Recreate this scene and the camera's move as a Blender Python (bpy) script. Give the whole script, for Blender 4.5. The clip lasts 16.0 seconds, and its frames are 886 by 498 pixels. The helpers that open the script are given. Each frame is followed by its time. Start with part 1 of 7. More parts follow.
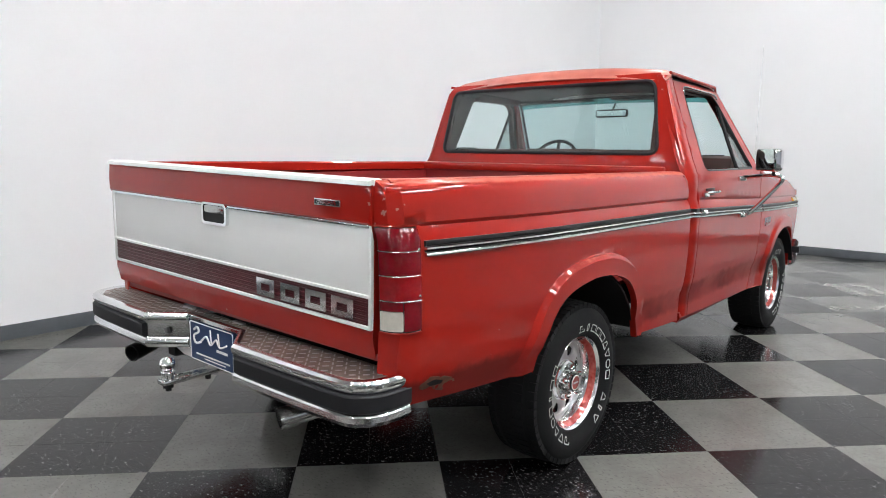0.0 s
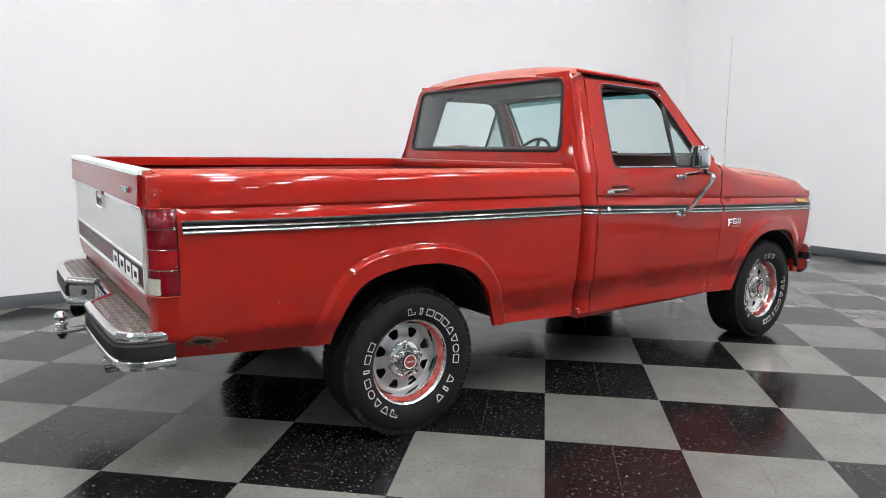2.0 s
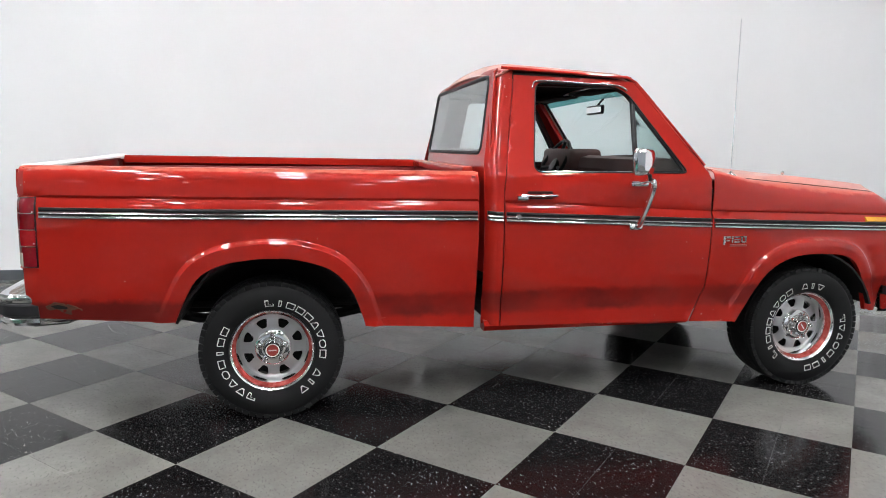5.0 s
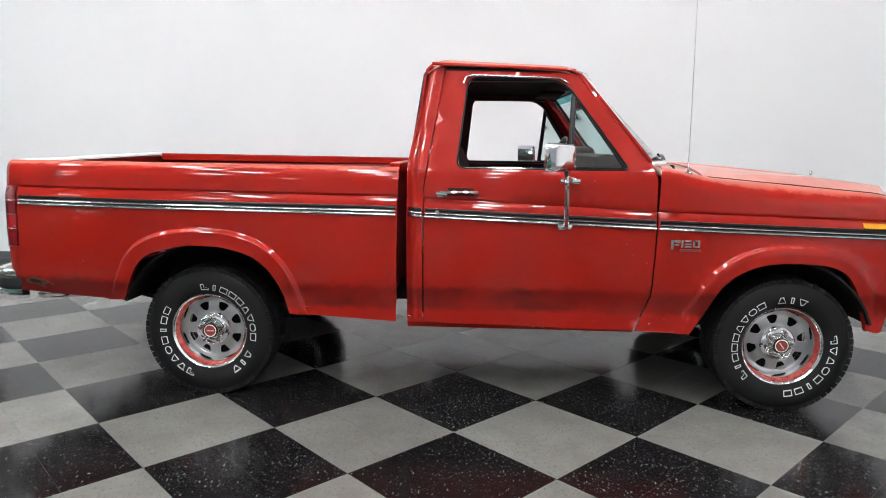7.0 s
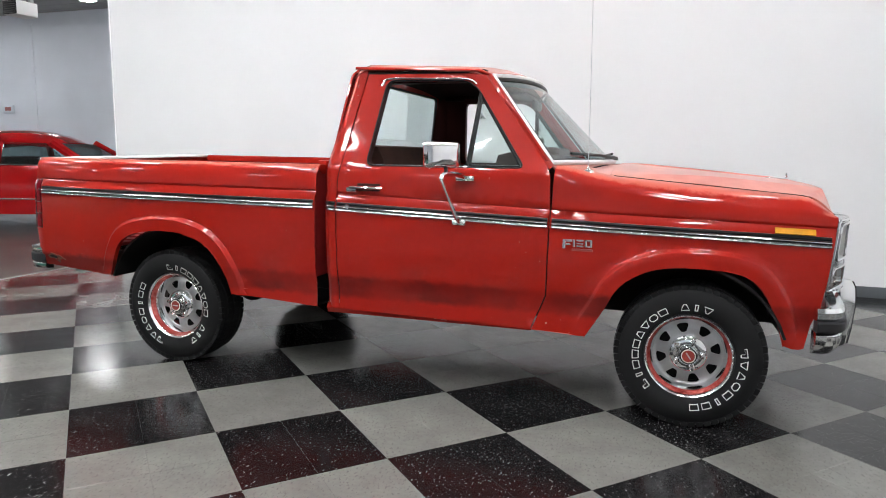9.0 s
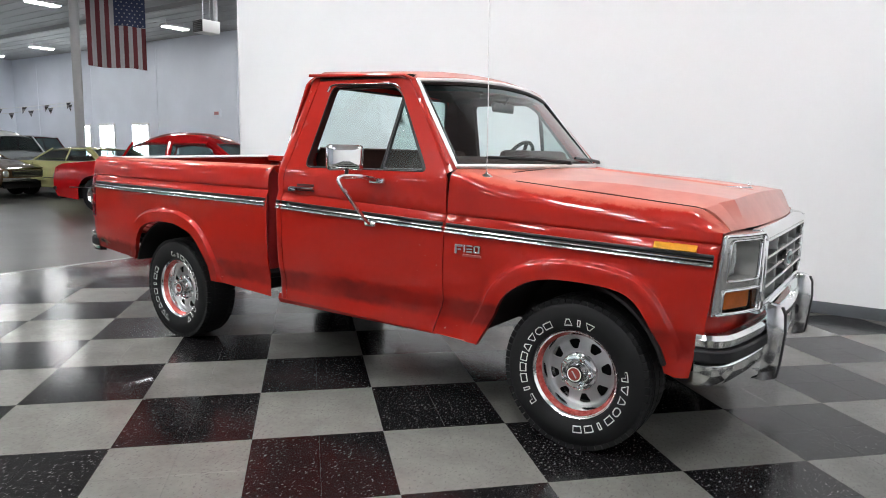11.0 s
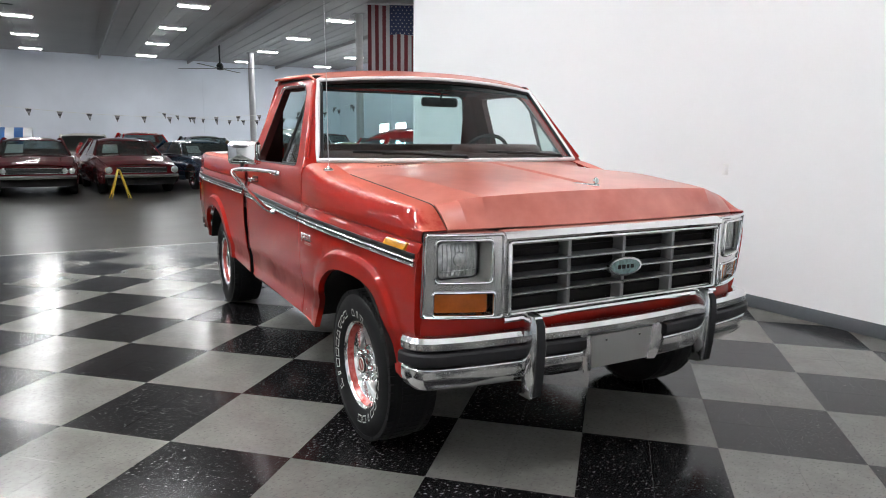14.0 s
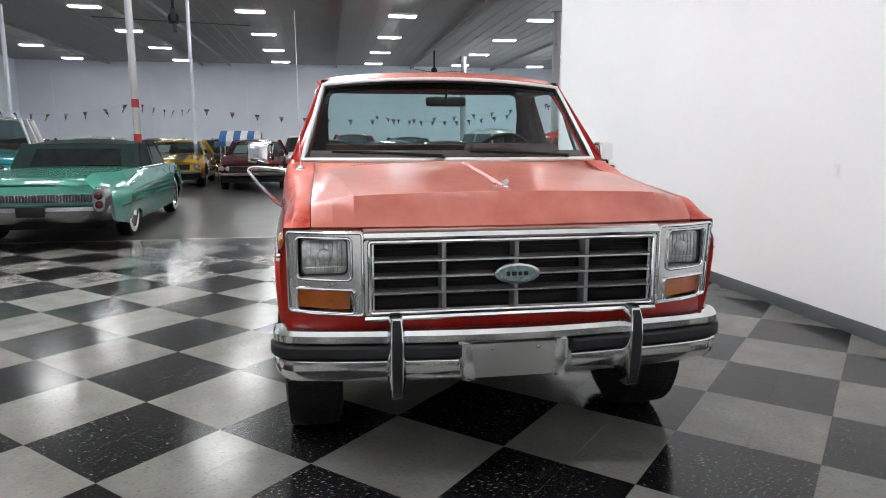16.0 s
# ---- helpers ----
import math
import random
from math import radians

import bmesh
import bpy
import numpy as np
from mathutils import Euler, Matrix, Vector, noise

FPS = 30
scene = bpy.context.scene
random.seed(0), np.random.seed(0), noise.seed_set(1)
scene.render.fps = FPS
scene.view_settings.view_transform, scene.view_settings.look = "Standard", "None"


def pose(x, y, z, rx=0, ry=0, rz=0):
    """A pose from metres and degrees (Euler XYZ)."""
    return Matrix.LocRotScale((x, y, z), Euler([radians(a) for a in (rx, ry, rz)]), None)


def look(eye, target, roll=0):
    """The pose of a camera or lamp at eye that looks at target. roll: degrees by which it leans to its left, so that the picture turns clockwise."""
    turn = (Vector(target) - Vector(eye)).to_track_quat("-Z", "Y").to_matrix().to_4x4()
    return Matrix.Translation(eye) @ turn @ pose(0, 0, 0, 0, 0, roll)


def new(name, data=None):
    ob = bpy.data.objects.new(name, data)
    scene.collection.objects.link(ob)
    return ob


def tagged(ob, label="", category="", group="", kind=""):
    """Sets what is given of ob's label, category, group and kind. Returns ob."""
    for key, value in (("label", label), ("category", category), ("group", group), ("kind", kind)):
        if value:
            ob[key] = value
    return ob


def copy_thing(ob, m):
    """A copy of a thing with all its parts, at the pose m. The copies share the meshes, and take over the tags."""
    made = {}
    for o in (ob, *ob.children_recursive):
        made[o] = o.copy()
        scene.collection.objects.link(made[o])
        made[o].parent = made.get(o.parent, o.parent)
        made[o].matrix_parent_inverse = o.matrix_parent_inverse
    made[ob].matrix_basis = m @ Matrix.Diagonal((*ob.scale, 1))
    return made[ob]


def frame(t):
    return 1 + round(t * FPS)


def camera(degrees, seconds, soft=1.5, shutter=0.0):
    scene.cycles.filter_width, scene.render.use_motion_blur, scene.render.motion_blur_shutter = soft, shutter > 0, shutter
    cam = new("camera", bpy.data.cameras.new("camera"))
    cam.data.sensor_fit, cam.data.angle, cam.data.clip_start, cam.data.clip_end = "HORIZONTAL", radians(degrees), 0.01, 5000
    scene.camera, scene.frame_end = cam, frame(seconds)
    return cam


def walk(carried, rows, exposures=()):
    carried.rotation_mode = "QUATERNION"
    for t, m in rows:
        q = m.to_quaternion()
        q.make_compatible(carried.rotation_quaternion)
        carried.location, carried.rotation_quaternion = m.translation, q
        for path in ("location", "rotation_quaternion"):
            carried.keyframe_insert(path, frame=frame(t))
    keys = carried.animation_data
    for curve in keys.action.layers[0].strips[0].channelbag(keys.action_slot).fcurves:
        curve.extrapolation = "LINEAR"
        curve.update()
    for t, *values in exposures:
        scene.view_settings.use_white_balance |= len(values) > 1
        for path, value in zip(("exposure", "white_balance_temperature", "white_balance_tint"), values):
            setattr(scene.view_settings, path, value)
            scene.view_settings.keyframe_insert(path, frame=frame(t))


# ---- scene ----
cam = camera(67.4, 16.0, soft=1.0)

PATH = [
    (0, (-2.439, -2.252, 1.324), (-0.938, -0.964, 1.029), 0.5),
    (0.5, (-2.242, -2.544, 1.327), (-0.833, -1.156, 1.029), 0.6),
    (1, (-2.02, -2.837, 1.328), (-0.699, -1.365, 1.028), 0.7),
    (1.5, (-1.802, -3.15, 1.328), (-0.565, -1.608, 1.028), 0.7),
    (2, (-1.579, -3.416, 1.326), (-0.443, -1.798, 1.024), 0.5),
    (2.5, (-1.31, -3.669, 1.322), (-0.284, -1.979, 1.021), 0.2),
    (3, (-1.023, -3.874, 1.321), (-0.114, -2.118, 1.022), 0.3),
    (3.5, (-0.716, -3.995, 1.336), (0.07, -2.182, 1.03), 0.5),
    (4, (-0.408, -4.064, 1.343), (0.238, -2.196, 1.036), 0.7),
    (4.2, (-0.284, -4.081, 1.347), (0.309, -2.196, 1.039), 0.7),
    (6.3, (0.988, -4.25, 1.328), (1.031, -2.273, 1.029), 0.6),
    (6.5, (1.12, -4.257, 1.337), (1.107, -2.28, 1.033), 0.5),
    (7, (1.434, -4.267, 1.322), (1.319, -2.293, 1.021), 0.6),
    (7.5, (1.8, -4.277, 1.305), (1.567, -2.312, 1.015), 0.6),
    (8, (2.133, -4.253, 1.302), (1.769, -2.307, 1.013), 0.6),
    (8.5, (2.467, -4.239, 1.293), (1.971, -2.322, 1.007), 0.6),
    (9, (2.81, -4.191, 1.278), (2.189, -2.31, 1.0), 0.7),
    (9.5, (3.161, -4.106, 1.275), (2.407, -2.274, 0.999), 0.9),
    (9.7, (3.29, -4.071, 1.238), (2.482, -2.26, 0.984), 1.3),
    (11.8, (4.578, -3.227, 1.352), (3.277, -1.741, 1.035), 0.4),
    (12, (4.692, -3.134, 1.35), (3.349, -1.686, 1.034), 0.4),
    (12.5, (4.959, -2.897, 1.355), (3.528, -1.537, 1.035), 0.5),
    (13, (5.209, -2.628, 1.356), (3.676, -1.385, 1.035), 0.7),
    (13.5, (5.463, -2.329, 1.357), (3.824, -1.228, 1.035), 0.7),
    (14, (5.692, -2.015, 1.359), (3.969, -1.051, 1.038), 0.5),
    (14.5, (5.881, -1.684, 1.361), (4.094, -0.845, 1.04), 0.4),
    (15, (6.035, -1.346, 1.359), (4.192, -0.639, 1.039), 0.3),
    (15.5, (6.128, -1.024, 1.373), (4.232, -0.48, 1.044), 0.1),
    (16, (6.151, -0.725, 1.367), (4.207, -0.391, 1.041), -0.0),
]
walk(cam, [(t, look(eye, target, roll)) for t, eye, target, roll in PATH])

# ---- light and exposure ----
world = bpy.data.worlds.new("hall_air")
scene.world = world
world.use_nodes = True
world.node_tree.nodes["Background"].inputs[0].default_value = (0.85, 0.92, 1.0, 1)
world.node_tree.nodes["Background"].inputs[1].default_value = 0.02
scene.view_settings.exposure = 1.1
LAMP = 30.0            # radiance of a lit diffuser in the hall
BAY_LAMP = 30.0        # and of the brighter, unseen ones added over the display bay

# ---- plan of the hall, in metres; the truck stands along x, rear axle at x = 0 ----
WALL_Y = 2.92          # white partition beside the truck
EDGE_X = -4.12         # its free end
END_X = 7.30           # end wall
HALL_Y0, HALL_Y1 = -20.0, 15.4
HALL_X0 = -41.0
CEIL = 6.35
TILE, TURN = 0.603, radians(46.3)
TILE_O = Vector((1.3215, -1.307))
TILE_X0 = -3.42        # where the chequered tiles end and the polished concrete begins
TILE_Y0 = -8.2


# ---- building helpers ----
from mathutils.geometry import delaunay_2d_cdt

def link_mesh(name, bm, mat, parent=None, label="", sharp=32.0):
    bm.normal_update()
    lim = radians(sharp)
    for fc in bm.faces:
        fc.smooth = True
    for ed in bm.edges:
        if len(ed.link_faces) == 2:
            ed.smooth = ed.calc_face_angle(0.0) < lim
    me = bpy.data.meshes.new(name)
    bm.to_mesh(me)
    bm.free()
    me.materials.append(mat)
    ob = new(name, me)
    if parent is not None:
        ob.parent = parent
    if label:
        ob["label"] = label
    return ob


def part(name, bm, mat, parent, label="", sharp=32.0):
    return link_mesh(name, bm, mat, parent, label, sharp)


def thing(name, label, category, group="", at=None):
    ob = new(name)
    ob.empty_display_size = 0.1
    if at is not None:
        ob.matrix_basis = at
    return tagged(ob, label, category, group)


def add_box(bm, lo, hi, bevel=0.0, seg=2, m=None):
    vs = [bm.verts.new((x, y, z)) for x in (lo[0], hi[0]) for y in (lo[1], hi[1]) for z in (lo[2], hi[2])]
    fs = [bm.faces.new([vs[i] for i in q]) for q in ((0, 1, 3, 2), (4, 6, 7, 5), (0, 4, 5, 1), (2, 3, 7, 6), (0, 2, 6, 4), (1, 5, 7, 3))]
    if m is not None:
        for v in vs:
            v.co = m @ v.co
    if bevel > 0:
        es = list({e for f in fs for e in f.edges})
        bmesh.ops.bevel(bm, geom=es, offset=bevel, segments=seg, profile=0.5, affect="EDGES")
    return bm


def box(lo, hi, bevel=0.0, seg=2, m=None):
    return add_box(bmesh.new(), lo, hi, bevel, seg, m)


def add_loft(bm, rings, closed=True, caps=True):
    rows = [[bm.verts.new(p) for p in r] for r in rings]
    n = len(rows[0])
    for a, b in zip(rows, rows[1:]):
        for i in range(n if closed else n - 1):
            j = (i + 1) % n
            bm.faces.new((a[i], a[j], b[j], b[i]))
    if caps and closed and n > 2:
        bm.faces.new(rows[0][::-1])
        bm.faces.new(rows[-1])
    bmesh.ops.recalc_face_normals(bm, faces=bm.faces)
    return bm


def loft(rings, closed=True, caps=True):
    return add_loft(bmesh.new(), rings, closed, caps)


def add_tube(bm, pts, r, n=10, caps=True, flat=1.0):
    pts = [Vector(p) for p in pts]
    rs = r if isinstance(r, (list, tuple)) else [r] * len(pts)
    rings, side = [], None
    for i, p in enumerate(pts):
        d = (pts[min(i + 1, len(pts) - 1)] - pts[max(i - 1, 0)]).normalized()
        if side is None:
            side = d.orthogonal().normalized()
        side = (side - d * side.dot(d)).normalized()
        up = d.cross(side)
        rings.append([p + rs[i] * (math.cos(a) * side + flat * math.sin(a) * up) for a in (2 * math.pi * k / n for k in range(n))])
    return add_loft(bm, rings, True, caps)


def tube(pts, r, n=10, caps=True, flat=1.0):
    return add_tube(bmesh.new(), pts, r, n, caps, flat)


def ring_tube(pts, r, n=8):
    """A tube along a closed loop of points."""
    bm = bmesh.new()
    pts = [Vector(p) for p in pts]
    m = len(pts)
    mid = sum(pts, Vector()) / m
    nrm = sum(((pts[i] - mid).cross(pts[(i + 1) % m] - mid) for i in range(m)), Vector()).normalized()
    rows = []
    for i, p in enumerate(pts):
        d = (pts[(i + 1) % m] - pts[i - 1]).normalized()
        side = d.cross(nrm).normalized()
        rows.append([bm.verts.new(p + r * (math.cos(a) * side + math.sin(a) * nrm)) for a in (2 * math.pi * k / n for k in range(n))])
    for i in range(m):
        a, b = rows[i], rows[(i + 1) % m]
        for k in range(n):
            bm.faces.new((a[k], a[(k + 1) % n], b[(k + 1) % n], b[k]))
    bmesh.ops.recalc_face_normals(bm, faces=bm.faces)
    return bm


def lathe(prof, n=48, axis="y", at=(0, 0, 0), close=False, bm=None):
    """Turned shape: prof holds (radius, along) pairs."""
    bm = bm or bmesh.new()
    rows = []
    for k in range(n):
        a = 2 * math.pi * k / n
        c, s = math.cos(a), math.sin(a)
        row = []
        for r, h in prof:
            p = {"y": (r * c, h, r * s), "x": (h, r * c, r * s), "z": (r * c, r * s, h)}[axis]
            row.append(bm.verts.new(Vector(p) + Vector(at)))
        rows.append(row)
    m = len(prof)
    for k in range(n):
        a, b = rows[k], rows[(k + 1) % n]
        for i in range(m if close else m - 1):
            j = (i + 1) % m
            bm.faces.new((a[i], a[j], b[j], b[i]))
    bmesh.ops.remove_doubles(bm, verts=bm.verts, dist=1e-6)
    bmesh.ops.recalc_face_normals(bm, faces=bm.faces)
    return bm


def within(poly, x, y):
    hit = False
    for (x0, y0), (x1, y1) in zip(poly, poly[1:] + poly[:1]):
        if (y0 > y) != (y1 > y) and x < (x1 - x0) * (y - y0) / (y1 - y0) + x0:
            hit = not hit
    return hit


def cut_up(pts, step, closed):
    out = []
    pairs = zip(pts, pts[1:] + pts[:1]) if closed else zip(pts, pts[1:])
    for a, b in pairs:
        n = max(1, int(math.ceil(math.dist(a, b) / step)))
        out += [(a[0] + (b[0] - a[0]) * i / n, a[1] + (b[1] - a[1]) * i / n) for i in range(n)]
    if not closed:
        out.append(tuple(pts[-1]))
    return out


def panel(outline, shape, holes=(), lines=(), step=0.05, thick=0.0, toward=None):
    """A sheet cut to an outline with holes in a flat (u, v) plan, laid into space by shape(u, v)."""
    from_ = []
    edges = []
    for loop, closed in [(outline, True), *((h, True) for h in holes), *((l, False) for l in lines)]:
        q = cut_up([tuple(p) for p in loop], step, closed)
        k = len(from_)
        from_ += q
        edges += [(k + i, k + i + 1) for i in range(len(q) - 1)]
        if closed:
            edges.append((k + len(q) - 1, k))
    us, vs = [p[0] for p in outline], [p[1] for p in outline]
    have = np.array(from_)
    u = min(us) + step / 2
    row = 0
    while u < max(us):
        v = min(vs) + step * (0.5 if row % 2 else 0.25)
        while v < max(vs):
            if within(list(outline), u, v) and not any(within(list(h), u, v) for h in holes):
                if np.min(np.hypot(have[:, 0] - u, have[:, 1] - v)) > 0.5 * step:
                    from_.append((u, v))
            v += step
        u += step * 0.9
        row += 1
    res = delaunay_2d_cdt([Vector(p) for p in from_], edges, [], 0, 1e-6)
    bm = bmesh.new()
    vv = [bm.verts.new(shape(p.x, p.y)) for p in res[0]]
    for tri in res[2]:
        c = sum((res[0][i] for i in tri), Vector((0, 0))) / len(tri)
        if within(list(outline), c.x, c.y) and not any(within(list(h), c.x, c.y) for h in holes):
            try:
                bm.faces.new([vv[i] for i in tri])
            except ValueError:
                pass
    for v in [v for v in bm.verts if not v.link_faces]:
        bm.verts.remove(v)
    bmesh.ops.recalc_face_normals(bm, faces=bm.faces)
    bm.normal_update()
    if toward is not None:
        if sum((f.normal.dot(Vector(toward)) * f.calc_area() for f in bm.faces)) < 0:
            bmesh.ops.reverse_faces(bm, faces=bm.faces)
    if thick:
        thicken(bm, thick)
    return bm


def thicken(bm, t):
    """Gives a sheet a back at depth t, and closes its rim."""
    bm.normal_update()
    faces, rim = list(bm.faces), [e for e in bm.edges if len(e.link_faces) == 1]
    back = {v: bm.verts.new(v.co - v.normal * t) for v in list(bm.verts)}
    for e in rim:
        a, b = (l.vert for l in (e.link_loops[0], e.link_loops[0].link_loop_next))
        bm.faces.new((b, a, back[a], back[b]))
    for f in faces:
        bm.faces.new([back[v] for v in reversed(f.verts)])
    return bm


def mirrored(bm):
    out = bm.copy()
    for v in out.verts:
        v.co.y = -v.co.y
    bmesh.ops.reverse_faces(out, faces=out.faces)
    return out


def lerp_table(table, x):
    if x <= table[0][0]:
        return table[0][1]
    for (x0, y0), (x1, y1) in zip(table, table[1:]):
        if x <= x1:
            return y0 + (y1 - y0) * (x - x0) / (x1 - x0)
    return table[-1][1]


def ease(a, b, x):
    t = min(1.0, max(0.0, (x - a) / (b - a)))
    return t * t * (3 - 2 * t)


def near_line(pts, x, y):
    best = 9.0
    for (x0, y0), (x1, y1) in zip(pts, pts[1:]):
        dx, dy = x1 - x0, y1 - y0
        t = max(0.0, min(1.0, ((x - x0) * dx + (y - y0) * dy) / (dx * dx + dy * dy)))
        best = min(best, math.hypot(x - x0 - t * dx, y - y0 - t * dy))
    return best


def offset_line(pts, d):
    """The open line moved d to its left."""
    out = []
    for i, p in enumerate(pts):
        a, b = pts[max(0, i - 1)], pts[min(len(pts) - 1, i + 1)]
        n = math.hypot(b[0] - a[0], b[1] - a[1])
        out.append((p[0] - d * (b[1] - a[1]) / n, p[1] + d * (b[0] - a[0]) / n))
    return out


def smooth_line(pts, n=4):
    """Catmull-Rom through the points."""
    out = []
    for i in range(len(pts) - 1):
        p0, p1, p2, p3 = pts[max(0, i - 1)], pts[i], pts[i + 1], pts[min(len(pts) - 1, i + 2)]
        for k in range(n):
            t = k / n
            out.append(tuple(0.5 * (2 * b + (c - a) * t + (2 * a - 5 * b + 4 * c - d) * t * t + (3 * b - a - 3 * c + d) * t ** 3)
                             for a, b, c, d in zip(p0, p1, p2, p3)))
    out.append(tuple(pts[-1]))
    return out


def rounded(pts, r, n=4):
    """A closed outline with its corners rounded."""
    out = []
    m = len(pts)
    for i in range(m):
        p, a, b = Vector(pts[i]), Vector(pts[i - 1]), Vector(pts[(i + 1) % m])
        rr = r[i] if isinstance(r, (list, tuple)) else r
        k = min(rr, (a - p).length * 0.45, (b - p).length * 0.45)
        s, e = p + (a - p).normalized() * k, p + (b - p).normalized() * k
        for j in range(n + 1):
            t = j / n
            q = s * (1 - t) ** 2 + p * 2 * t * (1 - t) + e * t * t
            out.append(tuple(q))
    return out


# ---- materials ----
def material(name, color, rough=0.5, metal=0.0, var=0.12, scale=6.0, grain=60.0, bump=0.0, bump_scale=120.0, coat=0.0, rough_var=0.12, second=None, spread=0.5):
    """Principled surface with colour and gloss that vary at two scales, and fine relief."""
    m = bpy.data.materials.new(name)
    m.use_nodes = True
    nt = m.node_tree
    bsdf = nt.nodes["Principled BSDF"]
    co = nt.nodes.new("ShaderNodeTexCoord")
    big, fine = nt.nodes.new("ShaderNodeTexNoise"), nt.nodes.new("ShaderNodeTexNoise")
    big.inputs["Scale"].default_value, big.inputs["Detail"].default_value = scale, 5.0
    fine.inputs["Scale"].default_value, fine.inputs["Detail"].default_value = grain, 3.0
    for n in (big, fine):
        nt.links.new(co.outputs["Object"], n.inputs["Vector"])
    add = nt.nodes.new("ShaderNodeMath")
    add.operation = "MULTIPLY_ADD"
    nt.links.new(fine.outputs["Fac"], add.inputs[0])
    add.inputs[1].default_value = 0.4
    nt.links.new(big.outputs["Fac"], add.inputs[2])
    ramp = nt.nodes.new("ShaderNodeValToRGB")
    lo = [max(0.0, c * (1 - var)) for c in color]
    hi = second if second else [min(1.0, c * (1 + var)) for c in color]
    ramp.color_ramp.elements[0].position, ramp.color_ramp.elements[0].color = 0.7 - spread / 2, (*lo, 1)
    ramp.color_ramp.elements[1].position, ramp.color_ramp.elements[1].color = 0.7 + spread / 2, (*hi, 1)
    nt.links.new(add.outputs[0], ramp.inputs[0])
    nt.links.new(ramp.outputs[0], bsdf.inputs["Base Color"])
    rr = nt.nodes.new("ShaderNodeMapRange")
    rr.inputs["From Min"].default_value, rr.inputs["From Max"].default_value = 0.4, 1.0
    rr.inputs["To Min"].default_value, rr.inputs["To Max"].default_value = max(0.02, rough * (1 - rough_var)), min(1.0, rough * (1 + rough_var))
    nt.links.new(add.outputs[0], rr.inputs["Value"])
    nt.links.new(rr.outputs[0], bsdf.inputs["Roughness"])
    bsdf.inputs["Metallic"].default_value = metal
    bsdf.inputs["Coat Weight"].default_value = coat
    bsdf.inputs["Coat Roughness"].default_value = 0.06
    if bump:
        bn, bt = nt.nodes.new("ShaderNodeBump"), nt.nodes.new("ShaderNodeTexNoise")
        bt.inputs["Scale"].default_value = bump_scale
        bt.inputs["Detail"].default_value = 4.0
        nt.links.new(co.outputs["Object"], bt.inputs["Vector"])
        bn.inputs["Strength"].default_value, bn.inputs["Distance"].default_value = bump, 0.002
        nt.links.new(bt.outputs["Fac"], bn.inputs["Height"])
        nt.links.new(bn.outputs[0], bsdf.inputs["Normal"])
    return m


def glass(name, tint, rough=0.0, haze=0.0):
    """A thin clear pane: mostly see-through, mirror-like at a slant; haze adds a dusty film."""
    m = bpy.data.materials.new(name)
    m.use_nodes = True
    nt = m.node_tree
    nt.nodes.remove(nt.nodes["Principled BSDF"])
    out = nt.nodes["Material Output"]
    clear, shine, mix = nt.nodes.new("ShaderNodeBsdfTransparent"), nt.nodes.new("ShaderNodeBsdfGlossy"), nt.nodes.new("ShaderNodeMixShader")
    face, pw, ma = nt.nodes.new("ShaderNodeLayerWeight"), nt.nodes.new("ShaderNodeMath"), nt.nodes.new("ShaderNodeMath")
    face.inputs["Blend"].default_value = 0.5
    pw.operation, ma.operation = "POWER", "MULTIPLY_ADD"
    pw.inputs[1].default_value = 4.0
    ma.inputs[1].default_value, ma.inputs[2].default_value = 0.9, 0.05
    nt.links.new(face.outputs["Facing"], pw.inputs[0])
    nt.links.new(pw.outputs[0], ma.inputs[0])
    clear.inputs[0].default_value = (*tint, 1)
    shine.inputs["Roughness"].default_value = max(0.01, rough)
    nt.links.new(ma.outputs[0], mix.inputs[0])
    nt.links.new(clear.outputs[0], mix.inputs[1])
    nt.links.new(shine.outputs[0], mix.inputs[2])
    last = mix
    if haze:
        film, over, spots = nt.nodes.new("ShaderNodeBsdfDiffuse"), nt.nodes.new("ShaderNodeMixShader"), nt.nodes.new("ShaderNodeTexNoise")
        film.inputs[0].default_value = (0.55, 0.56, 0.55, 1)
        spots.inputs["Scale"].default_value = 5.0
        rng = nt.nodes.new("ShaderNodeMapRange")
        rng.inputs["To Min"].default_value, rng.inputs["To Max"].default_value = haze * 0.5, haze * 1.5
        nt.links.new(spots.outputs["Fac"], rng.inputs["Value"])
        nt.links.new(rng.outputs[0], over.inputs[0])
        nt.links.new(mix.outputs[0], over.inputs[1])
        nt.links.new(film.outputs[0], over.inputs[2])
        last = over
    nt.links.new(last.outputs[0], out.inputs["Surface"])
    return m


def glow(name, color, power):
    m = bpy.data.materials.new(name)
    m.use_nodes = True
    b = m.node_tree.nodes["Principled BSDF"]
    b.inputs["Base Color"].default_value = (0.9, 0.9, 0.9, 1)
    b.inputs["Emission Color"].default_value = (*color, 1)
    b.inputs["Emission Strength"].default_value = power
    return m


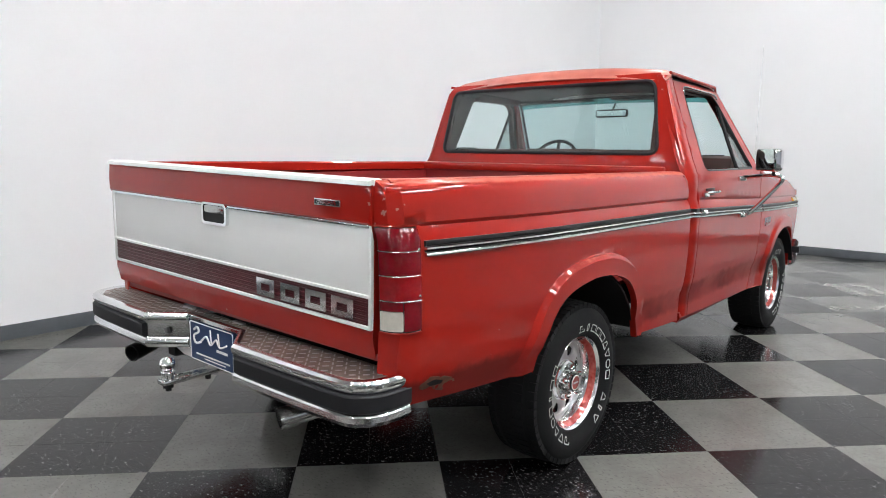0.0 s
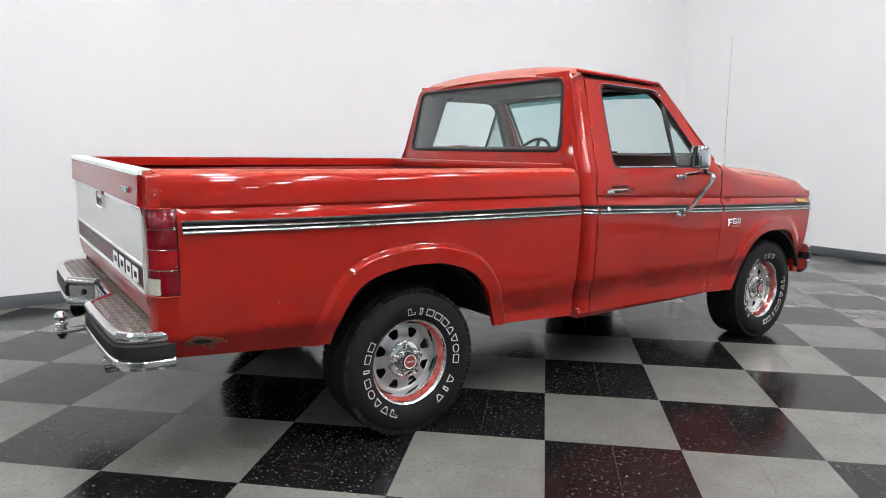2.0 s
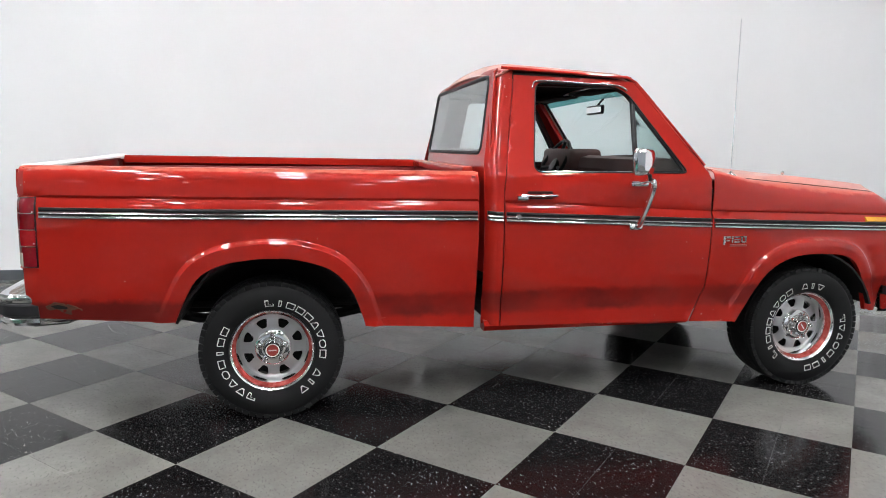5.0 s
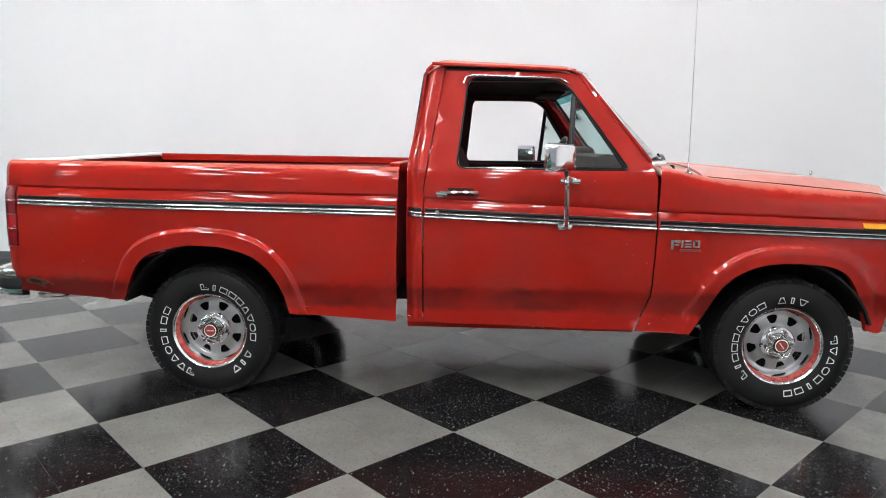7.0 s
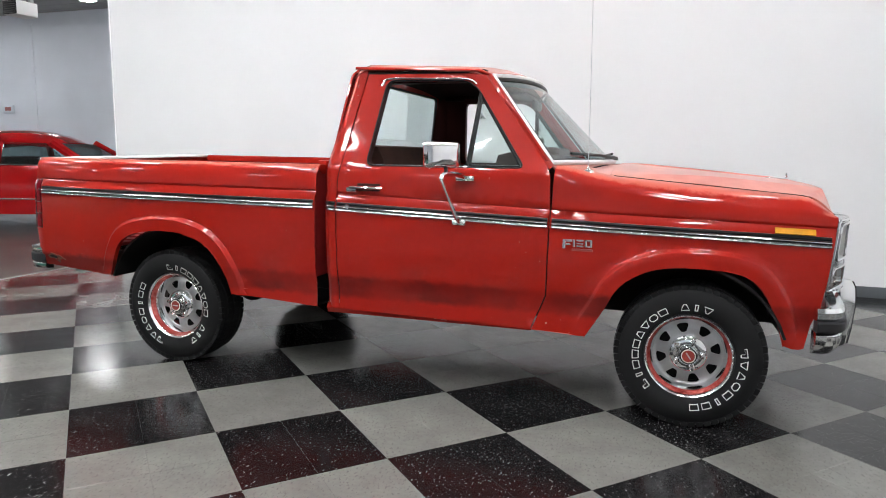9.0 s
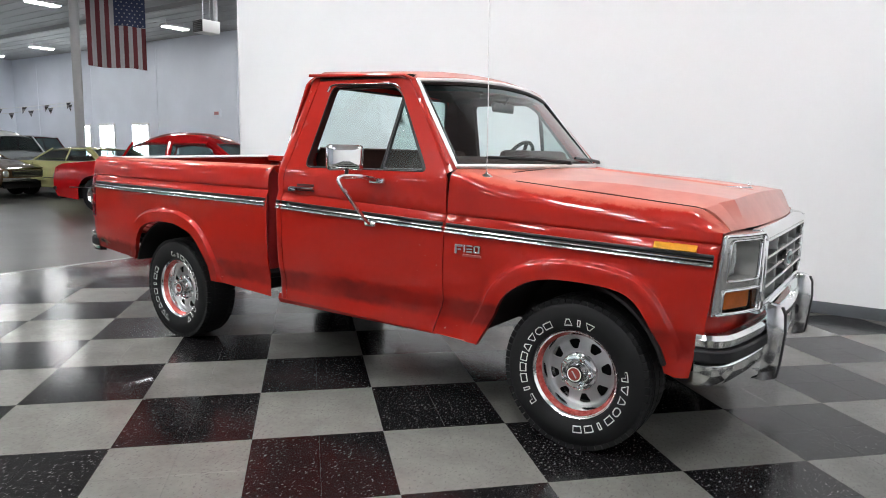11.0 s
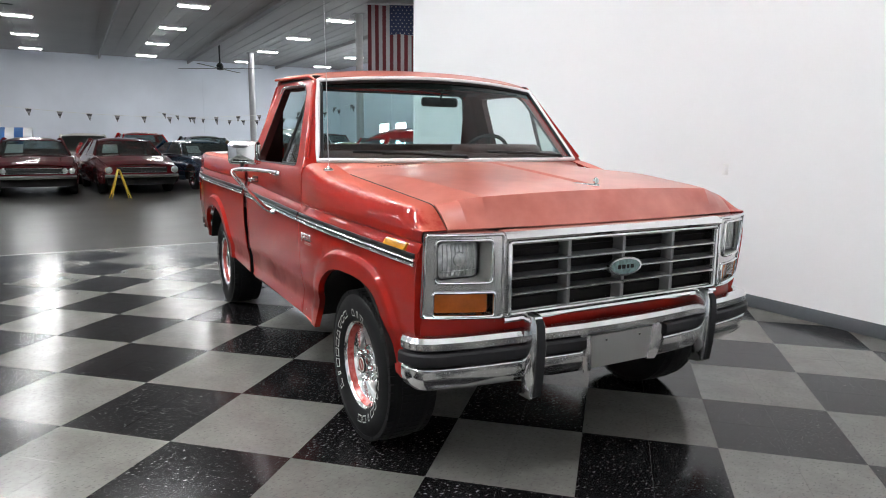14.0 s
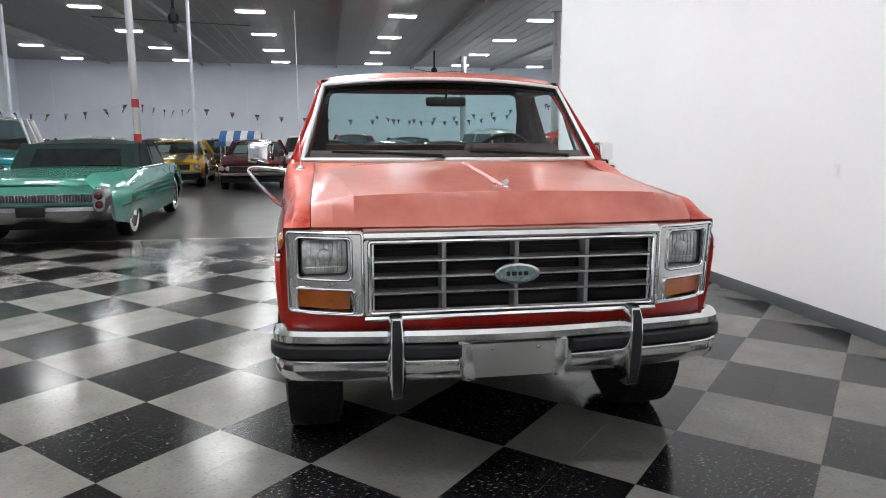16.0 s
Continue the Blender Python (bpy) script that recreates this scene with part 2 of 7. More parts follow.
def old_paint(name, color, faded, low=(0.50, 0.63)):
    """Aged single-stage red: chalky and pale where the sun came from above, a dark band of painted-in shade low on the
    sides, fine scuffs.
    """
    m = material(name, color, rough=0.31, var=0.06, scale=2.2, grain=25.0, bump=0.012, bump_scale=35.0, coat=0.85, rough_var=0.05)
    nt = m.node_tree
    bsdf = nt.nodes["Principled BSDF"]
    base = bsdf.inputs["Base Color"].links[0].from_socket
    rough = bsdf.inputs["Roughness"].links[0].from_socket
    geo, sep, sepp = nt.nodes.new("ShaderNodeNewGeometry"), nt.nodes.new("ShaderNodeSeparateXYZ"), nt.nodes.new("ShaderNodeSeparateXYZ")
    co = nt.nodes.new("ShaderNodeTexCoord")
    nt.links.new(geo.outputs["Normal"], sep.inputs[0])
    nt.links.new(co.outputs["Object"], sepp.inputs[0])
    rag = nt.nodes.new("ShaderNodeTexNoise")
    rag.inputs["Scale"].default_value, rag.inputs["Detail"].default_value, rag.inputs["Roughness"].default_value = 14.0, 6.0, 0.65
    nt.links.new(co.outputs["Object"], rag.inputs["Vector"])

    def calc(op, a, b, c=None):
        n = nt.nodes.new("ShaderNodeMath")
        n.operation = op
        for i, v in enumerate((a, b, c)):
            if v is None:
                continue
            if isinstance(v, (int, float)):
                n.inputs[i].default_value = v
            else:
                nt.links.new(v, n.inputs[i])
        return n.outputs[0]

    def span(v, a, b, c=0.0, d=1.0):
        n = nt.nodes.new("ShaderNodeMapRange")
        n.interpolation_type = "SMOOTHSTEP"
        for k, w in (("From Min", a), ("From Max", b), ("To Min", c), ("To Max", d)):
            n.inputs[k].default_value = w
        nt.links.new(v, n.inputs["Value"])
        return n.outputs[0]

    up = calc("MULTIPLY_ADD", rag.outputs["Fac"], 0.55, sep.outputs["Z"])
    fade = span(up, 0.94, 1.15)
    # Darkens the colour along the low crease, as the shade there would.
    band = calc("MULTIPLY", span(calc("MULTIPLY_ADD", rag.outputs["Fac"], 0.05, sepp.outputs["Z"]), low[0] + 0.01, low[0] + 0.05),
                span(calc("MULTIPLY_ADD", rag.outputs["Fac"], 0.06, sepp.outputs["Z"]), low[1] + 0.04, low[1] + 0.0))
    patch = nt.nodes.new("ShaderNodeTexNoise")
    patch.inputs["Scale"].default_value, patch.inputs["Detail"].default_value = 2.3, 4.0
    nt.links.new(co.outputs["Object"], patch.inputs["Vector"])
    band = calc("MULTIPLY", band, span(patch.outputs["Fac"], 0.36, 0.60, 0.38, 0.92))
    mix1, mix2 = nt.nodes.new("ShaderNodeMixRGB"), nt.nodes.new("ShaderNodeMixRGB")
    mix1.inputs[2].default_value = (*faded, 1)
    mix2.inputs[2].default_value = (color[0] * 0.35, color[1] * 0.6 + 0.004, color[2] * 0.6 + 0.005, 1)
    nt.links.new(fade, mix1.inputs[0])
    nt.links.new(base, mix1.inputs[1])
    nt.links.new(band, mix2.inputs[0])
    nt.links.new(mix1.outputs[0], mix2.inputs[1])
    # small chips down to pale primer, thickest on the scuffed bed corner
    fleck, where, far = nt.nodes.new("ShaderNodeTexNoise"), nt.nodes.new("ShaderNodeTexNoise"), nt.nodes.new("ShaderNodeVectorMath")
    fleck.inputs["Scale"].default_value, fleck.inputs["Detail"].default_value = 34.0, 3.0
    where.inputs["Scale"].default_value, where.inputs["Detail"].default_value = 3.4, 2.0
    far.operation = "DISTANCE"
    far.inputs[1].default_value = (-1.080, -0.865, 1.18)
    for n in (fleck, where, far):
        nt.links.new(co.outputs["Object"], n.inputs[0])
    near = span(far.outputs["Value"], 0.13, 0.02, 0.0, 0.16)
    amount = calc("ADD", calc("MULTIPLY_ADD", where.outputs["Fac"], 0.34, near), fleck.outputs["Fac"])
    chip = span(amount, 0.952, 0.972, 0.0, 0.7)
    mix3 = nt.nodes.new("ShaderNodeMixRGB")
    mix3.inputs[2].default_value = (0.42, 0.25, 0.21, 1)
    nt.links.new(chip, mix3.inputs[0])
    nt.links.new(mix2.outputs[0], mix3.inputs[1])
    nt.links.new(mix3.outputs[0], bsdf.inputs["Base Color"])
    r1 = calc("MULTIPLY_ADD", fade, 0.08, rough)
    nt.links.new(calc("MULTIPLY_ADD", band, 0.3, r1), bsdf.inputs["Roughness"])
    bsdf.inputs["Coat IOR"].default_value = 1.48
    nt.links.new(span(calc("ADD", fade, band), 0.0, 1.0, 0.80, 0.15), bsdf.inputs["Coat Weight"])
    return m


def tile_mat(name, color, fleck, amount):
    """Vinyl composition tile: flecked, waxed, each one a little different."""
    m = material(name, color, rough=0.165, var=0.14, scale=5.0, grain=40.0, bump=0.02, bump_scale=14.0, rough_var=0.3)
    nt = m.node_tree
    bsdf = nt.nodes["Principled BSDF"]
    base = bsdf.inputs["Base Color"].links[0].from_socket
    co, info = nt.nodes.new("ShaderNodeTexCoord"), nt.nodes.new("ShaderNodeObjectInfo")
    shift = nt.nodes.new("ShaderNodeVectorMath")
    shift.operation = "ADD"
    nt.links.new(co.outputs["Object"], shift.inputs[0])
    nt.links.new(info.outputs["Location"], shift.inputs[1])
    for n in list(nt.nodes):
        if n.bl_idname == "ShaderNodeTexNoise":
            nt.links.new(shift.outputs[0], n.inputs["Vector"])
    stretch = nt.nodes.new("ShaderNodeMapping")
    stretch.inputs["Scale"].default_value = (1.0, 0.45, 1.0)
    stretch.inputs["Rotation"].default_value = (0, 0, 0.6)
    nt.links.new(shift.outputs[0], stretch.inputs["Vector"])
    chips = nt.nodes.new("ShaderNodeTexNoise")
    chips.inputs["Scale"].default_value, chips.inputs["Detail"].default_value, chips.inputs["Roughness"].default_value = 105.0, 2.0, 0.5
    nt.links.new(stretch.outputs[0], chips.inputs["Vector"])
    clump = nt.nodes.new("ShaderNodeTexNoise")
    clump.inputs["Scale"].default_value = 4.0
    nt.links.new(shift.outputs[0], clump.inputs["Vector"])
    cl = nt.nodes.new("ShaderNodeMath")
    cl.operation = "MULTIPLY_ADD"
    cl.inputs[1].default_value = 0.10
    nt.links.new(clump.outputs["Fac"], cl.inputs[0])
    nt.links.new(chips.outputs["Fac"], cl.inputs[2])
    cut = nt.nodes.new("ShaderNodeMapRange")
    cut.inputs["From Min"].default_value, cut.inputs["From Max"].default_value = amount, amount + 0.03
    nt.links.new(cl.outputs[0], cut.inputs["Value"])
    mix = nt.nodes.new("ShaderNodeMixRGB")
    mix.inputs[2].default_value = (*fleck, 1)
    nt.links.new(cut.outputs[0], mix.inputs[0])
    nt.links.new(base, mix.inputs[1])
    tone = nt.nodes.new("ShaderNodeHueSaturation")
    vary = nt.nodes.new("ShaderNodeMapRange")
    vary.inputs["To Min"].default_value, vary.inputs["To Max"].default_value = 0.86, 1.14
    nt.links.new(info.outputs["Random"], vary.inputs["Value"])
    nt.links.new(vary.outputs[0], tone.inputs["Value"])
    nt.links.new(mix.outputs[0], tone.inputs["Color"])
    nt.links.new(tone.outputs[0], bsdf.inputs["Base Color"])
    return m


RED = (0.345, 0.0138, 0.0083)
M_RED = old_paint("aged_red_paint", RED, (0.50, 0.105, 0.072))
# Mottling holds real fading plus whitish glare put into the second colour.
M_FADED = material("sun_faded_red_with_glare", (0.52, 0.115, 0.080), second=(0.66, 0.225, 0.170), rough=0.34, var=0.12, scale=2.4, grain=11.0, spread=0.42, bump=0.02, bump_scale=25.0, rough_var=0.10, coat=0.6)
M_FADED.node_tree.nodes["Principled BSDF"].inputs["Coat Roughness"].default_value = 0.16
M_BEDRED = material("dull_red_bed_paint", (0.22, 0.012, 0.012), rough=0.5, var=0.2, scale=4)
M_CHROME = material("chrome", (0.86, 0.865, 0.87), rough=0.07, metal=1.0, var=0.05, scale=9, rough_var=0.5)
M_BUMPER = material("bumper_chrome", (0.80, 0.805, 0.81), rough=0.15, metal=1.0, var=0.06, scale=7, rough_var=0.35, bump=0.02, bump_scale=9)
M_BRIGHT = material("polished_trim", (0.90, 0.90, 0.90), rough=0.16, metal=1.0, var=0.04, scale=9, rough_var=0.3)
M_WORN = material("worn_chrome", (0.55, 0.55, 0.54), rough=0.19, metal=1.0, var=0.08, scale=14, rough_var=0.3)
M_STEEL = material("bare_sheet_steel", (0.58, 0.58, 0.57), rough=0.33, metal=1.0, var=0.03, scale=5, rough_var=0.06)
M_ALU = material("brushed_aluminium", (0.62, 0.62, 0.62), rough=0.35, metal=1.0, var=0.08)
M_BLACK = material("black_rubber", (0.018, 0.018, 0.02), rough=0.55, var=0.25, bump=0.05)
M_TRIM = material("black_trim_paint", (0.008, 0.008, 0.0085), rough=0.34, var=0.2)
M_TYRE = material("tyre_rubber", (0.008, 0.008, 0.0085), rough=0.7, var=0.25, scale=10, bump=0.15, bump_scale=90)
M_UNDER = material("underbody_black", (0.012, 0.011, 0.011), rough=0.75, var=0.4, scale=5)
M_RUST = material("rusty_steel", (0.085, 0.032, 0.016), rough=0.85, var=0.6, scale=20, bump=0.5, bump_scale=60)
M_WHITE = material("white_paint", (0.84, 0.84, 0.83), rough=0.3, var=0.012, coat=0.1, rough_var=0.05)
M_LETTER = material("white_tyre_letter", (0.74, 0.74, 0.70), rough=0.6, var=0.15)
M_MAROON = material("maroon_insert", (0.075, 0.008, 0.012), rough=0.35, var=0.15)
M_LENS = material("red_lens", (0.23, 0.003, 0.006), rough=0.10, var=0.30, scale=7, coat=0.6)
M_LENSD = material("dark_red_lens", (0.15, 0.002, 0.007), rough=0.12, var=0.25, scale=12, coat=0.4)
M_CLEARL = material("milky_lens", (0.58, 0.55, 0.48), rough=0.2, var=0.15, scale=20, coat=0.3)
M_AMBER = material("amber_lens", (0.42, 0.10, 0.012), rough=0.16, var=0.2, scale=20, coat=0.4)
M_YELLOW = material("yellow_marker_lens", (0.52, 0.23, 0.014), rough=0.2, var=0.15, scale=20, coat=0.4)
M_HEAD = material("sealed_beam_glass", (0.56, 0.58, 0.575), rough=0.09, metal=0.65, var=0.25, scale=30, bump=0.25, bump_scale=26)
M_BEZEL = material("silver_grey_plastic", (0.66, 0.66, 0.65), rough=0.18, metal=1.0, var=0.06)
M_SILVER = material("silver_plastic_paint", (0.50, 0.50, 0.48), rough=0.35, metal=0.35, var=0.08)
M_DARKGR = material("dark_grille_plastic", (0.018, 0.018, 0.019), rough=0.4, var=0.2)
M_RIM = material("brushed_wheel_silver", (0.66, 0.66, 0.67), rough=0.32, metal=1.0, var=0.05, scale=18, rough_var=0.05)
M_ARGENT = material("argent_grille_paint", (0.26, 0.26, 0.26), rough=0.34, metal=0.7, var=0.10, rough_var=0.06)
M_STRIPE = material("worn_red_rim_stripe", (0.42, 0.035, 0.028), second=(0.55, 0.14, 0.12), rough=0.16, metal=0.25, var=0.2, scale=30, coat=0.6)
M_CAPRED = material("red_cap_enamel", (0.30, 0.045, 0.035), rough=0.3, var=0.05)
M_SEAT = material("brown_cloth", (0.085, 0.042, 0.034), rough=0.9, var=0.25, grain=120, bump=0.3, bump_scale=300)
M_INNER = material("maroon_interior_plastic", (0.040, 0.009, 0.008), rough=0.5, var=0.15)
M_HEADL = material("dark_headliner", (0.022, 0.016, 0.015), rough=0.9, var=0.2)
M_DASH = material("dash_plastic", (0.060, 0.022, 0.018), rough=0.6, var=0.2)
M_GLASS = glass("clear_glass", (0.86, 0.93, 0.92), haze=0.02)
M_SHIELD = glass("tinted_windscreen_glass", (0.80, 0.935, 0.935), haze=0.010)
M_SHADE = glass("green_shade_band_glass", (0.10, 0.32, 0.33))
M_REARGL = glass("rear_glass", (0.87, 0.95, 0.95), haze=0.03)
M_MIRROR = material("mirror_silver", (0.9, 0.9, 0.9), rough=0.02, metal=1.0, var=0.02)
M_BLUE = material("blue_plate", (0.012, 0.04, 0.12), rough=0.35, var=0.1)
M_TREAD = material("tread_plate_steel", (0.30, 0.25, 0.22), rough=0.4, metal=0.8, var=0.35, scale=16)
M_WALL = material("white_wall_paint", (0.86, 0.86, 0.87), rough=0.6, var=0.015, scale=1.2, bump=0.03, bump_scale=200)
M_HALL = material("hall_panel_white", (0.77, 0.805, 0.88), rough=0.6, var=0.10, scale=0.35)
M_BASE = material("grey_baseboard_rubber", (0.10, 0.11, 0.12), rough=0.45, var=0.12)
M_CEIL = material("grey_ceiling_deck", (0.38, 0.38, 0.378), rough=0.7, var=0.08, scale=0.6)
M_BEAM = material("grey_painted_steel", (0.33, 0.33, 0.33), rough=0.55, var=0.08)
M_CONC = material("polished_concrete", (0.054, 0.052, 0.047), rough=0.30, var=0.16, scale=1.3, grain=30, rough_var=0.08)
M_SUB = material("tile_joint", (0.05, 0.05, 0.05), rough=0.6)
M_LIGHT = tile_mat("light_grey_tile", (0.152, 0.149, 0.137), (0.114, 0.111, 0.102), 0.66)
M_DARK = tile_mat("black_tile", (0.009, 0.0085, 0.009), (0.165, 0.16, 0.16), 0.695)
M_LAMP = glow("lit_diffuser", (0.97, 0.985, 1.0), LAMP)
M_BAYLAMP = glow("bright_lit_diffuser", (0.97, 0.985, 1.0), BAY_LAMP)
M_DAY = glow("daylight_door_glass", (0.85, 0.95, 1.0), 9.0)
for m_, s_ in ((M_CONC, 0.32), (M_LIGHT, 0.26), (M_DARK, 0.26), (M_TYRE, 0.25), (M_UNDER, 0.2), (M_RED, 0.06), (M_TRIM, 0.25), (M_INNER, 0.15), (M_BLACK, 0.25), (M_HEADL, 0.1), (M_SEAT, 0.1)):
    m_.node_tree.nodes["Principled BSDF"].inputs["Specular IOR Level"].default_value = s_


# ---- the hall ----
def structure(name, bm, mat, label="", parent=None):
    ob = link_mesh(name, bm, mat, parent, label)
    if parent is None:
        tagged(ob, label, "", "", "structure")
    return ob


def build_hall():
    structure("ground", box((HALL_X0 - 0.5, HALL_Y0 - 0.5, -0.3), (END_X + 0.5, HALL_Y1 + 0.5, -0.004)), M_CONC, "polished grey concrete floor of the showroom hall")
    structure("wall_partition", box((EDGE_X, WALL_Y, -0.004), (END_X, WALL_Y + 0.16, CEIL)), M_WALL, "smooth white painted partition wall behind the truck")
    structure("wall_end", box((END_X, HALL_Y0, -0.004), (END_X + 0.2, HALL_Y1, CEIL)), M_WALL, "smooth white painted end wall of the display bay")
    structure("wall_far", box((HALL_X0 - 0.2, HALL_Y0, -0.004), (HALL_X0, HALL_Y1, CEIL)), M_HALL, "pale grey insulated far wall of the hall")
    structure("wall_side", box((HALL_X0 - 0.2, HALL_Y1, -0.004), (END_X + 0.2, HALL_Y1 + 0.2, CEIL)), M_HALL, "pale grey side wall of the hall")
    structure("wall_opposite", box((HALL_X0 - 0.2, HALL_Y0 - 0.2, -0.004), (END_X + 0.2, HALL_Y0, CEIL)), M_HALL, "pale grey wall on the open side of the hall")
    bm = box((HALL_X0 - 0.2, HALL_Y0 - 0.2, CEIL), (END_X + 0.2, HALL_Y1 + 0.2, CEIL + 0.2))
    y = HALL_Y0 + 0.3
    while y < HALL_Y1:
        add_box(bm, (HALL_X0, y, CEIL - 0.012), (END_X, y + 0.3, CEIL + 0.01))
        y += 0.6
    structure("ceiling", bm, M_CEIL, "ribbed grey steel deck ceiling")
    # baseboards: rubber, with a lighter curb in front on the partition
    bm = box((EDGE_X - 0.01, WALL_Y - 0.012, 0.0), (END_X - 0.012, WALL_Y, 0.105), 0.004)
    structure("baseboard", bm, M_BASE, "dark grey rubber baseboard along the partition")
    bm = box((END_X - 0.012, HALL_Y0 + 12, 0.0), (END_X, WALL_Y - 0.013, 0.105), 0.004)
    structure("baseboard", bm, M_BASE, "dark grey rubber baseboard along the end wall")
    bm = box((EDGE_X - 0.012, WALL_Y - 0.012, 0.11), (EDGE_X, WALL_Y + 0.165, CEIL - 0.05), 0.003)
    structure("trim", bm, M_WALL, "white corner bead on the partition end")
    # beams under the deck
    for gy in (-14.4, -8.7, -6.9, 0.0, 5.1, 10.8):
        bm = box((HALL_X0 + 0.01, gy - 0.04, CEIL - 0.22), (END_X - 0.01 if gy < 2 else EDGE_X - 0.4, gy + 0.04, CEIL - 0.06))
        structure("trim", bm, M_BEAM, "grey steel roof beam")


def ceiling_lights():
    proto = None
    for row, y in enumerate((12.7, 7.75, 2.25, -3.4, -9.1, -15.2)):
        for k in range(8):
            x = -20.3 - 5.5 * (k - 4)
            if x > END_X - 1 or (y > WALL_Y and x > EDGE_X - 1.0 and y < 3):
                continue
            if (y > 3 and x > 0) or (x > -4 and -8 < y < 3) or (x > -10 and 0 < y < 3):
                continue
            at = pose(x, y, CEIL - 0.35)
            if proto is None:
                proto = thing("ceiling_light", "lit white fluorescent fixture hung under the ceiling", "ceiling light", "hall ceiling lights", at)
                bm = box((-0.19, -0.56, 0.02), (0.19, 0.56, 0.09), 0.012)
                part("housing", bm, M_WHITE, proto)
                part("diffuser", box((-0.16, -0.50, -0.012), (0.16, 0.50, 0.018), 0.012), M_LAMP, proto, "glowing white diffuser")
                for hy in (-0.4, 0.4):
                    part("hanger", tube([(0, hy, 0.09), (0, hy, 0.30)], 0.008, 6), M_ALU, proto)
            else:
                copy_thing(proto, at)
    # Unseen fixtures added over the bay, placed to brighten truck, walls and tiles.
    bay = None
    for x, y in [(x, y) for x in (-4.4, -2.2, 0.0) for y in (-6.2, -3.6, -1.0) if (x, y) not in ((-4.4, -6.2), (-4.4, -3.6))] + [(4.2, -6.2), (4.1, -3.6), (4.4, 0.5), (1.8, -6.2), (1.6, -3.9), (-6.6, -1.0)]:
        at = pose(x, y, CEIL - 0.35)
        if bay is None:
            bay = thing("ceiling_light", "bright white fluorescent fixture added out of view over the display bay", "ceiling light", "bay ceiling lights", at)
            part("housing", box((-0.21, -0.66, 0.02), (0.21, 0.66, 0.09), 0.012), M_WHITE, bay)
            part("diffuser", box((-0.17, -0.60, -0.012), (0.17, 0.60, 0.018), 0.012), M_BAYLAMP, bay, "glowing white diffuser")
            for hy in (-0.4, 0.4):
                part("hanger", tube([(0, hy, 0.09), (0, hy, 0.30)], 0.008, 6), M_ALU, bay)
        else:
            copy_thing(bay, at)


def floor_tiles():
    """Chequered two-foot squares, each of four tiles, turned to the walls; cut along the concrete and the walls."""
    c, s = math.cos(TURN), math.sin(TURN)
    ground = next(o for o in scene.objects if o.name == "ground")
    lo, hi = Vector((TILE_X0, TILE_Y0)), Vector((END_X - 0.004, WALL_Y - 0.004))

    def clip(poly):
        for axis, lim, keep in ((0, lo.x, 1), (0, hi.x, -1), (1, lo.y, 1), (1, hi.y, -1)):
            out = []
            for a, b in zip(poly, poly[1:] + poly[:1]):
                ina, inb = keep * (a[axis] - lim) >= 0, keep * (b[axis] - lim) >= 0
                if ina:
                    out.append(a)
                if ina != inb:
                    t = (lim - a[axis]) / (b[axis] - a[axis])
                    out.append(a + (b - a) * t)
            poly = out
            if len(poly) < 3:
                return []
        return poly

    h, g, bev = TILE / 2, 0.0003, 0.0006
    shared = {}

    def quads(bm, poly):
        mid = sum(poly, Vector((0, 0))) / len(poly)
        top = [bm.verts.new((*(p + (mid - p).normalized() * bev * 1.4), 0.0)) for p in poly]
        low = [bm.verts.new((*p, -0.0008)) for p in poly]
        bm.faces.new(top)
        for i in range(len(poly)):
            j = (i + 1) % len(poly)
            bm.faces.new((low[i], low[j], top[j], top[i]))

    def four(clipped=None, org=None):
        bm = bmesh.new()
        for du in (0, 1):
            for dv in (0, 1):
                sq = [Vector((-h + du * h + a, -h + dv * h + b)) for a, b in ((g, g), (h - g, g), (h - g, h - g), (g, h - g))]
                rot = [Vector((c * p.x - s * p.y, s * p.x + c * p.y)) for p in sq]
                if org is not None:
                    rot = [p - org for p in clip([p + org for p in rot])]
                if len(rot) > 2:
                    quads(bm, rot)
        bmesh.ops.recalc_face_normals(bm, faces=bm.faces)
        me = bpy.data.meshes.new("floor_tile")
        bm.to_mesh(me)
        bm.free()
        return me

    for i in range(-16, 17):
        for j in range(-18, 19):
            u, v = (i + 0.5) * TILE, (j + 0.5) * TILE
            o = TILE_O + Vector((c * u - s * v, s * u + c * v))
            if not (lo.x - h * 1.5 < o.x < hi.x + h * 1.5 and lo.y - h * 1.5 < o.y < hi.y + h * 1.5):
                continue
            r = h * 1.4143
            whole = lo.x + r < o.x < hi.x - r and lo.y + r < o.y < hi.y - r
            light = (i + j) % 2
            if whole:
                if light not in shared:
                    shared[light] = four()
                    shared[light].materials.append(M_LIGHT if light else M_DARK)
                me = shared[light]
            else:
                me = four(org=o)
                if not me.polygons:
                    continue
                me.materials.append(M_LIGHT if light else M_DARK)
            ob = new("floor_tile", me)
            ob.location = (o.x, o.y, 0.0)
            ob.parent = ground
    edge = box((TILE_X0 - 0.035, TILE_Y0, -0.003), (TILE_X0 - 0.001, WALL_Y, 0.001))
    structure("trim", edge, M_ALU, "thin metal strip at the edge of the tiles")


# ---- the pickup truck ----
def stripe_top(x):
    return lerp_table([(-1.1, 1.057), (1.02, 1.033), (1.07, 1.029), (2.29, 0.985), (3.55, 0.943)], x)


def crease(x):
    return lerp_table([(-1.2, 1.100), (1.02, 1.078), (1.07, 1.076), (2.29, 1.023), (3.6, 0.980)], x)


def rail_top(x):
    return lerp_table([(-1.2, 1.236), (1.02, 1.220)], x)


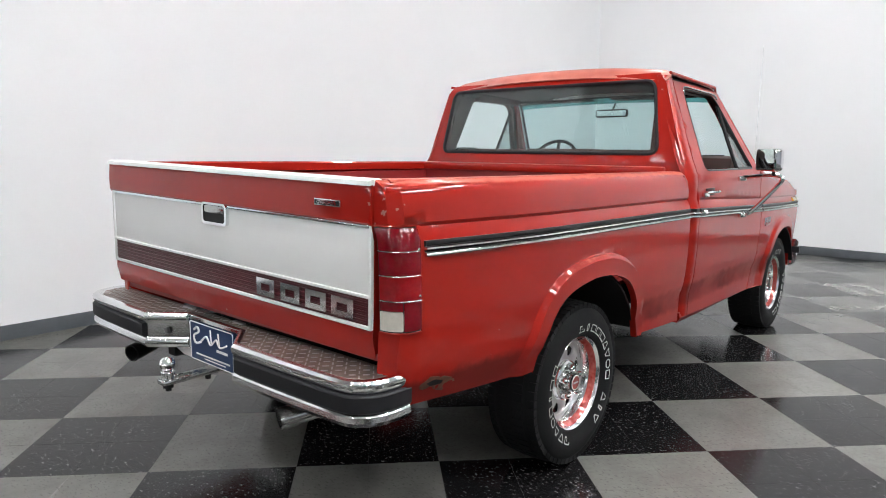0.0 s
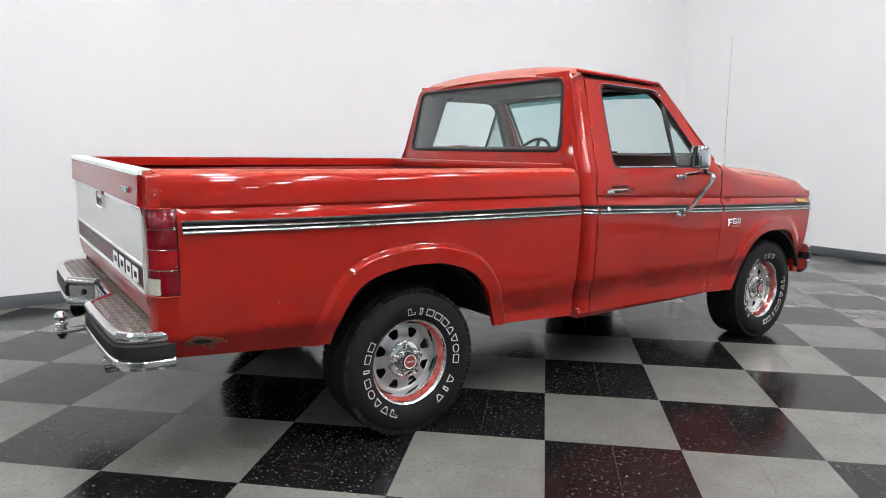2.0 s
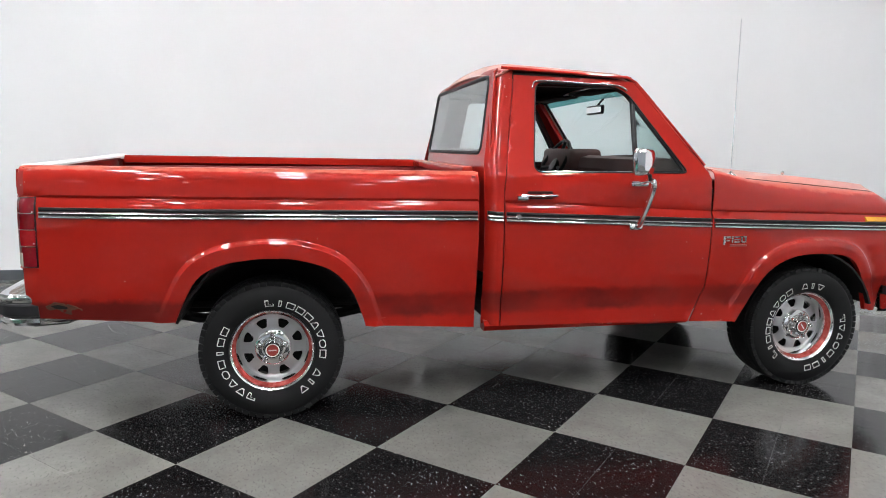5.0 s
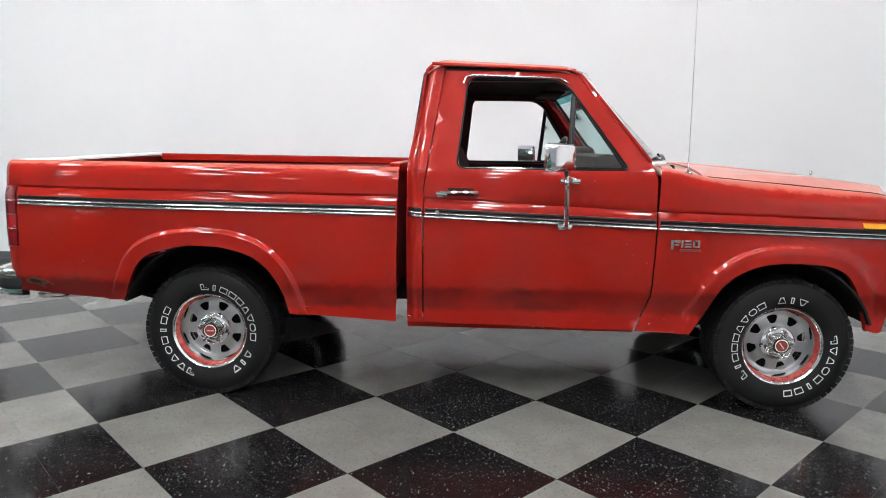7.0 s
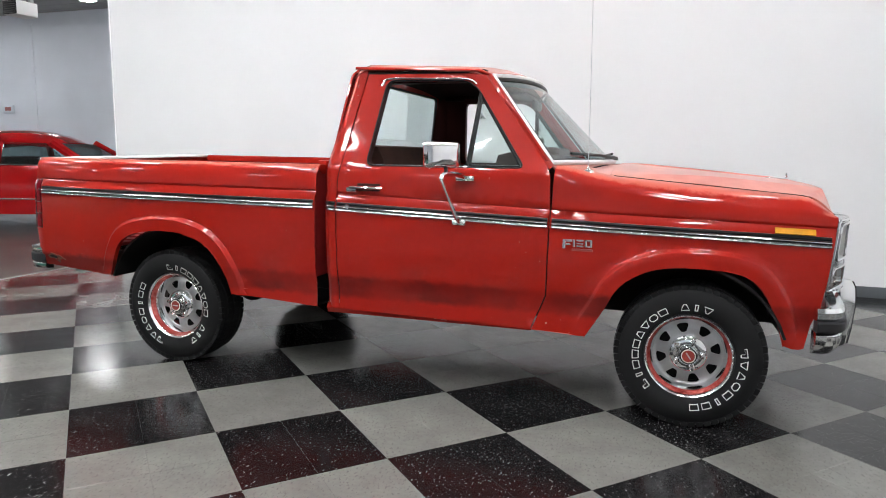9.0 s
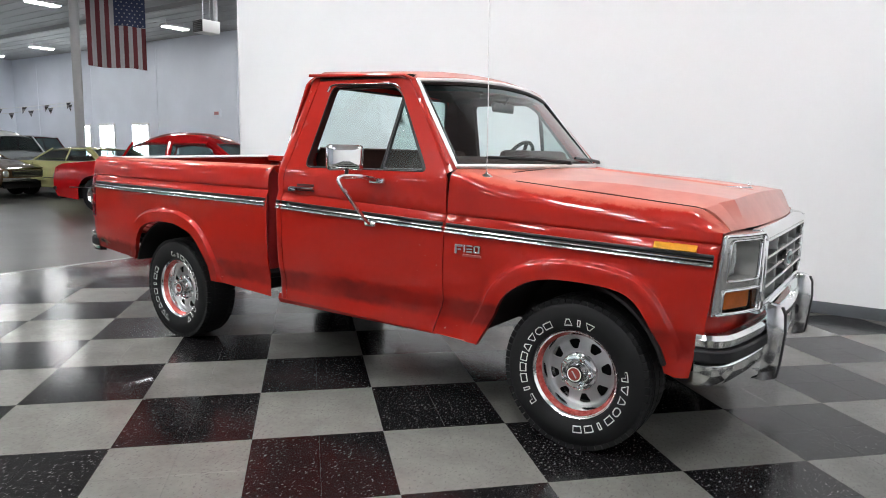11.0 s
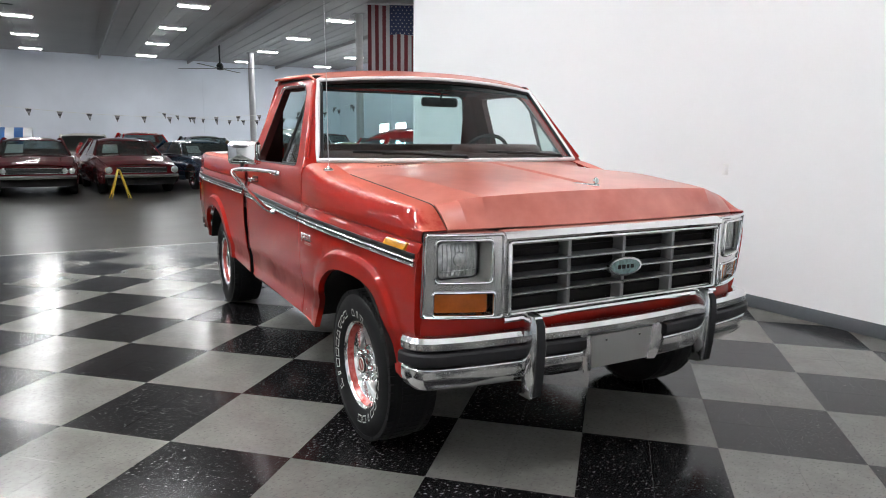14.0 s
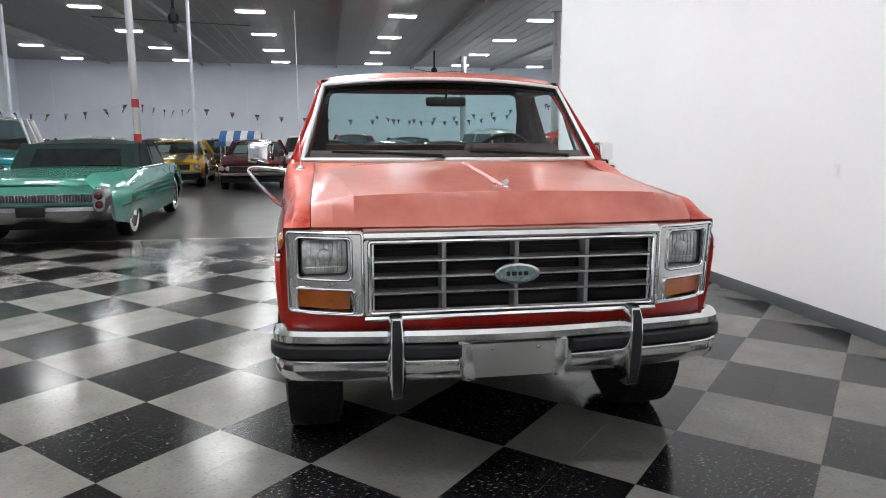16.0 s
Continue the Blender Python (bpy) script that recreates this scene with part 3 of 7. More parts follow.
REAR_ARCH = smooth_line([(0.452, 0.468), (0.432, 0.535), (0.38, 0.663), (0.281, 0.764), (0.135, 0.813), (0.03, 0.822), (-0.075, 0.820), (-0.225, 0.792), (-0.325, 0.730), (-0.395, 0.605), (-0.432, 0.520)])
FRONT_ARCH = smooth_line([(2.478, 0.411), (2.565, 0.555), (2.622, 0.662), (2.702, 0.731), (2.806, 0.773), (2.94, 0.786), (3.127, 0.774), (3.232, 0.725), (3.315, 0.590), (3.362, 0.440)])


def lower_side(x, z):
    """How far out the body side stands below the crease."""
    zc, zs = crease(x), stripe_top(x)
    y = lerp_table([(0.40, 0.951), (0.575, 0.954), (0.605, 0.966), (0.66, 0.976), (0.80, 0.985), (zs - 0.06, 0.986), (zc - 0.03, 0.980), (zc, 0.962)], z)
    d = min(near_line(REAR_ARCH, x, z), near_line(FRONT_ARCH, x, z))
    return y + 0.022 * (1 - ease(0.064, 0.084, d))


def nose(x):
    return 0.066 * max(0.0, (x - 2.45) / 1.12) ** 1.35


def bed_taper(x, z):
    """The bed draws in toward the tailgate, a little more above the stripe."""
    return 0.054 * max(0.0, min(1.0, (-x - 0.30) / 0.70)) ** 1.6 * (0.88 + 0.12 * ease(0.75, 1.05, z))


def bed_side(u, z):
    x = max(u, -1.022)
    zt, zc = rail_top(x), crease(x)
    if z <= zc:
        y = lower_side(x, z)
    else:
        y = lerp_table([(zc, 0.962), (zc + 0.012, 0.970), (zt - 0.09, 0.967), (zt - 0.04, 0.958), (zt - 0.015, 0.944), (zt, 0.918)], z)
    y -= bed_taper(x, z)
    if u >= -1.022:
        return Vector((u, -y, z))
    r, a = 0.070, (-1.022 - u) / 0.070
    if a < math.pi / 2:
        return Vector((-1.022 - r * math.sin(a), -(y - r + r * math.cos(a)), z))
    return Vector((-1.022 - r, -(y - r - (a - math.pi / 2) * r), z))


def lip_drop(x, y, z, e=1.7):
    """The nose rolls down to the lip above the grille, sooner toward the outside."""
    far = 0.122 + 0.06 * ease(0.80, 0.92, y)
    if x <= 3.542 - far or z <= 1.030:
        return z
    return z + (1.030 - z) * min(1.0, (x - 3.542 + far) / far) ** e


WING = smooth_line([(0.962, 0.0), (0.9685, 0.010), (0.9690, 0.022), (0.966, 0.055), (0.954, 0.088), (0.931, 0.114), (0.900, 0.132), (0.868, 0.143), (0.834, 0.150), (0.801, 0.155)], 5)


# the same at the door, where the wing's shoulder stands as high as the door's and runs in to the windscreen's foot
WING_DOOR = smooth_line([(0.962, 0.0), (0.9685, 0.010), (0.968, 0.045), (0.9665, 0.100), (0.964, 0.150), (0.955, 0.186), (0.938, 0.207), (0.908, 0.219), (0.865, 0.223), (0.801, 0.223)], 5)


def wing_section(t, line):
    """Outward place and rise of the wing's shoulder, t running 0 to 1 from the crease to the bonnet seam."""
    f = max(0.0, min(1.0, t)) * (len(line) - 1)
    i = min(int(f), len(line) - 2)
    return tuple(a + (b - a) * (f - i) for a, b in zip(line[i], line[i + 1]))


def fender(x, s):
    """Front wing, unrolled: below the crease s is the height, above it the way up and over to the bonnet seam."""
    zc = crease(x)
    k = lerp_table([(2.28, 0.224), (2.36, 0.214), (2.57, 0.176), (3.5, 0.126)], x) / 0.155
    if s <= zc:
        return Vector((x, -(lower_side(x, s) - nose(x)), s))
    y, z = wing_section((s - zc) / 0.24, WING)
    yd, zd = wing_section((s - zc) / 0.24, WING_DOOR)
    w = 1 - ease(2.29, 3.05, x)
    y, z = y + (yd - y) * w, (z + (zd * 0.695 - z) * w) * k
    keep = 1 - ease(0.0, 0.75, (0.97 - y) / 0.17)
    return Vector((x, -(y - nose(x) * keep), lip_drop(x, y, zc + z)))


def cab_side(x, z):
    zc = crease(x)
    if z <= zc:
        y = lower_side(x, z)
    else:
        y = lerp_table([(zc, 0.962), (zc + 0.012, 0.969), (1.165, 0.966), (1.205, 0.958), (1.235, 0.944), (1.30, 0.915), (1.62, 0.792), (1.70, 0.763), (1.76, 0.745)], z)
    r = max(0.0, 1.115 + 0.165 * max(0.0, z - 1.25) - x) / 0.06
    y -= 0.05 * min(1.0, r) ** 2
    return Vector((x, -y, z))


def back_x(z):
    return 1.050 + 0.162 * max(0.0, z - 1.25)


def crown(x, y):
    """Height of the roof sheet."""
    edge = lerp_table([(1.10, 1.772), (1.90, 1.735), (2.02, 1.725)], x)
    t = min(1.0, abs(y) / 0.765)
    z = edge + 0.048 * (1 - t ** 2.4) - 0.02 * ease(0.93, 1.0, t)
    z -= 0.072 * (1 - ease(1.115, 1.25, x)) ** 2
    z -= 0.030 * ease(-0.16, 0.0, x - (2.035 - 0.10 * (y / 0.742) ** 2)) ** 2
    return z


def bonnet_ridge(x):
    return lerp_table([(2.45, 0.745), (3.10, 0.675), (3.52, 0.630)], x)


def hood_height(x, y):
    seam = lerp_table([(2.40, 1.196), (2.57, 1.187), (2.99, 1.158), (3.46, 1.113), (3.53, 1.104)], x)
    top = lerp_table([(2.40, 1.250), (2.60, 1.236), (3.00, 1.200), (3.42, 1.160), (3.52, 1.147)], x)
    ridge = bonnet_ridge(x)
    a = abs(y)
    sharp = top + 0.012 * (1 - (min(a, ridge) / ridge) ** 2) if a < ridge else top + (seam - top) * ((a - ridge) / (0.80 - ridge))
    soft_ = seam + (top + 0.010 - seam) * (1 - (a / 0.80) ** 2.6)
    w = 0.15 + 0.85 * ease(2.58, 3.15, x)
    z = soft_ + (sharp - soft_) * w
    return z


def shield_pt(s, t):
    """Windscreen: s runs -1 to 1 across, t 0 to 1 upward."""
    lo = Vector((2.505 - 0.235 * s * s, 0.868 * s, 1.250 - 0.002 * s * s))
    hi = Vector((2.035 - 0.105 * s * s, 0.742 * s, 1.724 - 0.036 * s * s))
    return lo.lerp(hi, t)


def both(name, bm, mat, parent, label="", sharp=32.0):
    a = part(name, bm.copy(), mat, parent, label, sharp)
    b = part(name, mirrored(bm), mat, parent, label, sharp)
    bm.free()
    return a, b


def build_wheel(proto_at):
    """A wheel about its own centre, outer face toward -y."""
    w = thing("wheel", "", "", "", proto_at)
    # tyre: tread blocks, sidewall, bead
    prof = [(0.205, -0.080), (0.212, -0.108), (0.235, -0.124), (0.275, -0.128), (0.315, -0.120), (0.338, -0.106), (0.350, -0.088), (0.3545, -0.062), (0.356, 0.0),
            (0.3545, 0.062), (0.350, 0.088), (0.338, 0.106), (0.315, 0.120), (0.275, 0.128), (0.235, 0.124), (0.212, 0.108), (0.205, 0.080)]
    t = part("tyre", lathe(prof, 72), M_TYRE, w, "black all-terrain tyre with raised white letters")
    bm = bmesh.new()
    for k in range(60):
        a = 2 * math.pi * k / 60
        for y0, y1, sh in ((-0.112, -0.066, 0.0), (-0.058, -0.008, 0.5), (0.004, 0.054, 0.2), (0.062, 0.108, 0.7)):
            m = Matrix.Rotation(-(a + sh * 2 * math.pi / 60), 4, "Y")
            top = 0.3515 if abs(y0 + y1) > 0.12 else 0.3575
            add_box(bm, (-0.0155, y0, 0.33), (0.0155, y1, top), m=m)
    part("tread", bm, M_TYRE, t, sharp=20)
    # raised lettering as plain outlined shapes, two groups round the sidewall
    outlines = {"box": [(-0.5, 0), (0.5, 0), (0.5, 1), (-0.5, 1)], "slim": [(-0.5, 0), (0.5, 0), (0.5, 1), (-0.5, 1)], "peak": [(-0.5, 0), (0.5, 0), (0.18, 1), (-0.18, 1)],
                "vee": [(-0.16, 0), (0.16, 0), (0.5, 1), (-0.5, 1)], "round": [(-0.28, 0), (0.28, 0), (0.5, 0.28), (0.5, 0.72), (0.28, 1), (-0.28, 1), (-0.5, 0.72), (-0.5, 0.28)],
                "foot": [(-0.5, 0), (0.5, 0), (0.5, 0.36), (-0.12, 0.36), (-0.12, 1), (-0.5, 1)]}
    first = ["foot", "slim", "box", "box", "box", "peak", "vee", "round", "box", "", "peak", "slim", "vee"]
    second = ["box", "box", "slim", "box", "round", "vee", "peak", "foot"]
    marks = [(92 - 12.1 * i, k) for i, k in enumerate(first) if k] + [(153 + 13.1 * i, k) for i, k in enumerate(second)]
    for mid, kind in marks:
        wide = 3.8 if kind == "slim" else 9.9
        ring = [(-a * wide, 0.2315 + 0.033 * r) for a, r in outlines[kind]]
        if mid > 150:
            ring = [(-a, 0.496 - r) for a, r in ring][::-1]
        bm = bmesh.new()
        deep = lambda r: -lerp_table([(0.21, 0.112), (0.235, 0.1258), (0.275, 0.1298)], r)
        n = len(ring)
        cxm, crm = sum(p[0] for p in ring) / n, sum(p[1] for p in ring) / n
        rows = []
        for k in range(n):
            for q in range(4):
                f = q / 4
                a = ring[k][0] + (ring[(k + 1) % n][0] - ring[k][0]) * f
                r = ring[k][1] + (ring[(k + 1) % n][1] - ring[k][1]) * f
                sa = 1 - min(0.62, 0.85 / max(abs(a - cxm), 0.9)) if kind != "slim" else 0.45
                rows.append([(radians(mid + cxm + (a - cxm) * u), crm + (r - crm) * v) for u, v in ((1.0, 1.0), (sa, 0.72))])
        vs = [[bm.verts.new((r * math.cos(a), deep(r), r * math.sin(a))) for a, r in row] for row in rows]
        for p, q in zip(vs, vs[1:] + vs[:1]):
            bm.faces.new((p[0], p[1], q[1], q[0]))
        bmesh.ops.recalc_face_normals(bm, faces=bm.faces)
        part("raised_block", bm, M_LETTER, t, "white outlined raised block")
    # rim
    prof = [(0.2075, -0.098), (0.2085, -0.104), (0.2055, -0.107), (0.201, -0.104), (0.196, -0.096), (0.186, -0.081), (0.176, -0.062), (0.169, -0.042), (0.166, -0.030), (0.166, -0.022),
            (0.164, -0.014), (0.178, -0.010), (0.185, 0.06), (0.205, 0.09)]
    rim = part("rim", lathe(prof, 96), M_BRIGHT, w, "chromed steel rim with eight slots")
    part("rim_stripe", lathe([(0.1938, -0.0948), (0.1920, -0.0920), (0.1850, -0.0808), (0.1785, -0.0685), (0.1790, -0.0680)], 96), M_STRIPE, rim, "worn red painted stripe inside the rim lip")
    slots = []
    for k in range(8):
        a = 2 * math.pi * (k + 0.5) / 8
        pts = [(0.106, -0.012), (0.106, 0.012), (0.126, 0.022), (0.146, 0.030), (0.153, 0.018), (0.154, 0.0), (0.153, -0.018), (0.146, -0.030), (0.126, -0.022)]
        slots.append(rounded([(r * math.cos(a) - q * math.sin(a), r * math.sin(a) + q * math.cos(a)) for r, q in pts], 0.006, 2))

    def face(u, v):
        r = math.hypot(u, v)
        d = lerp_table([(0.0, -0.058), (0.075, -0.058), (0.086, -0.050), (0.092, -0.040), (0.100, -0.038), (0.125, -0.040), (0.150, -0.036), (0.168, -0.024)], r)
        return Vector((u, d, v))

    disc = [(0.168 * math.cos(2 * math.pi * k / 48), 0.168 * math.sin(2 * math.pi * k / 48)) for k in range(48)]
    part("wheel_disc", panel(disc, face, slots, [[(r * math.cos(q * math.pi / 24), r * math.sin(q * math.pi / 24)) for q in range(49)] for r in (0.075, 0.086, 0.092)], 0.012, 0.006, (0, -1, 0)), M_RIM, rim, "brushed silver slotted disc")
    part("brake_drum", lathe([(0.0, 0.004), (0.150, 0.004), (0.155, 0.012), (0.155, 0.07), (0.0, 0.07)], 32), M_UNDER, rim)
    hub = lathe([(0.0, -0.098), (0.034, -0.098), (0.042, -0.094), (0.044, -0.086), (0.0445, -0.064), (0.052, -0.059), (0.060, -0.058)], 32)
    part("hub_cap", hub, M_WORN, w, "chromed hub centre")
    part("hub_plate", lathe([(0.046, -0.0640), (0.050, -0.0650), (0.078, -0.0630), (0.088, -0.0560), (0.0925, -0.0440)], 48), M_CHROME, w, "domed chrome plate round the hub")
    part("cap_circle", lathe([(0.0295, -0.1010), (0.0305, -0.1020), (0.0335, -0.1018), (0.0345, -0.1005)], 24), M_LETTER, w, "thin cream circle")
    part("cap_disc", lathe([(0.0, -0.1005), (0.028, -0.1005), (0.029, -0.098)], 24), M_CAPRED, w, "red enamel disc in the hub")
    part("cap_ring", lathe([(0.0285, -0.0995), (0.030, -0.1012), (0.040, -0.0990), (0.0415, -0.095)], 24), M_TRIM, w, "black ring round the hub disc")
    part("cap_bar", box((-0.019, -0.1022, -0.003), (0.019, -0.1004, 0.003)), M_ALU, w)
    for k in range(5):
        a = 2 * math.pi * (k + 0.25) / 5
        bm = lathe([(0.0, -0.097), (0.008, -0.096), (0.0130, -0.088), (0.0145, -0.072), (0.0150, -0.052)], 12, at=(0.066 * math.cos(a), 0, 0.066 * math.sin(a)))
        part("lug_nut", bm, M_CHROME, w)
    return w


def build_truck():
    tk = thing("pickup_truck", "aged red single-cab pickup truck with chrome trim, parked on the tiles", "pickup truck")
    put = lambda name, bm, mat, label="", sharp=32.0, parent=None: part(name, bm, mat, parent or tk, label, sharp)

    # --- bed sides ---
    end = -1.022 - 0.070 * math.pi / 2 - 0.022
    out = [(end, rail_top(-1.1)), (1.015, rail_top(1.0)), (1.002, 0.434), (0.50, 0.462)] + REAR_ARCH + [(-0.50, 0.517), (-1.02, 0.545), (-1.07, 0.556), (end, 0.585), (end, 0.782), (-1.000, 0.782), (-0.998, 1.102), (end, 1.102)]
    xs = [-1.0 + 0.25 * i for i in range(9)]
    lines = [[(end + 0.004, f(-1.1)), *((x, f(x)) for x in xs[0:8]), (1.008, f(1.0))] for f in
             (lambda x: rail_top(x) - 0.0075, lambda x: rail_top(x) - 0.015, lambda x: rail_top(x) - 0.027, lambda x: rail_top(x) - 0.04, lambda x: rail_top(x) - 0.065, lambda x: rail_top(x) - 0.09, lambda x: crease(x) + 0.012)]
    lines += [[(-0.975, f(-1.0)), *((x, f(x)) for x in xs[1:8]), (1.008, f(1.0))] for f in (crease, lambda x: crease(x) - 0.03)]
    for d in (-0.032, -0.063, -0.070, -0.078, -0.085):
        lines.append([p for p in offset_line(REAR_ARCH, d)[1:-1]])
    lines += [[(-1.0, 0.605), (-0.52, 0.605)], [(0.52, 0.605), (1.0, 0.605)], [(-1.0, 0.66), (-0.50, 0.66)], [(0.50, 0.66), (1.0, 0.66)]]
    lines += [[(0.51, z), (1.0, z)] for z in (0.50, 0.55, 0.70, 0.74, 0.78, 0.82)] + [[(-1.0, z), (-0.50, z)] for z in (0.70, 0.74)] + [[(-0.985, z), (1.004, z)] for z in (0.90, 0.94, 0.98, 1.02)]
    side = panel(out, bed_side, (), lines, 0.05, 0.004, (0, -1, 0))
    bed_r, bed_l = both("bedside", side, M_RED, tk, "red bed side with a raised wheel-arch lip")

    def rim_strip(arch, shape, depth=0.03):
        rings = []
        for p in arch:
            a = shape(*p)
            rings.append([a, a + Vector((0, depth, 0)), a + Vector((0, depth, -0.006)), a + Vector((0, 0.0, -0.006))])
        return loft(rings)
    both("arch_lip", rim_strip(REAR_ARCH, bed_side), M_RED, tk)
    # rust hole with ragged edge, low behind the wheel
    rust = rounded([(-0.995, 0.602), (-0.955, 0.624), (-0.905, 0.612), (-0.850, 0.592), (-0.825, 0.572), (-0.88, 0.562), (-0.94, 0.576), (-0.982, 0.584)], 0.008, 2)
    rust = [(x + random.uniform(-0.006, 0.006), z + random.uniform(-0.004, 0.004)) for x, z in rust]
    put("rust_patch", panel(rust, lambda u, v: bed_side(u, v) + Vector((0, -0.0035 + 0.002 * noise.noise((u * 90, v * 90, 0)), 0)), step=0.01, thick=0.002, toward=(0, -1, 0)), M_RUST, "flaking brown rust hole")
    hole = rounded([(-0.970, 0.606), (-0.935, 0.612), (-0.895, 0.600), (-0.90, 0.588), (-0.95, 0.592)], 0.006, 2)
    put("rust_hole", panel(hole, lambda u, v: bed_side(u, v) + Vector((0, -0.0062, 0)), step=0.01, toward=(0, -1, 0)), M_UNDER)

    # rails, inner walls, bed floor, bulkhead
    for sg in (-1, 1):
        rings = []
        for x in [-1.06 + 0.23 * i for i in range(10)]:
            zt = rail_top(x) - 0.001 + (0.022 if sg > 0 else 0.0)
            tp = bed_taper(x, zt)
            rings.append([(x, sg * (a - tp * k), zt + dz) for a, k, dz in ((0.921, 1, -0.004), (0.912, 1, 0.003), (0.850, 0.6, 0.004), (0.842, 0.6, -0.004), (0.842, 0.6, -0.045), (0.870, 0.8, -0.05), (0.90, 1, -0.03))])
        put("bed_rail", loft(rings), M_RED)
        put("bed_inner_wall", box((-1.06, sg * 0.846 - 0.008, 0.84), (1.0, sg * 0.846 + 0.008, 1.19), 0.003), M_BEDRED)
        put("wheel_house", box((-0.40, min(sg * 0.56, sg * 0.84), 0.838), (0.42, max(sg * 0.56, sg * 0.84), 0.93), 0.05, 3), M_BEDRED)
    plan = [(-1.08, -0.84), (-0.47, -0.84), (-0.47, -0.50), (0.49, -0.50), (0.49, -0.84), (0.975, -0.84), (0.975, 0.84), (0.49, 0.84), (0.49, 0.50), (-0.47, 0.50), (-0.47, 0.84), (-1.08, 0.84)]
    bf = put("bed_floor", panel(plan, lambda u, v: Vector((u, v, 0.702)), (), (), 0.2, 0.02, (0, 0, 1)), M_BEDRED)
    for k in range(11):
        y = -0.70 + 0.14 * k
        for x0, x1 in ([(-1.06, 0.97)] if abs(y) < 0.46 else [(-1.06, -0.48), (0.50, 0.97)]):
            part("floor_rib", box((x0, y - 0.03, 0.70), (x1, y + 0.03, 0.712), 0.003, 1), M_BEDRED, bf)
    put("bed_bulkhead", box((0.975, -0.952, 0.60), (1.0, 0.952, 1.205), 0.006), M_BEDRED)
    put("bulkhead_rail", box((0.955, -0.842, 1.195), (1.012, 0.842, 1.246), 0.012), M_RED)

    # --- tailgate ---
    tg = put("tailgate", panel(rounded([(-0.858, 0.705), (0.858, 0.705), (0.858, 1.250), (-0.858, 1.250)], 0.012), lambda u, v: Vector((lerp_table([(0.70, -1.0850), (0.78, -1.1020), (0.80, -1.0950), (1.11, -1.0950), (1.13, -1.1170), (1.235, -1.1130), (1.252, -1.0990)], v), u, v)),
               (), [[(-0.85, z), (0.85, z)] for z in (0.78, 0.80, 1.11, 1.13, 1.235)], 0.06, 0.03, (-1, 0, 0)), M_RED, "red tailgate with white and maroon panels")
    sub = lambda name, bm, mat, label="", sharp=32.0: part(name, bm, mat, tg, label, sharp)
    cap = [[(-1.1190, y, 1.240), (-1.1150, y, 1.254), (-1.1020, y, 1.259), (-1.0520, y, 1.259), (-1.0420, y, 1.250), (-1.0420, y, 1.240)] for y in (-0.857, -0.4, 0.0, 0.4, 0.857)]
    sub("top_cap", loft(cap), M_WHITE, "white moulding along the top edge")
    sub("white_panel", box((-1.1015, -0.845, 0.908), (-1.0940, 0.845, 1.112), 0.002), M_WHITE, "white painted centre panel")
    sub("upper_moulding", box((-1.1090, -0.850, 1.112), (-1.0930, 0.850, 1.126), 0.005), M_CHROME, "bright upper moulding")
    sub("middle_moulding", box((-1.1090, -0.850, 0.898), (-1.0940, 0.850, 0.909), 0.004), M_WHITE)
    sub("lower_moulding", box((-1.1090, -0.850, 0.800), (-1.0950, 0.850, 0.812), 0.004), M_WHITE)
    for sg in (-1, 1):
        sub("end_moulding", box((-1.1080, sg * 0.850 - 0.006, 0.800), (-1.0940, sg * 0.850 + 0.006, 1.124), 0.003), M_WHITE)
    mb = sub("maroon_band", box((-1.0995, -0.845, 0.812), (-1.0940, 0.845, 0.898), 0.0), M_MAROON, "ribbed maroon insert band")
    for k in range(6):
        z = 0.8205 + 0.0138 * k
        part("band_rib", box((-1.1025, -0.843, z), (-1.0980, 0.843, z + 0.0085), 0.0015, 1), M_MAROON, mb)
    # four bright marks on the band, drawn as plain shapes
    for i, y in enumerate((-0.325, -0.465, -0.600, -0.730)):
        bm = bmesh.new()
        w, h0, h1, t = 0.052, 0.824, 0.886, 0.017
        bars = [((-w, h0), (-w + t * 1.6, h1)), ((w - t * 1.6, h0), (w, h1)), ((-w + t * 1.6, h1 - t * 1.1), (w - t * 1.6, h1)), ((-w + t * 1.6, h0), (w - t * 1.6, h0 + t * 1.1))]
        for (a, b), (c, d) in bars:
            add_box(bm, (-1.1120, y - c, b), (-1.1000, y - a, d))
        sub("bright_mark", bm, M_CHROME, "chromed block mark")
    # gate handle
    ring = [(-0.085, 1.045), (0.085, 1.045), (0.085, 1.128), (-0.085, 1.128)]
    fr = panel(rounded([(u - 0.008, v) for u, v in ring], 0.022), lambda u, v: Vector((-1.1150, u, v)), [rounded([(-0.081, 1.055), (0.065, 1.055), (0.065, 1.120), (-0.081, 1.120)], 0.014)], (), 0.02, 0.014, (-1, 0, 0))
    hd = sub("gate_handle", fr, M_CHROME, "chromed latch handle frame")
    sub("latch_pocket", box((-1.1050, -0.084, 1.052), (-1.1030, 0.068, 1.123)), M_TRIM)
    sub("latch_paddle", box((-1.1140, -0.076, 1.088), (-1.1060, 0.060, 1.118), 0.004), M_WORN)
    # small badge with the word
    sub("badge_plate", box((-1.1240, -0.736, 1.168), (-1.1145, -0.612, 1.190), 0.002), M_CHROME)
    sub("badge_field", box((-1.1255, -0.732, 1.1715), (-1.1230, -0.616, 1.1865)), M_TRIM)
    cu = bpy.data.curves.new("badge_word", "FONT")
    cu.body, cu.size, cu.align_x, cu.align_y, cu.extrude = "OVERDRIVE", 0.0175, "CENTER", "CENTER", 0.0006
    wd = new("badge_word", cu)
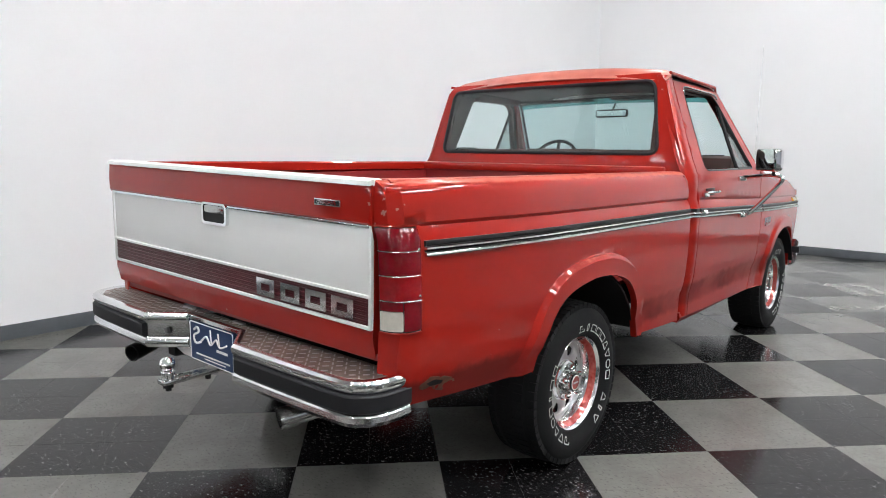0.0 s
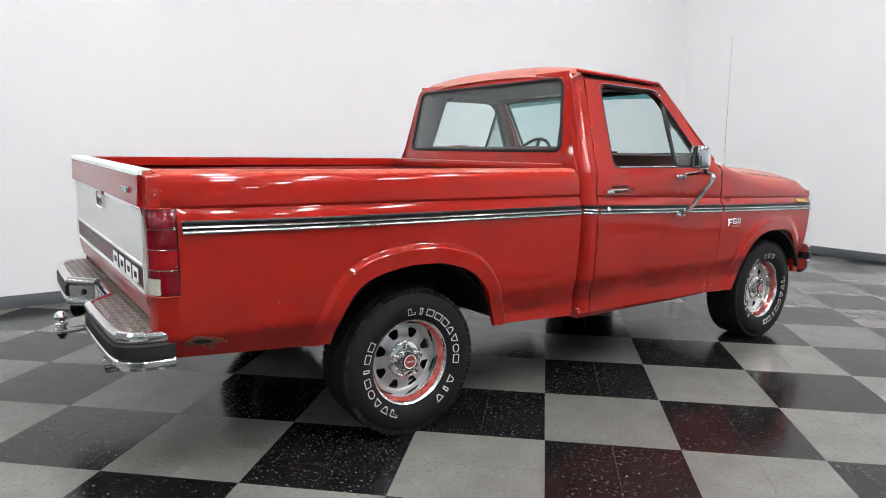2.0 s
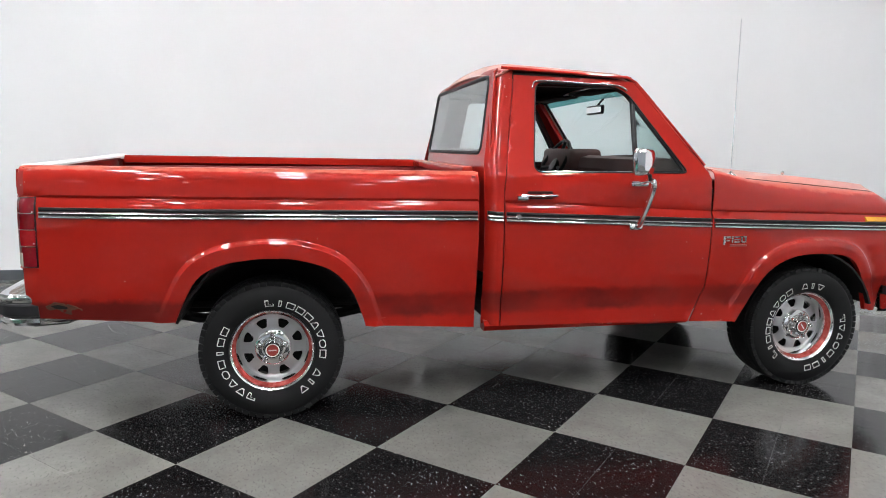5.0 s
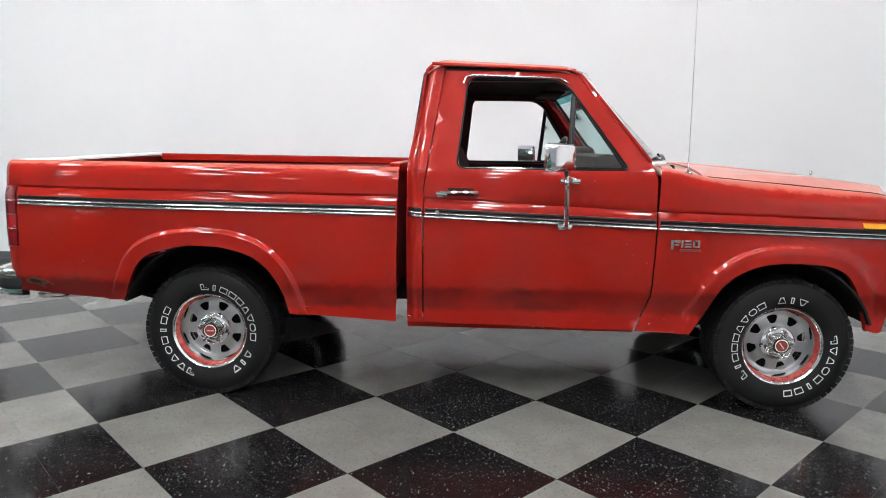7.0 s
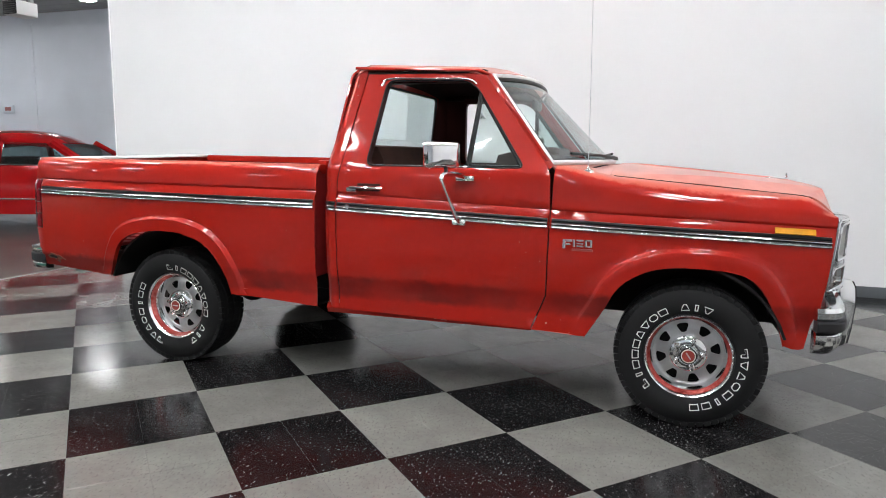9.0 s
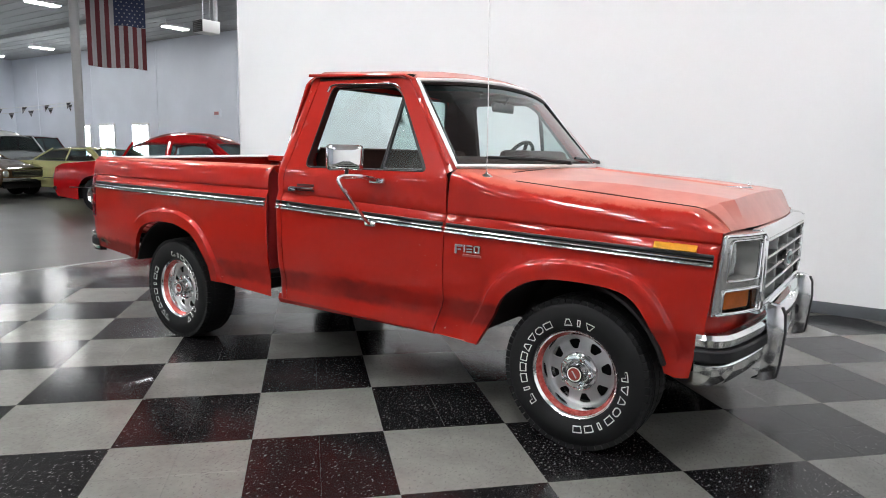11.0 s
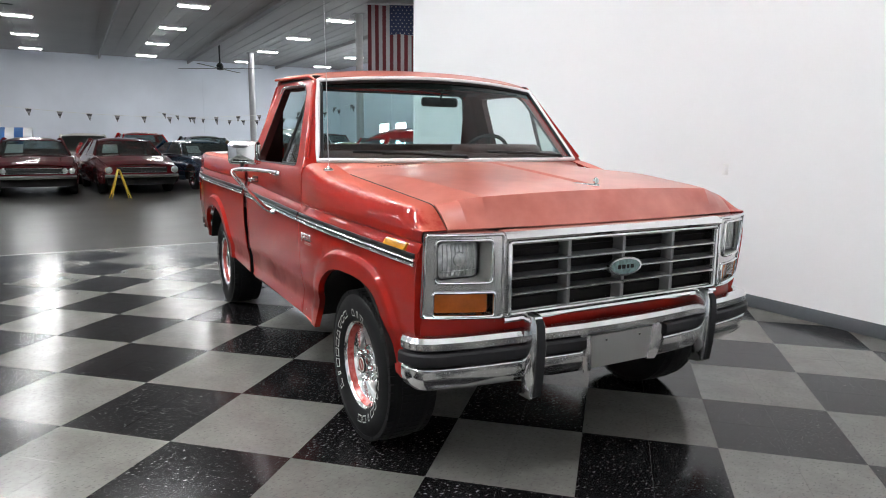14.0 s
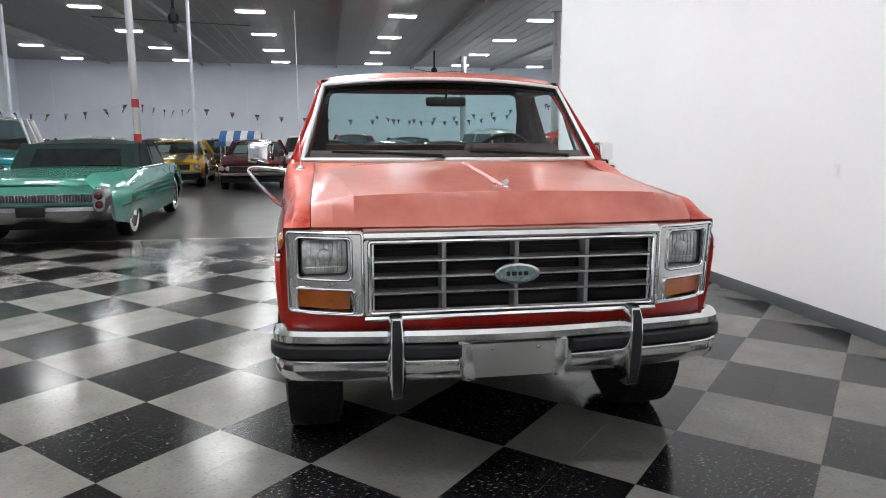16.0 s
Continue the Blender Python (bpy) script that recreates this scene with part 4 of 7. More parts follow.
    wd.matrix_basis = Matrix(((0, 0, -1, -1.1262), (-1, 0, 0, -0.674), (0, 1, 0, 1.179), (0, 0, 0, 1)))
    wd.data.materials.append(M_CHROME)
    wd.parent = tg

    tg.matrix_basis = Matrix.Translation((-0.004, 0.0385, 1.093)) @ Matrix.Rotation(0.013, 4, "Z") @ Matrix.Rotation(radians(1.0), 4, "X") @ Matrix.Translation((0, 0, -1.1)) @ Matrix.Diagonal((1, 0.990, 1, 1))

    # --- tail lights ---
    for sg in (-1, 1):
        def lens(u, v, off=0.004):
            p = bed_side(u, v)
            q = max(0.0, min(math.pi / 2, (-1.022 - u) / 0.070))
            n = Vector((-math.sin(q), -math.cos(q), 0))
            p = p + n * off
            return p if sg < 0 else Vector((p.x, -p.y, p.z))
        e0, e1, sp = end + 0.010, -1.006, -1.066
        tl = put("tail_light", panel([(end, 0.784), (e1 + 0.004, 0.784), (e1 + 0.006, 1.100), (end, 1.100)], lambda u, v: lens(u, v, -0.004), (), (), 0.03, 0.01, (-1, sg, 0)), M_TRIM, "tall red tail light with a milky reversing lens")
        # Third row is a brighter red: the lens's hot spot put into colour.
        rows = [(1.030, 1.096, M_LENSD), (0.957, 1.026, M_LENSD), (0.882, 0.953, M_LENS)]
        for z0, z1, mt in rows:
            part("lens", panel(rounded([(e0, z0), (e1, z0), (e1 + 0.003, z1), (e0, z1)], 0.004, 2), lens, (), (), 0.03, 0.006, (-1, sg, 0)), mt, tl)
        part("lens", panel(rounded([(sp, 0.790), (e1, 0.790), (e1, 0.878), (sp, 0.878)], 0.004, 2), lens, (), (), 0.03, 0.006, (-1, sg, 0)), M_LENSD, tl)
        part("reversing_lens", panel(rounded([(e0, 0.790), (sp - 0.003, 0.790), (sp - 0.003, 0.848), (e0, 0.848)], 0.004, 2), lens, (), (), 0.03, 0.006, (-1, sg, 0)), M_CLEARL, tl, "milky reversing lens")
        part("lens", panel(rounded([(e0, 0.851), (sp - 0.003, 0.851), (sp - 0.003, 0.878), (e0, 0.878)], 0.003, 2), lens, (), (), 0.03, 0.006, (-1, sg, 0)), M_LENSD, tl)

        for z in (1.028, 0.955, 0.880):
            part("lens_bead", tube([lens(e0 + (e1 - e0) * k / 9, z, 0.005) for k in range(10)], 0.0010, 6), M_WORN, tl, "thin bright bead")
        for z in (1.101, 0.783):
            part("lamp_edge", tube([lens(e0 + (e1 - e0) * k / 9, z, 0.003) for k in range(10)], 0.0028, 6), M_RED, tl)
        for u, z in ((e1 - 0.006, 1.034), (e1 - 0.006, 0.893)):
            part("lens_screw", lathe([(0.0, -0.003), (0.003, -0.0025), (0.004, 0.0)], 8, at=(u, lens(u, z, 0.005).y, z)) if sg < 0 else lathe([(0.0, 0.003), (0.003, 0.0025), (0.004, 0.0)], 8, at=(u, lens(u, z, 0.005).y, z)), M_CHROME, tl)

    # --- cab ---
    rings = []
    for z in [0.440 + 0.04 * i for i in range(20)] + [1.205 + 0.0205 * i for i in range(27)]:
        x1 = lerp_table([(0.436, 1.137), (1.13, 1.139), (1.26, 1.159), (1.712, 1.229), (1.76, 1.236)], z)
        x0 = lerp_table([(0.44, 1.052), (1.20, 1.052), (1.25, back_x(1.25) + 0.004), (1.738, back_x(1.738) + 0.012)], z)
        rings.append([cab_side(x0 + (x1 - x0) * (1 - math.cos(math.pi / 2 * j / 12)), z) for j in range(13)])
    bm = loft(rings, False, False)
    bm.normal_update()
    if sum(fc.normal.y for fc in bm.faces) > 0:
        bmesh.ops.reverse_faces(bm, faces=bm.faces)
    both("cab_corner", thicken(bm, 0.004), M_RED, tk, "", 45.0)
    win = rounded([(1.300, 1.222), (2.155, 1.222), (1.868, 1.628), (1.800, 1.668), (1.352, 1.680)], [0.05, 0.035, 0.03, 0.06, 0.05], 4)
    door = [(1.143, 0.436), (2.206, 0.418), (2.280, 0.60), (2.291, 1.02), (2.286, 1.19), (2.262, 1.238), (1.905, 1.695), (1.870, 1.706), (1.236, 1.716), (1.165, 1.26), (1.145, 1.13)]
    zl = [[(1.15, f(1.15)), (1.7, f(1.7)), (2.28, f(2.28))] for f in (crease, lambda x: crease(x) + 0.012, lambda x: crease(x) - 0.03)]
    zl += [[(1.15, z), (2.27, z)] for z in (0.605, 0.66, 0.70, 0.74, 0.78, 0.82, 0.86, 0.90)] + [[(1.15, z), (2.23, z)] for z in (0.48, 0.52, 0.56)] + [[(1.16, z), (2.27, z)] for z in (1.165, 1.205)]
    for sg in (-1, 1):
        bm = panel(door, cab_side, [win], zl, 0.045, 0.012, (0, -1, 0))
        if sg > 0:
            bm2 = mirrored(bm)
            bm.free()
            bm = bm2
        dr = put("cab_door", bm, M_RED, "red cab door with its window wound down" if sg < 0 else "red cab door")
        sub = lambda name, bm, mat, label="", sharp=32.0: part(name, bm if sg < 0 else mirrored(bm), mat, dr, label, sharp)
        loop = [cab_side(u, v) for u, v in cut_up(win, 0.03, True)]
        sub("window_seal", ring_tube([p + Vector((0, 0.002, 0)) for p in loop], 0.0045), M_TRIM)
        mid = sum(loop, Vector()) / len(loop)
        ins = [p.lerp(mid, 0.012) for p in loop]
        rev = bmesh.new()
        rows = [[rev.verts.new(p + Vector((0, d, 0))) for p in q] for q, d in ((ins, 0.004), (ins, 0.045), ([p.lerp(mid, -0.07) for p in loop], 0.048))]
        for p, q in zip(rows, rows[1:]):
            for k in range(len(loop)):
                rev.faces.new((p[k], p[(k + 1) % len(loop)], q[(k + 1) % len(loop)], q[k]))
        bmesh.ops.recalc_face_normals(rev, faces=rev.faces)
        sub("window_reveal", rev, M_INNER, "dark maroon inner window frame")
        topl = [cab_side(u, v) + Vector((0, -0.006, 0.004)) for u, v in smooth_line([(1.318, 1.60), (1.332, 1.655), (1.372, 1.684), (1.60, 1.678), (1.80, 1.672), (1.860, 1.645)], 5)]
        sub("rain_guard", tube(topl[4:], 0.0055, 8, flat=0.6), M_WORN, "dull bright rain guard over the window")
        sub("sill_moulding", tube([cab_side(x, 1.224) + Vector((0, 0.008, 0)) for x in (1.33, 1.5, 1.7, 1.86)], 0.006, 8), M_CHROME)
        div = [cab_side(1.857, 1.215) + Vector((0, 0.012, 0)), cab_side(1.872, 1.42) + Vector((0, 0.012, 0)), cab_side(1.886, 1.622) + Vector((0, 0.012, 0))]
        sub("vent_divider", tube(div, 0.0095, 8), M_TRIM, "black vent-window bar")
        vent = [(1.870, 1.228), (2.135, 1.228), (1.893, 1.585)]
        sub("vent_glass", panel(rounded(vent, 0.02), lambda u, v: cab_side(u, v) + Vector((0, 0.010, 0)), (), (), 0.08, 0.004, (0, -1, 0)), M_GLASS, "clear vent window")
        sub("vent_frame", ring_tube([cab_side(u, v) + Vector((0, 0.009, 0)) for u, v in cut_up(rounded(vent, 0.02), 0.03, True)], 0.008), M_TRIM)
        # inner door skin
        inn = panel([(1.16, 0.50), (2.20, 0.50), (2.25, 1.19), (1.18, 1.19)], lambda u, v: Vector((u, -(0.905 - 0.03 * ease(1.0, 1.2, v)), v)), (), (), 0.1, 0.01, (0, 1, 0))
        sub("inner_panel", inn, M_INNER, "maroon inner door panel")
        sub("sill_cap", box((1.20, -0.935, 1.185), (2.22, -0.86, 1.212), 0.008), M_INNER)
        # handle
        hb = box((1.205, -0.992, 1.082), (1.262, -0.962, 1.108), 0.006)
        hn = sub("door_handle", hb, M_CHROME, "chromed pull handle")
        grip = [[Vector((x, -0.985 - 0.010 * math.sin(math.pi * (x - 1.225) / 0.21) + 0.011 * math.cos(a), 1.1065 + 0.0085 * math.sin(a))) for a in (2 * math.pi * k / 10 for k in range(10))] for x in [1.225 + 0.021 * i for i in range(10)]]
        gr = loft(grip)
        sub("handle_grip", gr, M_CHROME)
        # Shade of the hand recess, drawn as a maroon slab on the flat skin.
        sub("handle_pocket", box((1.262, -0.9735, 1.088), (1.395, -0.9655, 1.128), 0.004), M_INNER, "shaded dark red hand recess")
        sub("lock_cylinder", lathe([(0.0, -0.012), (0.011, -0.012), (0.013, -0.008), (0.013, 0.0)], 20, at=(1.213, -0.988, 1.004)), M_CHROME)
    # sill under the door
    sill = [[(x, -0.945, 0.434 - 0.012 * (x - 1.0)), (x, -0.930, 0.405), (x, -0.86, 0.405), (x, -0.86, 0.46), (x, -0.935, 0.46)] for x in (1.06, 1.6, 2.21)]
    both("rocker", loft(sill), M_RED, tk)
    # back wall with the rear window opening
    rear = [(-0.905, 0.70), (0.905, 0.70), (0.905, 1.25), (0.86, 1.40), (0.765, 1.70), (0.72, 1.752), (-0.72, 1.752), (-0.765, 1.70), (-0.86, 1.40), (-0.905, 1.25)]
    rw = rounded([(-0.765, 1.312), (0.765, 1.312), (0.705, 1.708), (-0.705, 1.708)], 0.055, 5)

    def back_wall(u, v):
        t = abs(u) / 0.9
        return Vector((back_x(v) + 0.035 * max(0.0, t - 0.55) ** 2 / 0.2 - 0.01 + 0.05 * ease(1.70, 1.78, v) ** 2, u, v))
    put("cab_back", panel(rear, back_wall, [rw], [[(-0.80, 1.25), (0.80, 1.25)]] + [[(s * (0.905 - d), 0.72), (s * (0.905 - d), 1.25), (s * (0.86 - d), 1.40), (s * (0.775 - d), 1.68)] for s in (-1, 1) for d in (0.012, 0.03, 0.05)], 0.05, 0.01, (-1, 0, 0)), M_RED, "red cab back wall round the rear window")
    put("rear_window_seal", ring_tube([back_wall(u, v) + Vector((0.004, 0, 0)) for u, v in cut_up(rw, 0.03, True)], 0.011), M_BLACK, "black rubber window seal")
    rg = put("rear_window", panel(rw, lambda u, v: back_wall(u, v) + Vector((0.004, 0, 0)), (), (), 0.08, 0.004, (-1, 0, 0)), M_REARGL, "hazy rear window glass")
    rg.visible_shadow = False
    # roof
    ro = [(1.126, -0.69), (1.126, 0.69), (1.140, 0.742), (1.168, 0.765), (1.90, 0.765), (1.945, 0.74), (2.005, 0.45), (2.035, 0.0), (2.005, -0.45), (1.945, -0.74), (1.90, -0.765), (1.168, -0.765), (1.140, -0.742)]
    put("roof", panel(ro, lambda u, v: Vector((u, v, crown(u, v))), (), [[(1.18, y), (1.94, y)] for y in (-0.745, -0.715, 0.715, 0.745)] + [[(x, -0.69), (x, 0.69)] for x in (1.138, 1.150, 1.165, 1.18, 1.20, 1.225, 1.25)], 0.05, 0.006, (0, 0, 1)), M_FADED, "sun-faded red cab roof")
    hl = [(1.16, -0.72), (1.16, 0.72), (1.95, 0.72), (1.95, -0.72)]
    put("headliner", panel(hl, lambda u, v: Vector((u, v, crown(u, v) - 0.045)), (), (), 0.15, 0.005, (0, 0, -1)), M_HEADL)
    for sg in (-1, 1):
        put("roof_header", box((1.20, sg * 0.722 - 0.033, 1.686), (1.90, sg * 0.722 + 0.033, 1.728), 0.008), M_HEADL)
    gut = [Vector((x, -0.772, lerp_table([(1.15, 1.750), (1.93, 1.718)], x))) for x in (1.165, 1.4, 1.65, 1.80, 1.865)] + [cab_side(x, z) + Vector((0, 0.009, 0)) for x, z in ((1.925, 1.696), (1.965, 1.648), (2.08, 1.500), (2.20, 1.345), (2.262, 1.262))]
    both("drip_rail", tube(gut, 0.0095, 8, flat=0.8), M_RED, tk)
    # windscreen pillars
    rings = []
    for t in [-0.03] + [i / 10 for i in range(0, 11)]:
        a = cab_side(2.268, 1.230).lerp(cab_side(1.912, 1.690), t)
        b = shield_pt(-1, t)
        d = cab_side(2.235, 1.225).lerp(cab_side(1.875, 1.690), t) + Vector((0, 0.07, 0))
        rings.append([a + Vector((0, 0.002, 0)), a.lerp(b, 0.4) + Vector((0.006, -0.008, 0.004)), b + Vector((0.010, -0.004, 0.004)), b + Vector((-0.04, 0.03, -0.01)), d])
    both("windscreen_pillar", loft(rings), M_RED, tk)
    seq = [(-1, t / 8) for t in range(9)] + [(s / 8, 1) for s in range(-7, 9)] + [(1, t / 8) for t in range(7, -1, -1)] + [(s / 8, 0) for s in range(7, -8, -1)]
    put("windscreen_moulding", ring_tube([shield_pt(s, t) + Vector((0.006, 0, 0.004)) for s, t in seq], 0.0135), M_WHITE, "whitish bright windscreen moulding")
    put("windscreen_seal", ring_tube([shield_pt(s * 0.975, 0.025 + t * 0.945) + Vector((0.004, 0, 0.002)) for s, t in seq], 0.009), M_TRIM)
    for t0, t1, mt, nm in ((0.0, 0.88, M_SHIELD, "windscreen"), (0.88, 1.0, M_SHADE, "windscreen_shade_band")):
        rings = [[shield_pt(s / 10, t) for s in range(-10, 11)] for t in [t0 + (t1 - t0) * i / 6 for i in range(7)]]
        bm = loft(rings, closed=False, caps=False)
        ob = put(nm, bm, mt, "tinted windscreen glass")
        ob.visible_shadow = False

    # --- front wings, bonnet, cowl ---
    wing = [(2.297, crease(2.3)), (2.286, 0.60), (2.214, 0.416)] + FRONT_ARCH + [(3.40, 0.428), (3.452, 0.428), (3.470, 0.536), (3.500, 0.620), (3.518, 0.75), (3.532, 0.90), (3.538, crease(3.54))]
    wl = [[(2.300, f(2.3)), (2.7, f(2.7)), (3.1, f(3.1)), (3.530, f(3.53))] for f in (lambda x: crease(x) - 0.03, lambda x: crease(x) - 0.075, lambda x: crease(x) - 0.12)]
    wl += [[(2.29, 0.605), (2.46, 0.605)], [(2.29, 0.66), (2.48, 0.66)]] + [[(2.295, z), (2.50, z)] for z in (0.70, 0.74, 0.78)]
    for d in (-0.032, -0.063, -0.070, -0.078, -0.085):
        wl.append([p for p in offset_line(FRONT_ARCH, -d)[2:-2]])
    lower = panel(wing, fender, (), wl, 0.045, 0.0, (0, -1, 0))
    rings = []
    for i in range(34):
        t = i / 33
        row = []
        for j in range(46):
            x = (2.299 + 0.02 * (j / 45) ** 2) * (1 - t) + (3.538 + 0.012 * j / 45) * t
            row.append(fender(x, crease(x) + 0.24 * j / 45))
        rings.append(row)
    upper = loft(rings, False, False)
    upper.normal_update()
    if sum(fc.normal.y for fc in upper.faces) > 0:
        bmesh.ops.reverse_faces(upper, faces=upper.faces)
    me = bpy.data.meshes.new("wing_top")
    upper.to_mesh(me)
    upper.free()
    lower.from_mesh(me)
    bpy.data.meshes.remove(me)
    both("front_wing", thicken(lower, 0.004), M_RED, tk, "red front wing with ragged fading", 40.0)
    both("arch_lip", rim_strip(FRONT_ARCH, fender), M_RED, tk)
    rings = []
    for s, x in ((0.58, 3.483), (0.62, 3.500), (0.75, 3.518), (0.90, 3.532), (0.98, 3.537)):
        p = fender(x, s)
        rings.append([p + Vector((-0.001, 0.002, 0)), p + Vector((-0.012, 0.05, 0)), p + Vector((-0.03, 0.05, 0)), p + Vector((-0.03, 0.004, 0))])
    both("wing_flange", loft(rings), M_RED, tk)
    rings = []
    for t in [i / 24 for i in range(25)] + [1 + i / 10 for i in range(1, 11)]:
        ring = []
        for k in range(-13, 14):
            a = abs(k)
            x = 2.57 + 0.95 * min(1.0, t)
            ridge = bonnet_ridge(x)
            y = {0: 0.0, 1: 0.016, 12: ridge + (0.797 - ridge) * 0.5, 13: 0.797}.get(a, 0.016 + (ridge - 0.016) * (a - 1) / 10)
            y = y if k > 0 else -y
            if t <= 1:
                fold = 3.52 - 0.09 * ease(0.62, 0.80, abs(y))
                x = (2.57 - 0.013 * (y / 0.8) ** 2) * (1 - t) + fold * t
                z = hood_height(x, y) + (0.008 * min(1.0, (1 - t) * 9) * min(1.0, t * 9) if k == 0 else 0.0)
            else:
                fold = 3.52 - 0.09 * ease(0.62, 0.80, abs(y))
                front = 3.606 - 0.057 * (abs(y) / 0.8) ** 2.5
                x = fold + (front - fold) * (t - 1)
                top = hood_height(fold, y)
                z = top + (1.031 - top) * (t - 1) ** (1.08 + 0.62 * ease(0.60, 0.80, abs(y)))
            ring.append((x, y, z))
        rings.append(ring)
    bm = loft(rings, False, False)
    bm.normal_update()
    if sum(fc.normal.z for fc in bm.faces) < 0:
        bmesh.ops.reverse_faces(bm, faces=bm.faces)
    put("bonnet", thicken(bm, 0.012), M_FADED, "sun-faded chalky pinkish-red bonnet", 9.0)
    # Black tube added on the seam to draw its dark gap.
    seam = [fender(x, crease(x) + 0.24) + Vector((0, 0.0015, 0.0005)) for x in [2.575 + 0.875 * i / 24 for i in range(25)]]
    both("bonnet_seal", tube(seam, 0.0032, 6), M_TRIM, tk, "thin black line laid along the bonnet gap")

    def cowl_z(u, v):
        base = min(hood_height(max(u, 2.40), max(-0.79, min(0.79, v))) - 0.008, 1.30) - 0.06 * max(0.0, abs(v) - 0.79)
        near = max(0.0, 1 - max(0.0, u - (2.515 - 0.235 * (v / 0.875) ** 2)) / 0.07)
        return base + (1.241 - base) * near ** 1.5
    rim_ = [(2.545 - 0.235 * s * s - 0.03, 0.875 * s) for s in [i / 8 for i in range(-8, 9)]]
    cw = panel(rim_ + [(2.56, 0.868), (2.552, 0.79), (2.56, 0.40), (2.565, 0.0), (2.56, -0.40), (2.552, -0.79), (2.56, -0.868)],
               lambda u, v: Vector((u, v, cowl_z(u, v))), (), (), 0.04, 0.01, (0, 0, 1))
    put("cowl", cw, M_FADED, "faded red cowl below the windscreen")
    for k in range(26):
        y = -0.60 + 0.016 * k if k < 15 else -0.14 + 0.016 * (k - 15)
        x = 2.535 - 0.18 * (y / 0.875) ** 2
        put("cowl_slot", box((x - 0.010, y - 0.003, cowl_z(x, y) - 0.004), (x + 0.014, y + 0.003, cowl_z(x, y) + 0.0012)), M_TRIM)

    # --- mouldings along the sides ---
    for sg in (-1, 1):
        for x0, x1, shape in ((-0.985, 1.003, bed_side), (1.062, 1.134, cab_side), (1.150, 2.283, cab_side), (2.304, 3.520, fender)):
            n = max(2, int((x1 - x0) / 0.12))
            # Lower bead takes the darker metal to stand in for dark reflections.
            for nm, lo, hi, o, mt in (("moulding_insert", -0.0185, 0.0, 0.008, M_TRIM), ("moulding", -0.0285, -0.019, 0.014, M_BRIGHT), ("moulding", -0.049, -0.0350, 0.013, M_WORN), ("moulding_groove", -0.0350, -0.0285, 0.006, M_TRIM)):
                rings = []
                for i in range(n + 1):
                    x = x0 + (x1 - x0) * i / n
                    za, zb = stripe_top(x) + lo, stripe_top(x) + hi
                    pa, pb = shape(x, za), shape(x, zb)
                    y = min(pa.y, pb.y)
                    h = zb - za
                    row = [(x, y - o * 0.35, za), (x, y - o * 0.8, za + h * 0.12), (x, y - o, za + h * 0.35), (x, y - o * 0.97, za + h * 0.55), (x, y - o * 0.80, za + h * 0.78), (x, y - o * 0.45, zb), (x, y + 0.004, zb), (x, y + 0.004, za)]
                    rings.append([(p[0], p[1] * -sg, p[2]) for p in row])
                put(nm, loft(rings), mt)
    # number badge as plain bright bars
    for sg in (-1, 1):
        for x, w, z0, z1 in ((2.360, 0.014, 0.842, 0.888), (2.376, 0.030, 0.876, 0.888), (2.376, 0.022, 0.860, 0.868), (2.410, 0.010, 0.852, 0.888), (2.426, 0.034, 0.852, 0.860), (2.426, 0.034, 0.866, 0.872), (2.426, 0.034, 0.880, 0.888),
                             (2.466, 0.010, 0.852, 0.888), (2.490, 0.010, 0.852, 0.888), (2.466, 0.034, 0.852, 0.859), (2.466, 0.034, 0.881, 0.888)):
            y = fender(x, 0.87).y
            bm = box((x, y - 0.008, z0), (x + w, y + 0.004, z1), 0.0015, 1)
            put("badge_bar", bm if sg < 0 else mirrored(bm), M_CHROME)
        y = fender(2.43, 0.84).y
        bm = box((2.405, y - 0.006, 0.832), (2.505, y + 0.004, 0.843), 0.0015, 1)
        put("badge_strip", bm if sg < 0 else mirrored(bm), M_CAPRED)
        # amber side marker
        rings = []
        for x in (3.290, 3.34, 3.40, 3.455):
            p0, p1 = fender(x, 0.952 - 0.03 * (x - 3.29)), fender(x, 0.980 - 0.03 * (x - 3.29))
            rings.append([(x, p0.y - 0.004, p0.z), (x, p0.y - 0.012, p0.z + 0.004), (x, p1.y - 0.012, p1.z - 0.004), (x, p1.y - 0.004, p1.z), (x, p1.y + 0.01, p1.z), (x, p0.y + 0.01, p0.z)])
        bm = loft(rings)
        put("side_marker", bm if sg < 0 else mirrored(bm), M_YELLOW, "yellow side marker lens")

    # --- front end ---
    put("front_apron", loft([[(3.47, y, 0.58), (x, y, 0.585), (x + 0.008, y, 0.62), (x, y, 0.70), (3.47, y, 0.70)] for y, x in ((-0.885, 3.495), (-0.80, 3.535), (-0.6, 3.572), (0.0, 3.585), (0.6, 3.572), (0.80, 3.535), (0.885, 3.495))]), M_RED)
    # Black sheet added close behind the bars, standing in for the dark depth.
    put("radiator_dark", box((3.580, -0.598, 0.692), (3.588, 0.598, 0.985)), M_UNDER)
    gr = put("grille", panel(rounded([(-0.598, 0.690), (0.598, 0.690), (0.598, 0.986), (-0.598, 0.986)], 0.012), lambda u, v: Vector((3.640 - 0.006 * u * u, u, v)),
              [rounded([(-0.562, 0.712), (0.562, 0.712), (0.562, 0.972), (-0.562, 0.972)], 0.006)], (), 0.05, 0.05, (1, 0, 0)), M_BEZEL, "silver-grey egg-crate grille")
    gx = lambda y: 3.646 - 0.006 * y * y
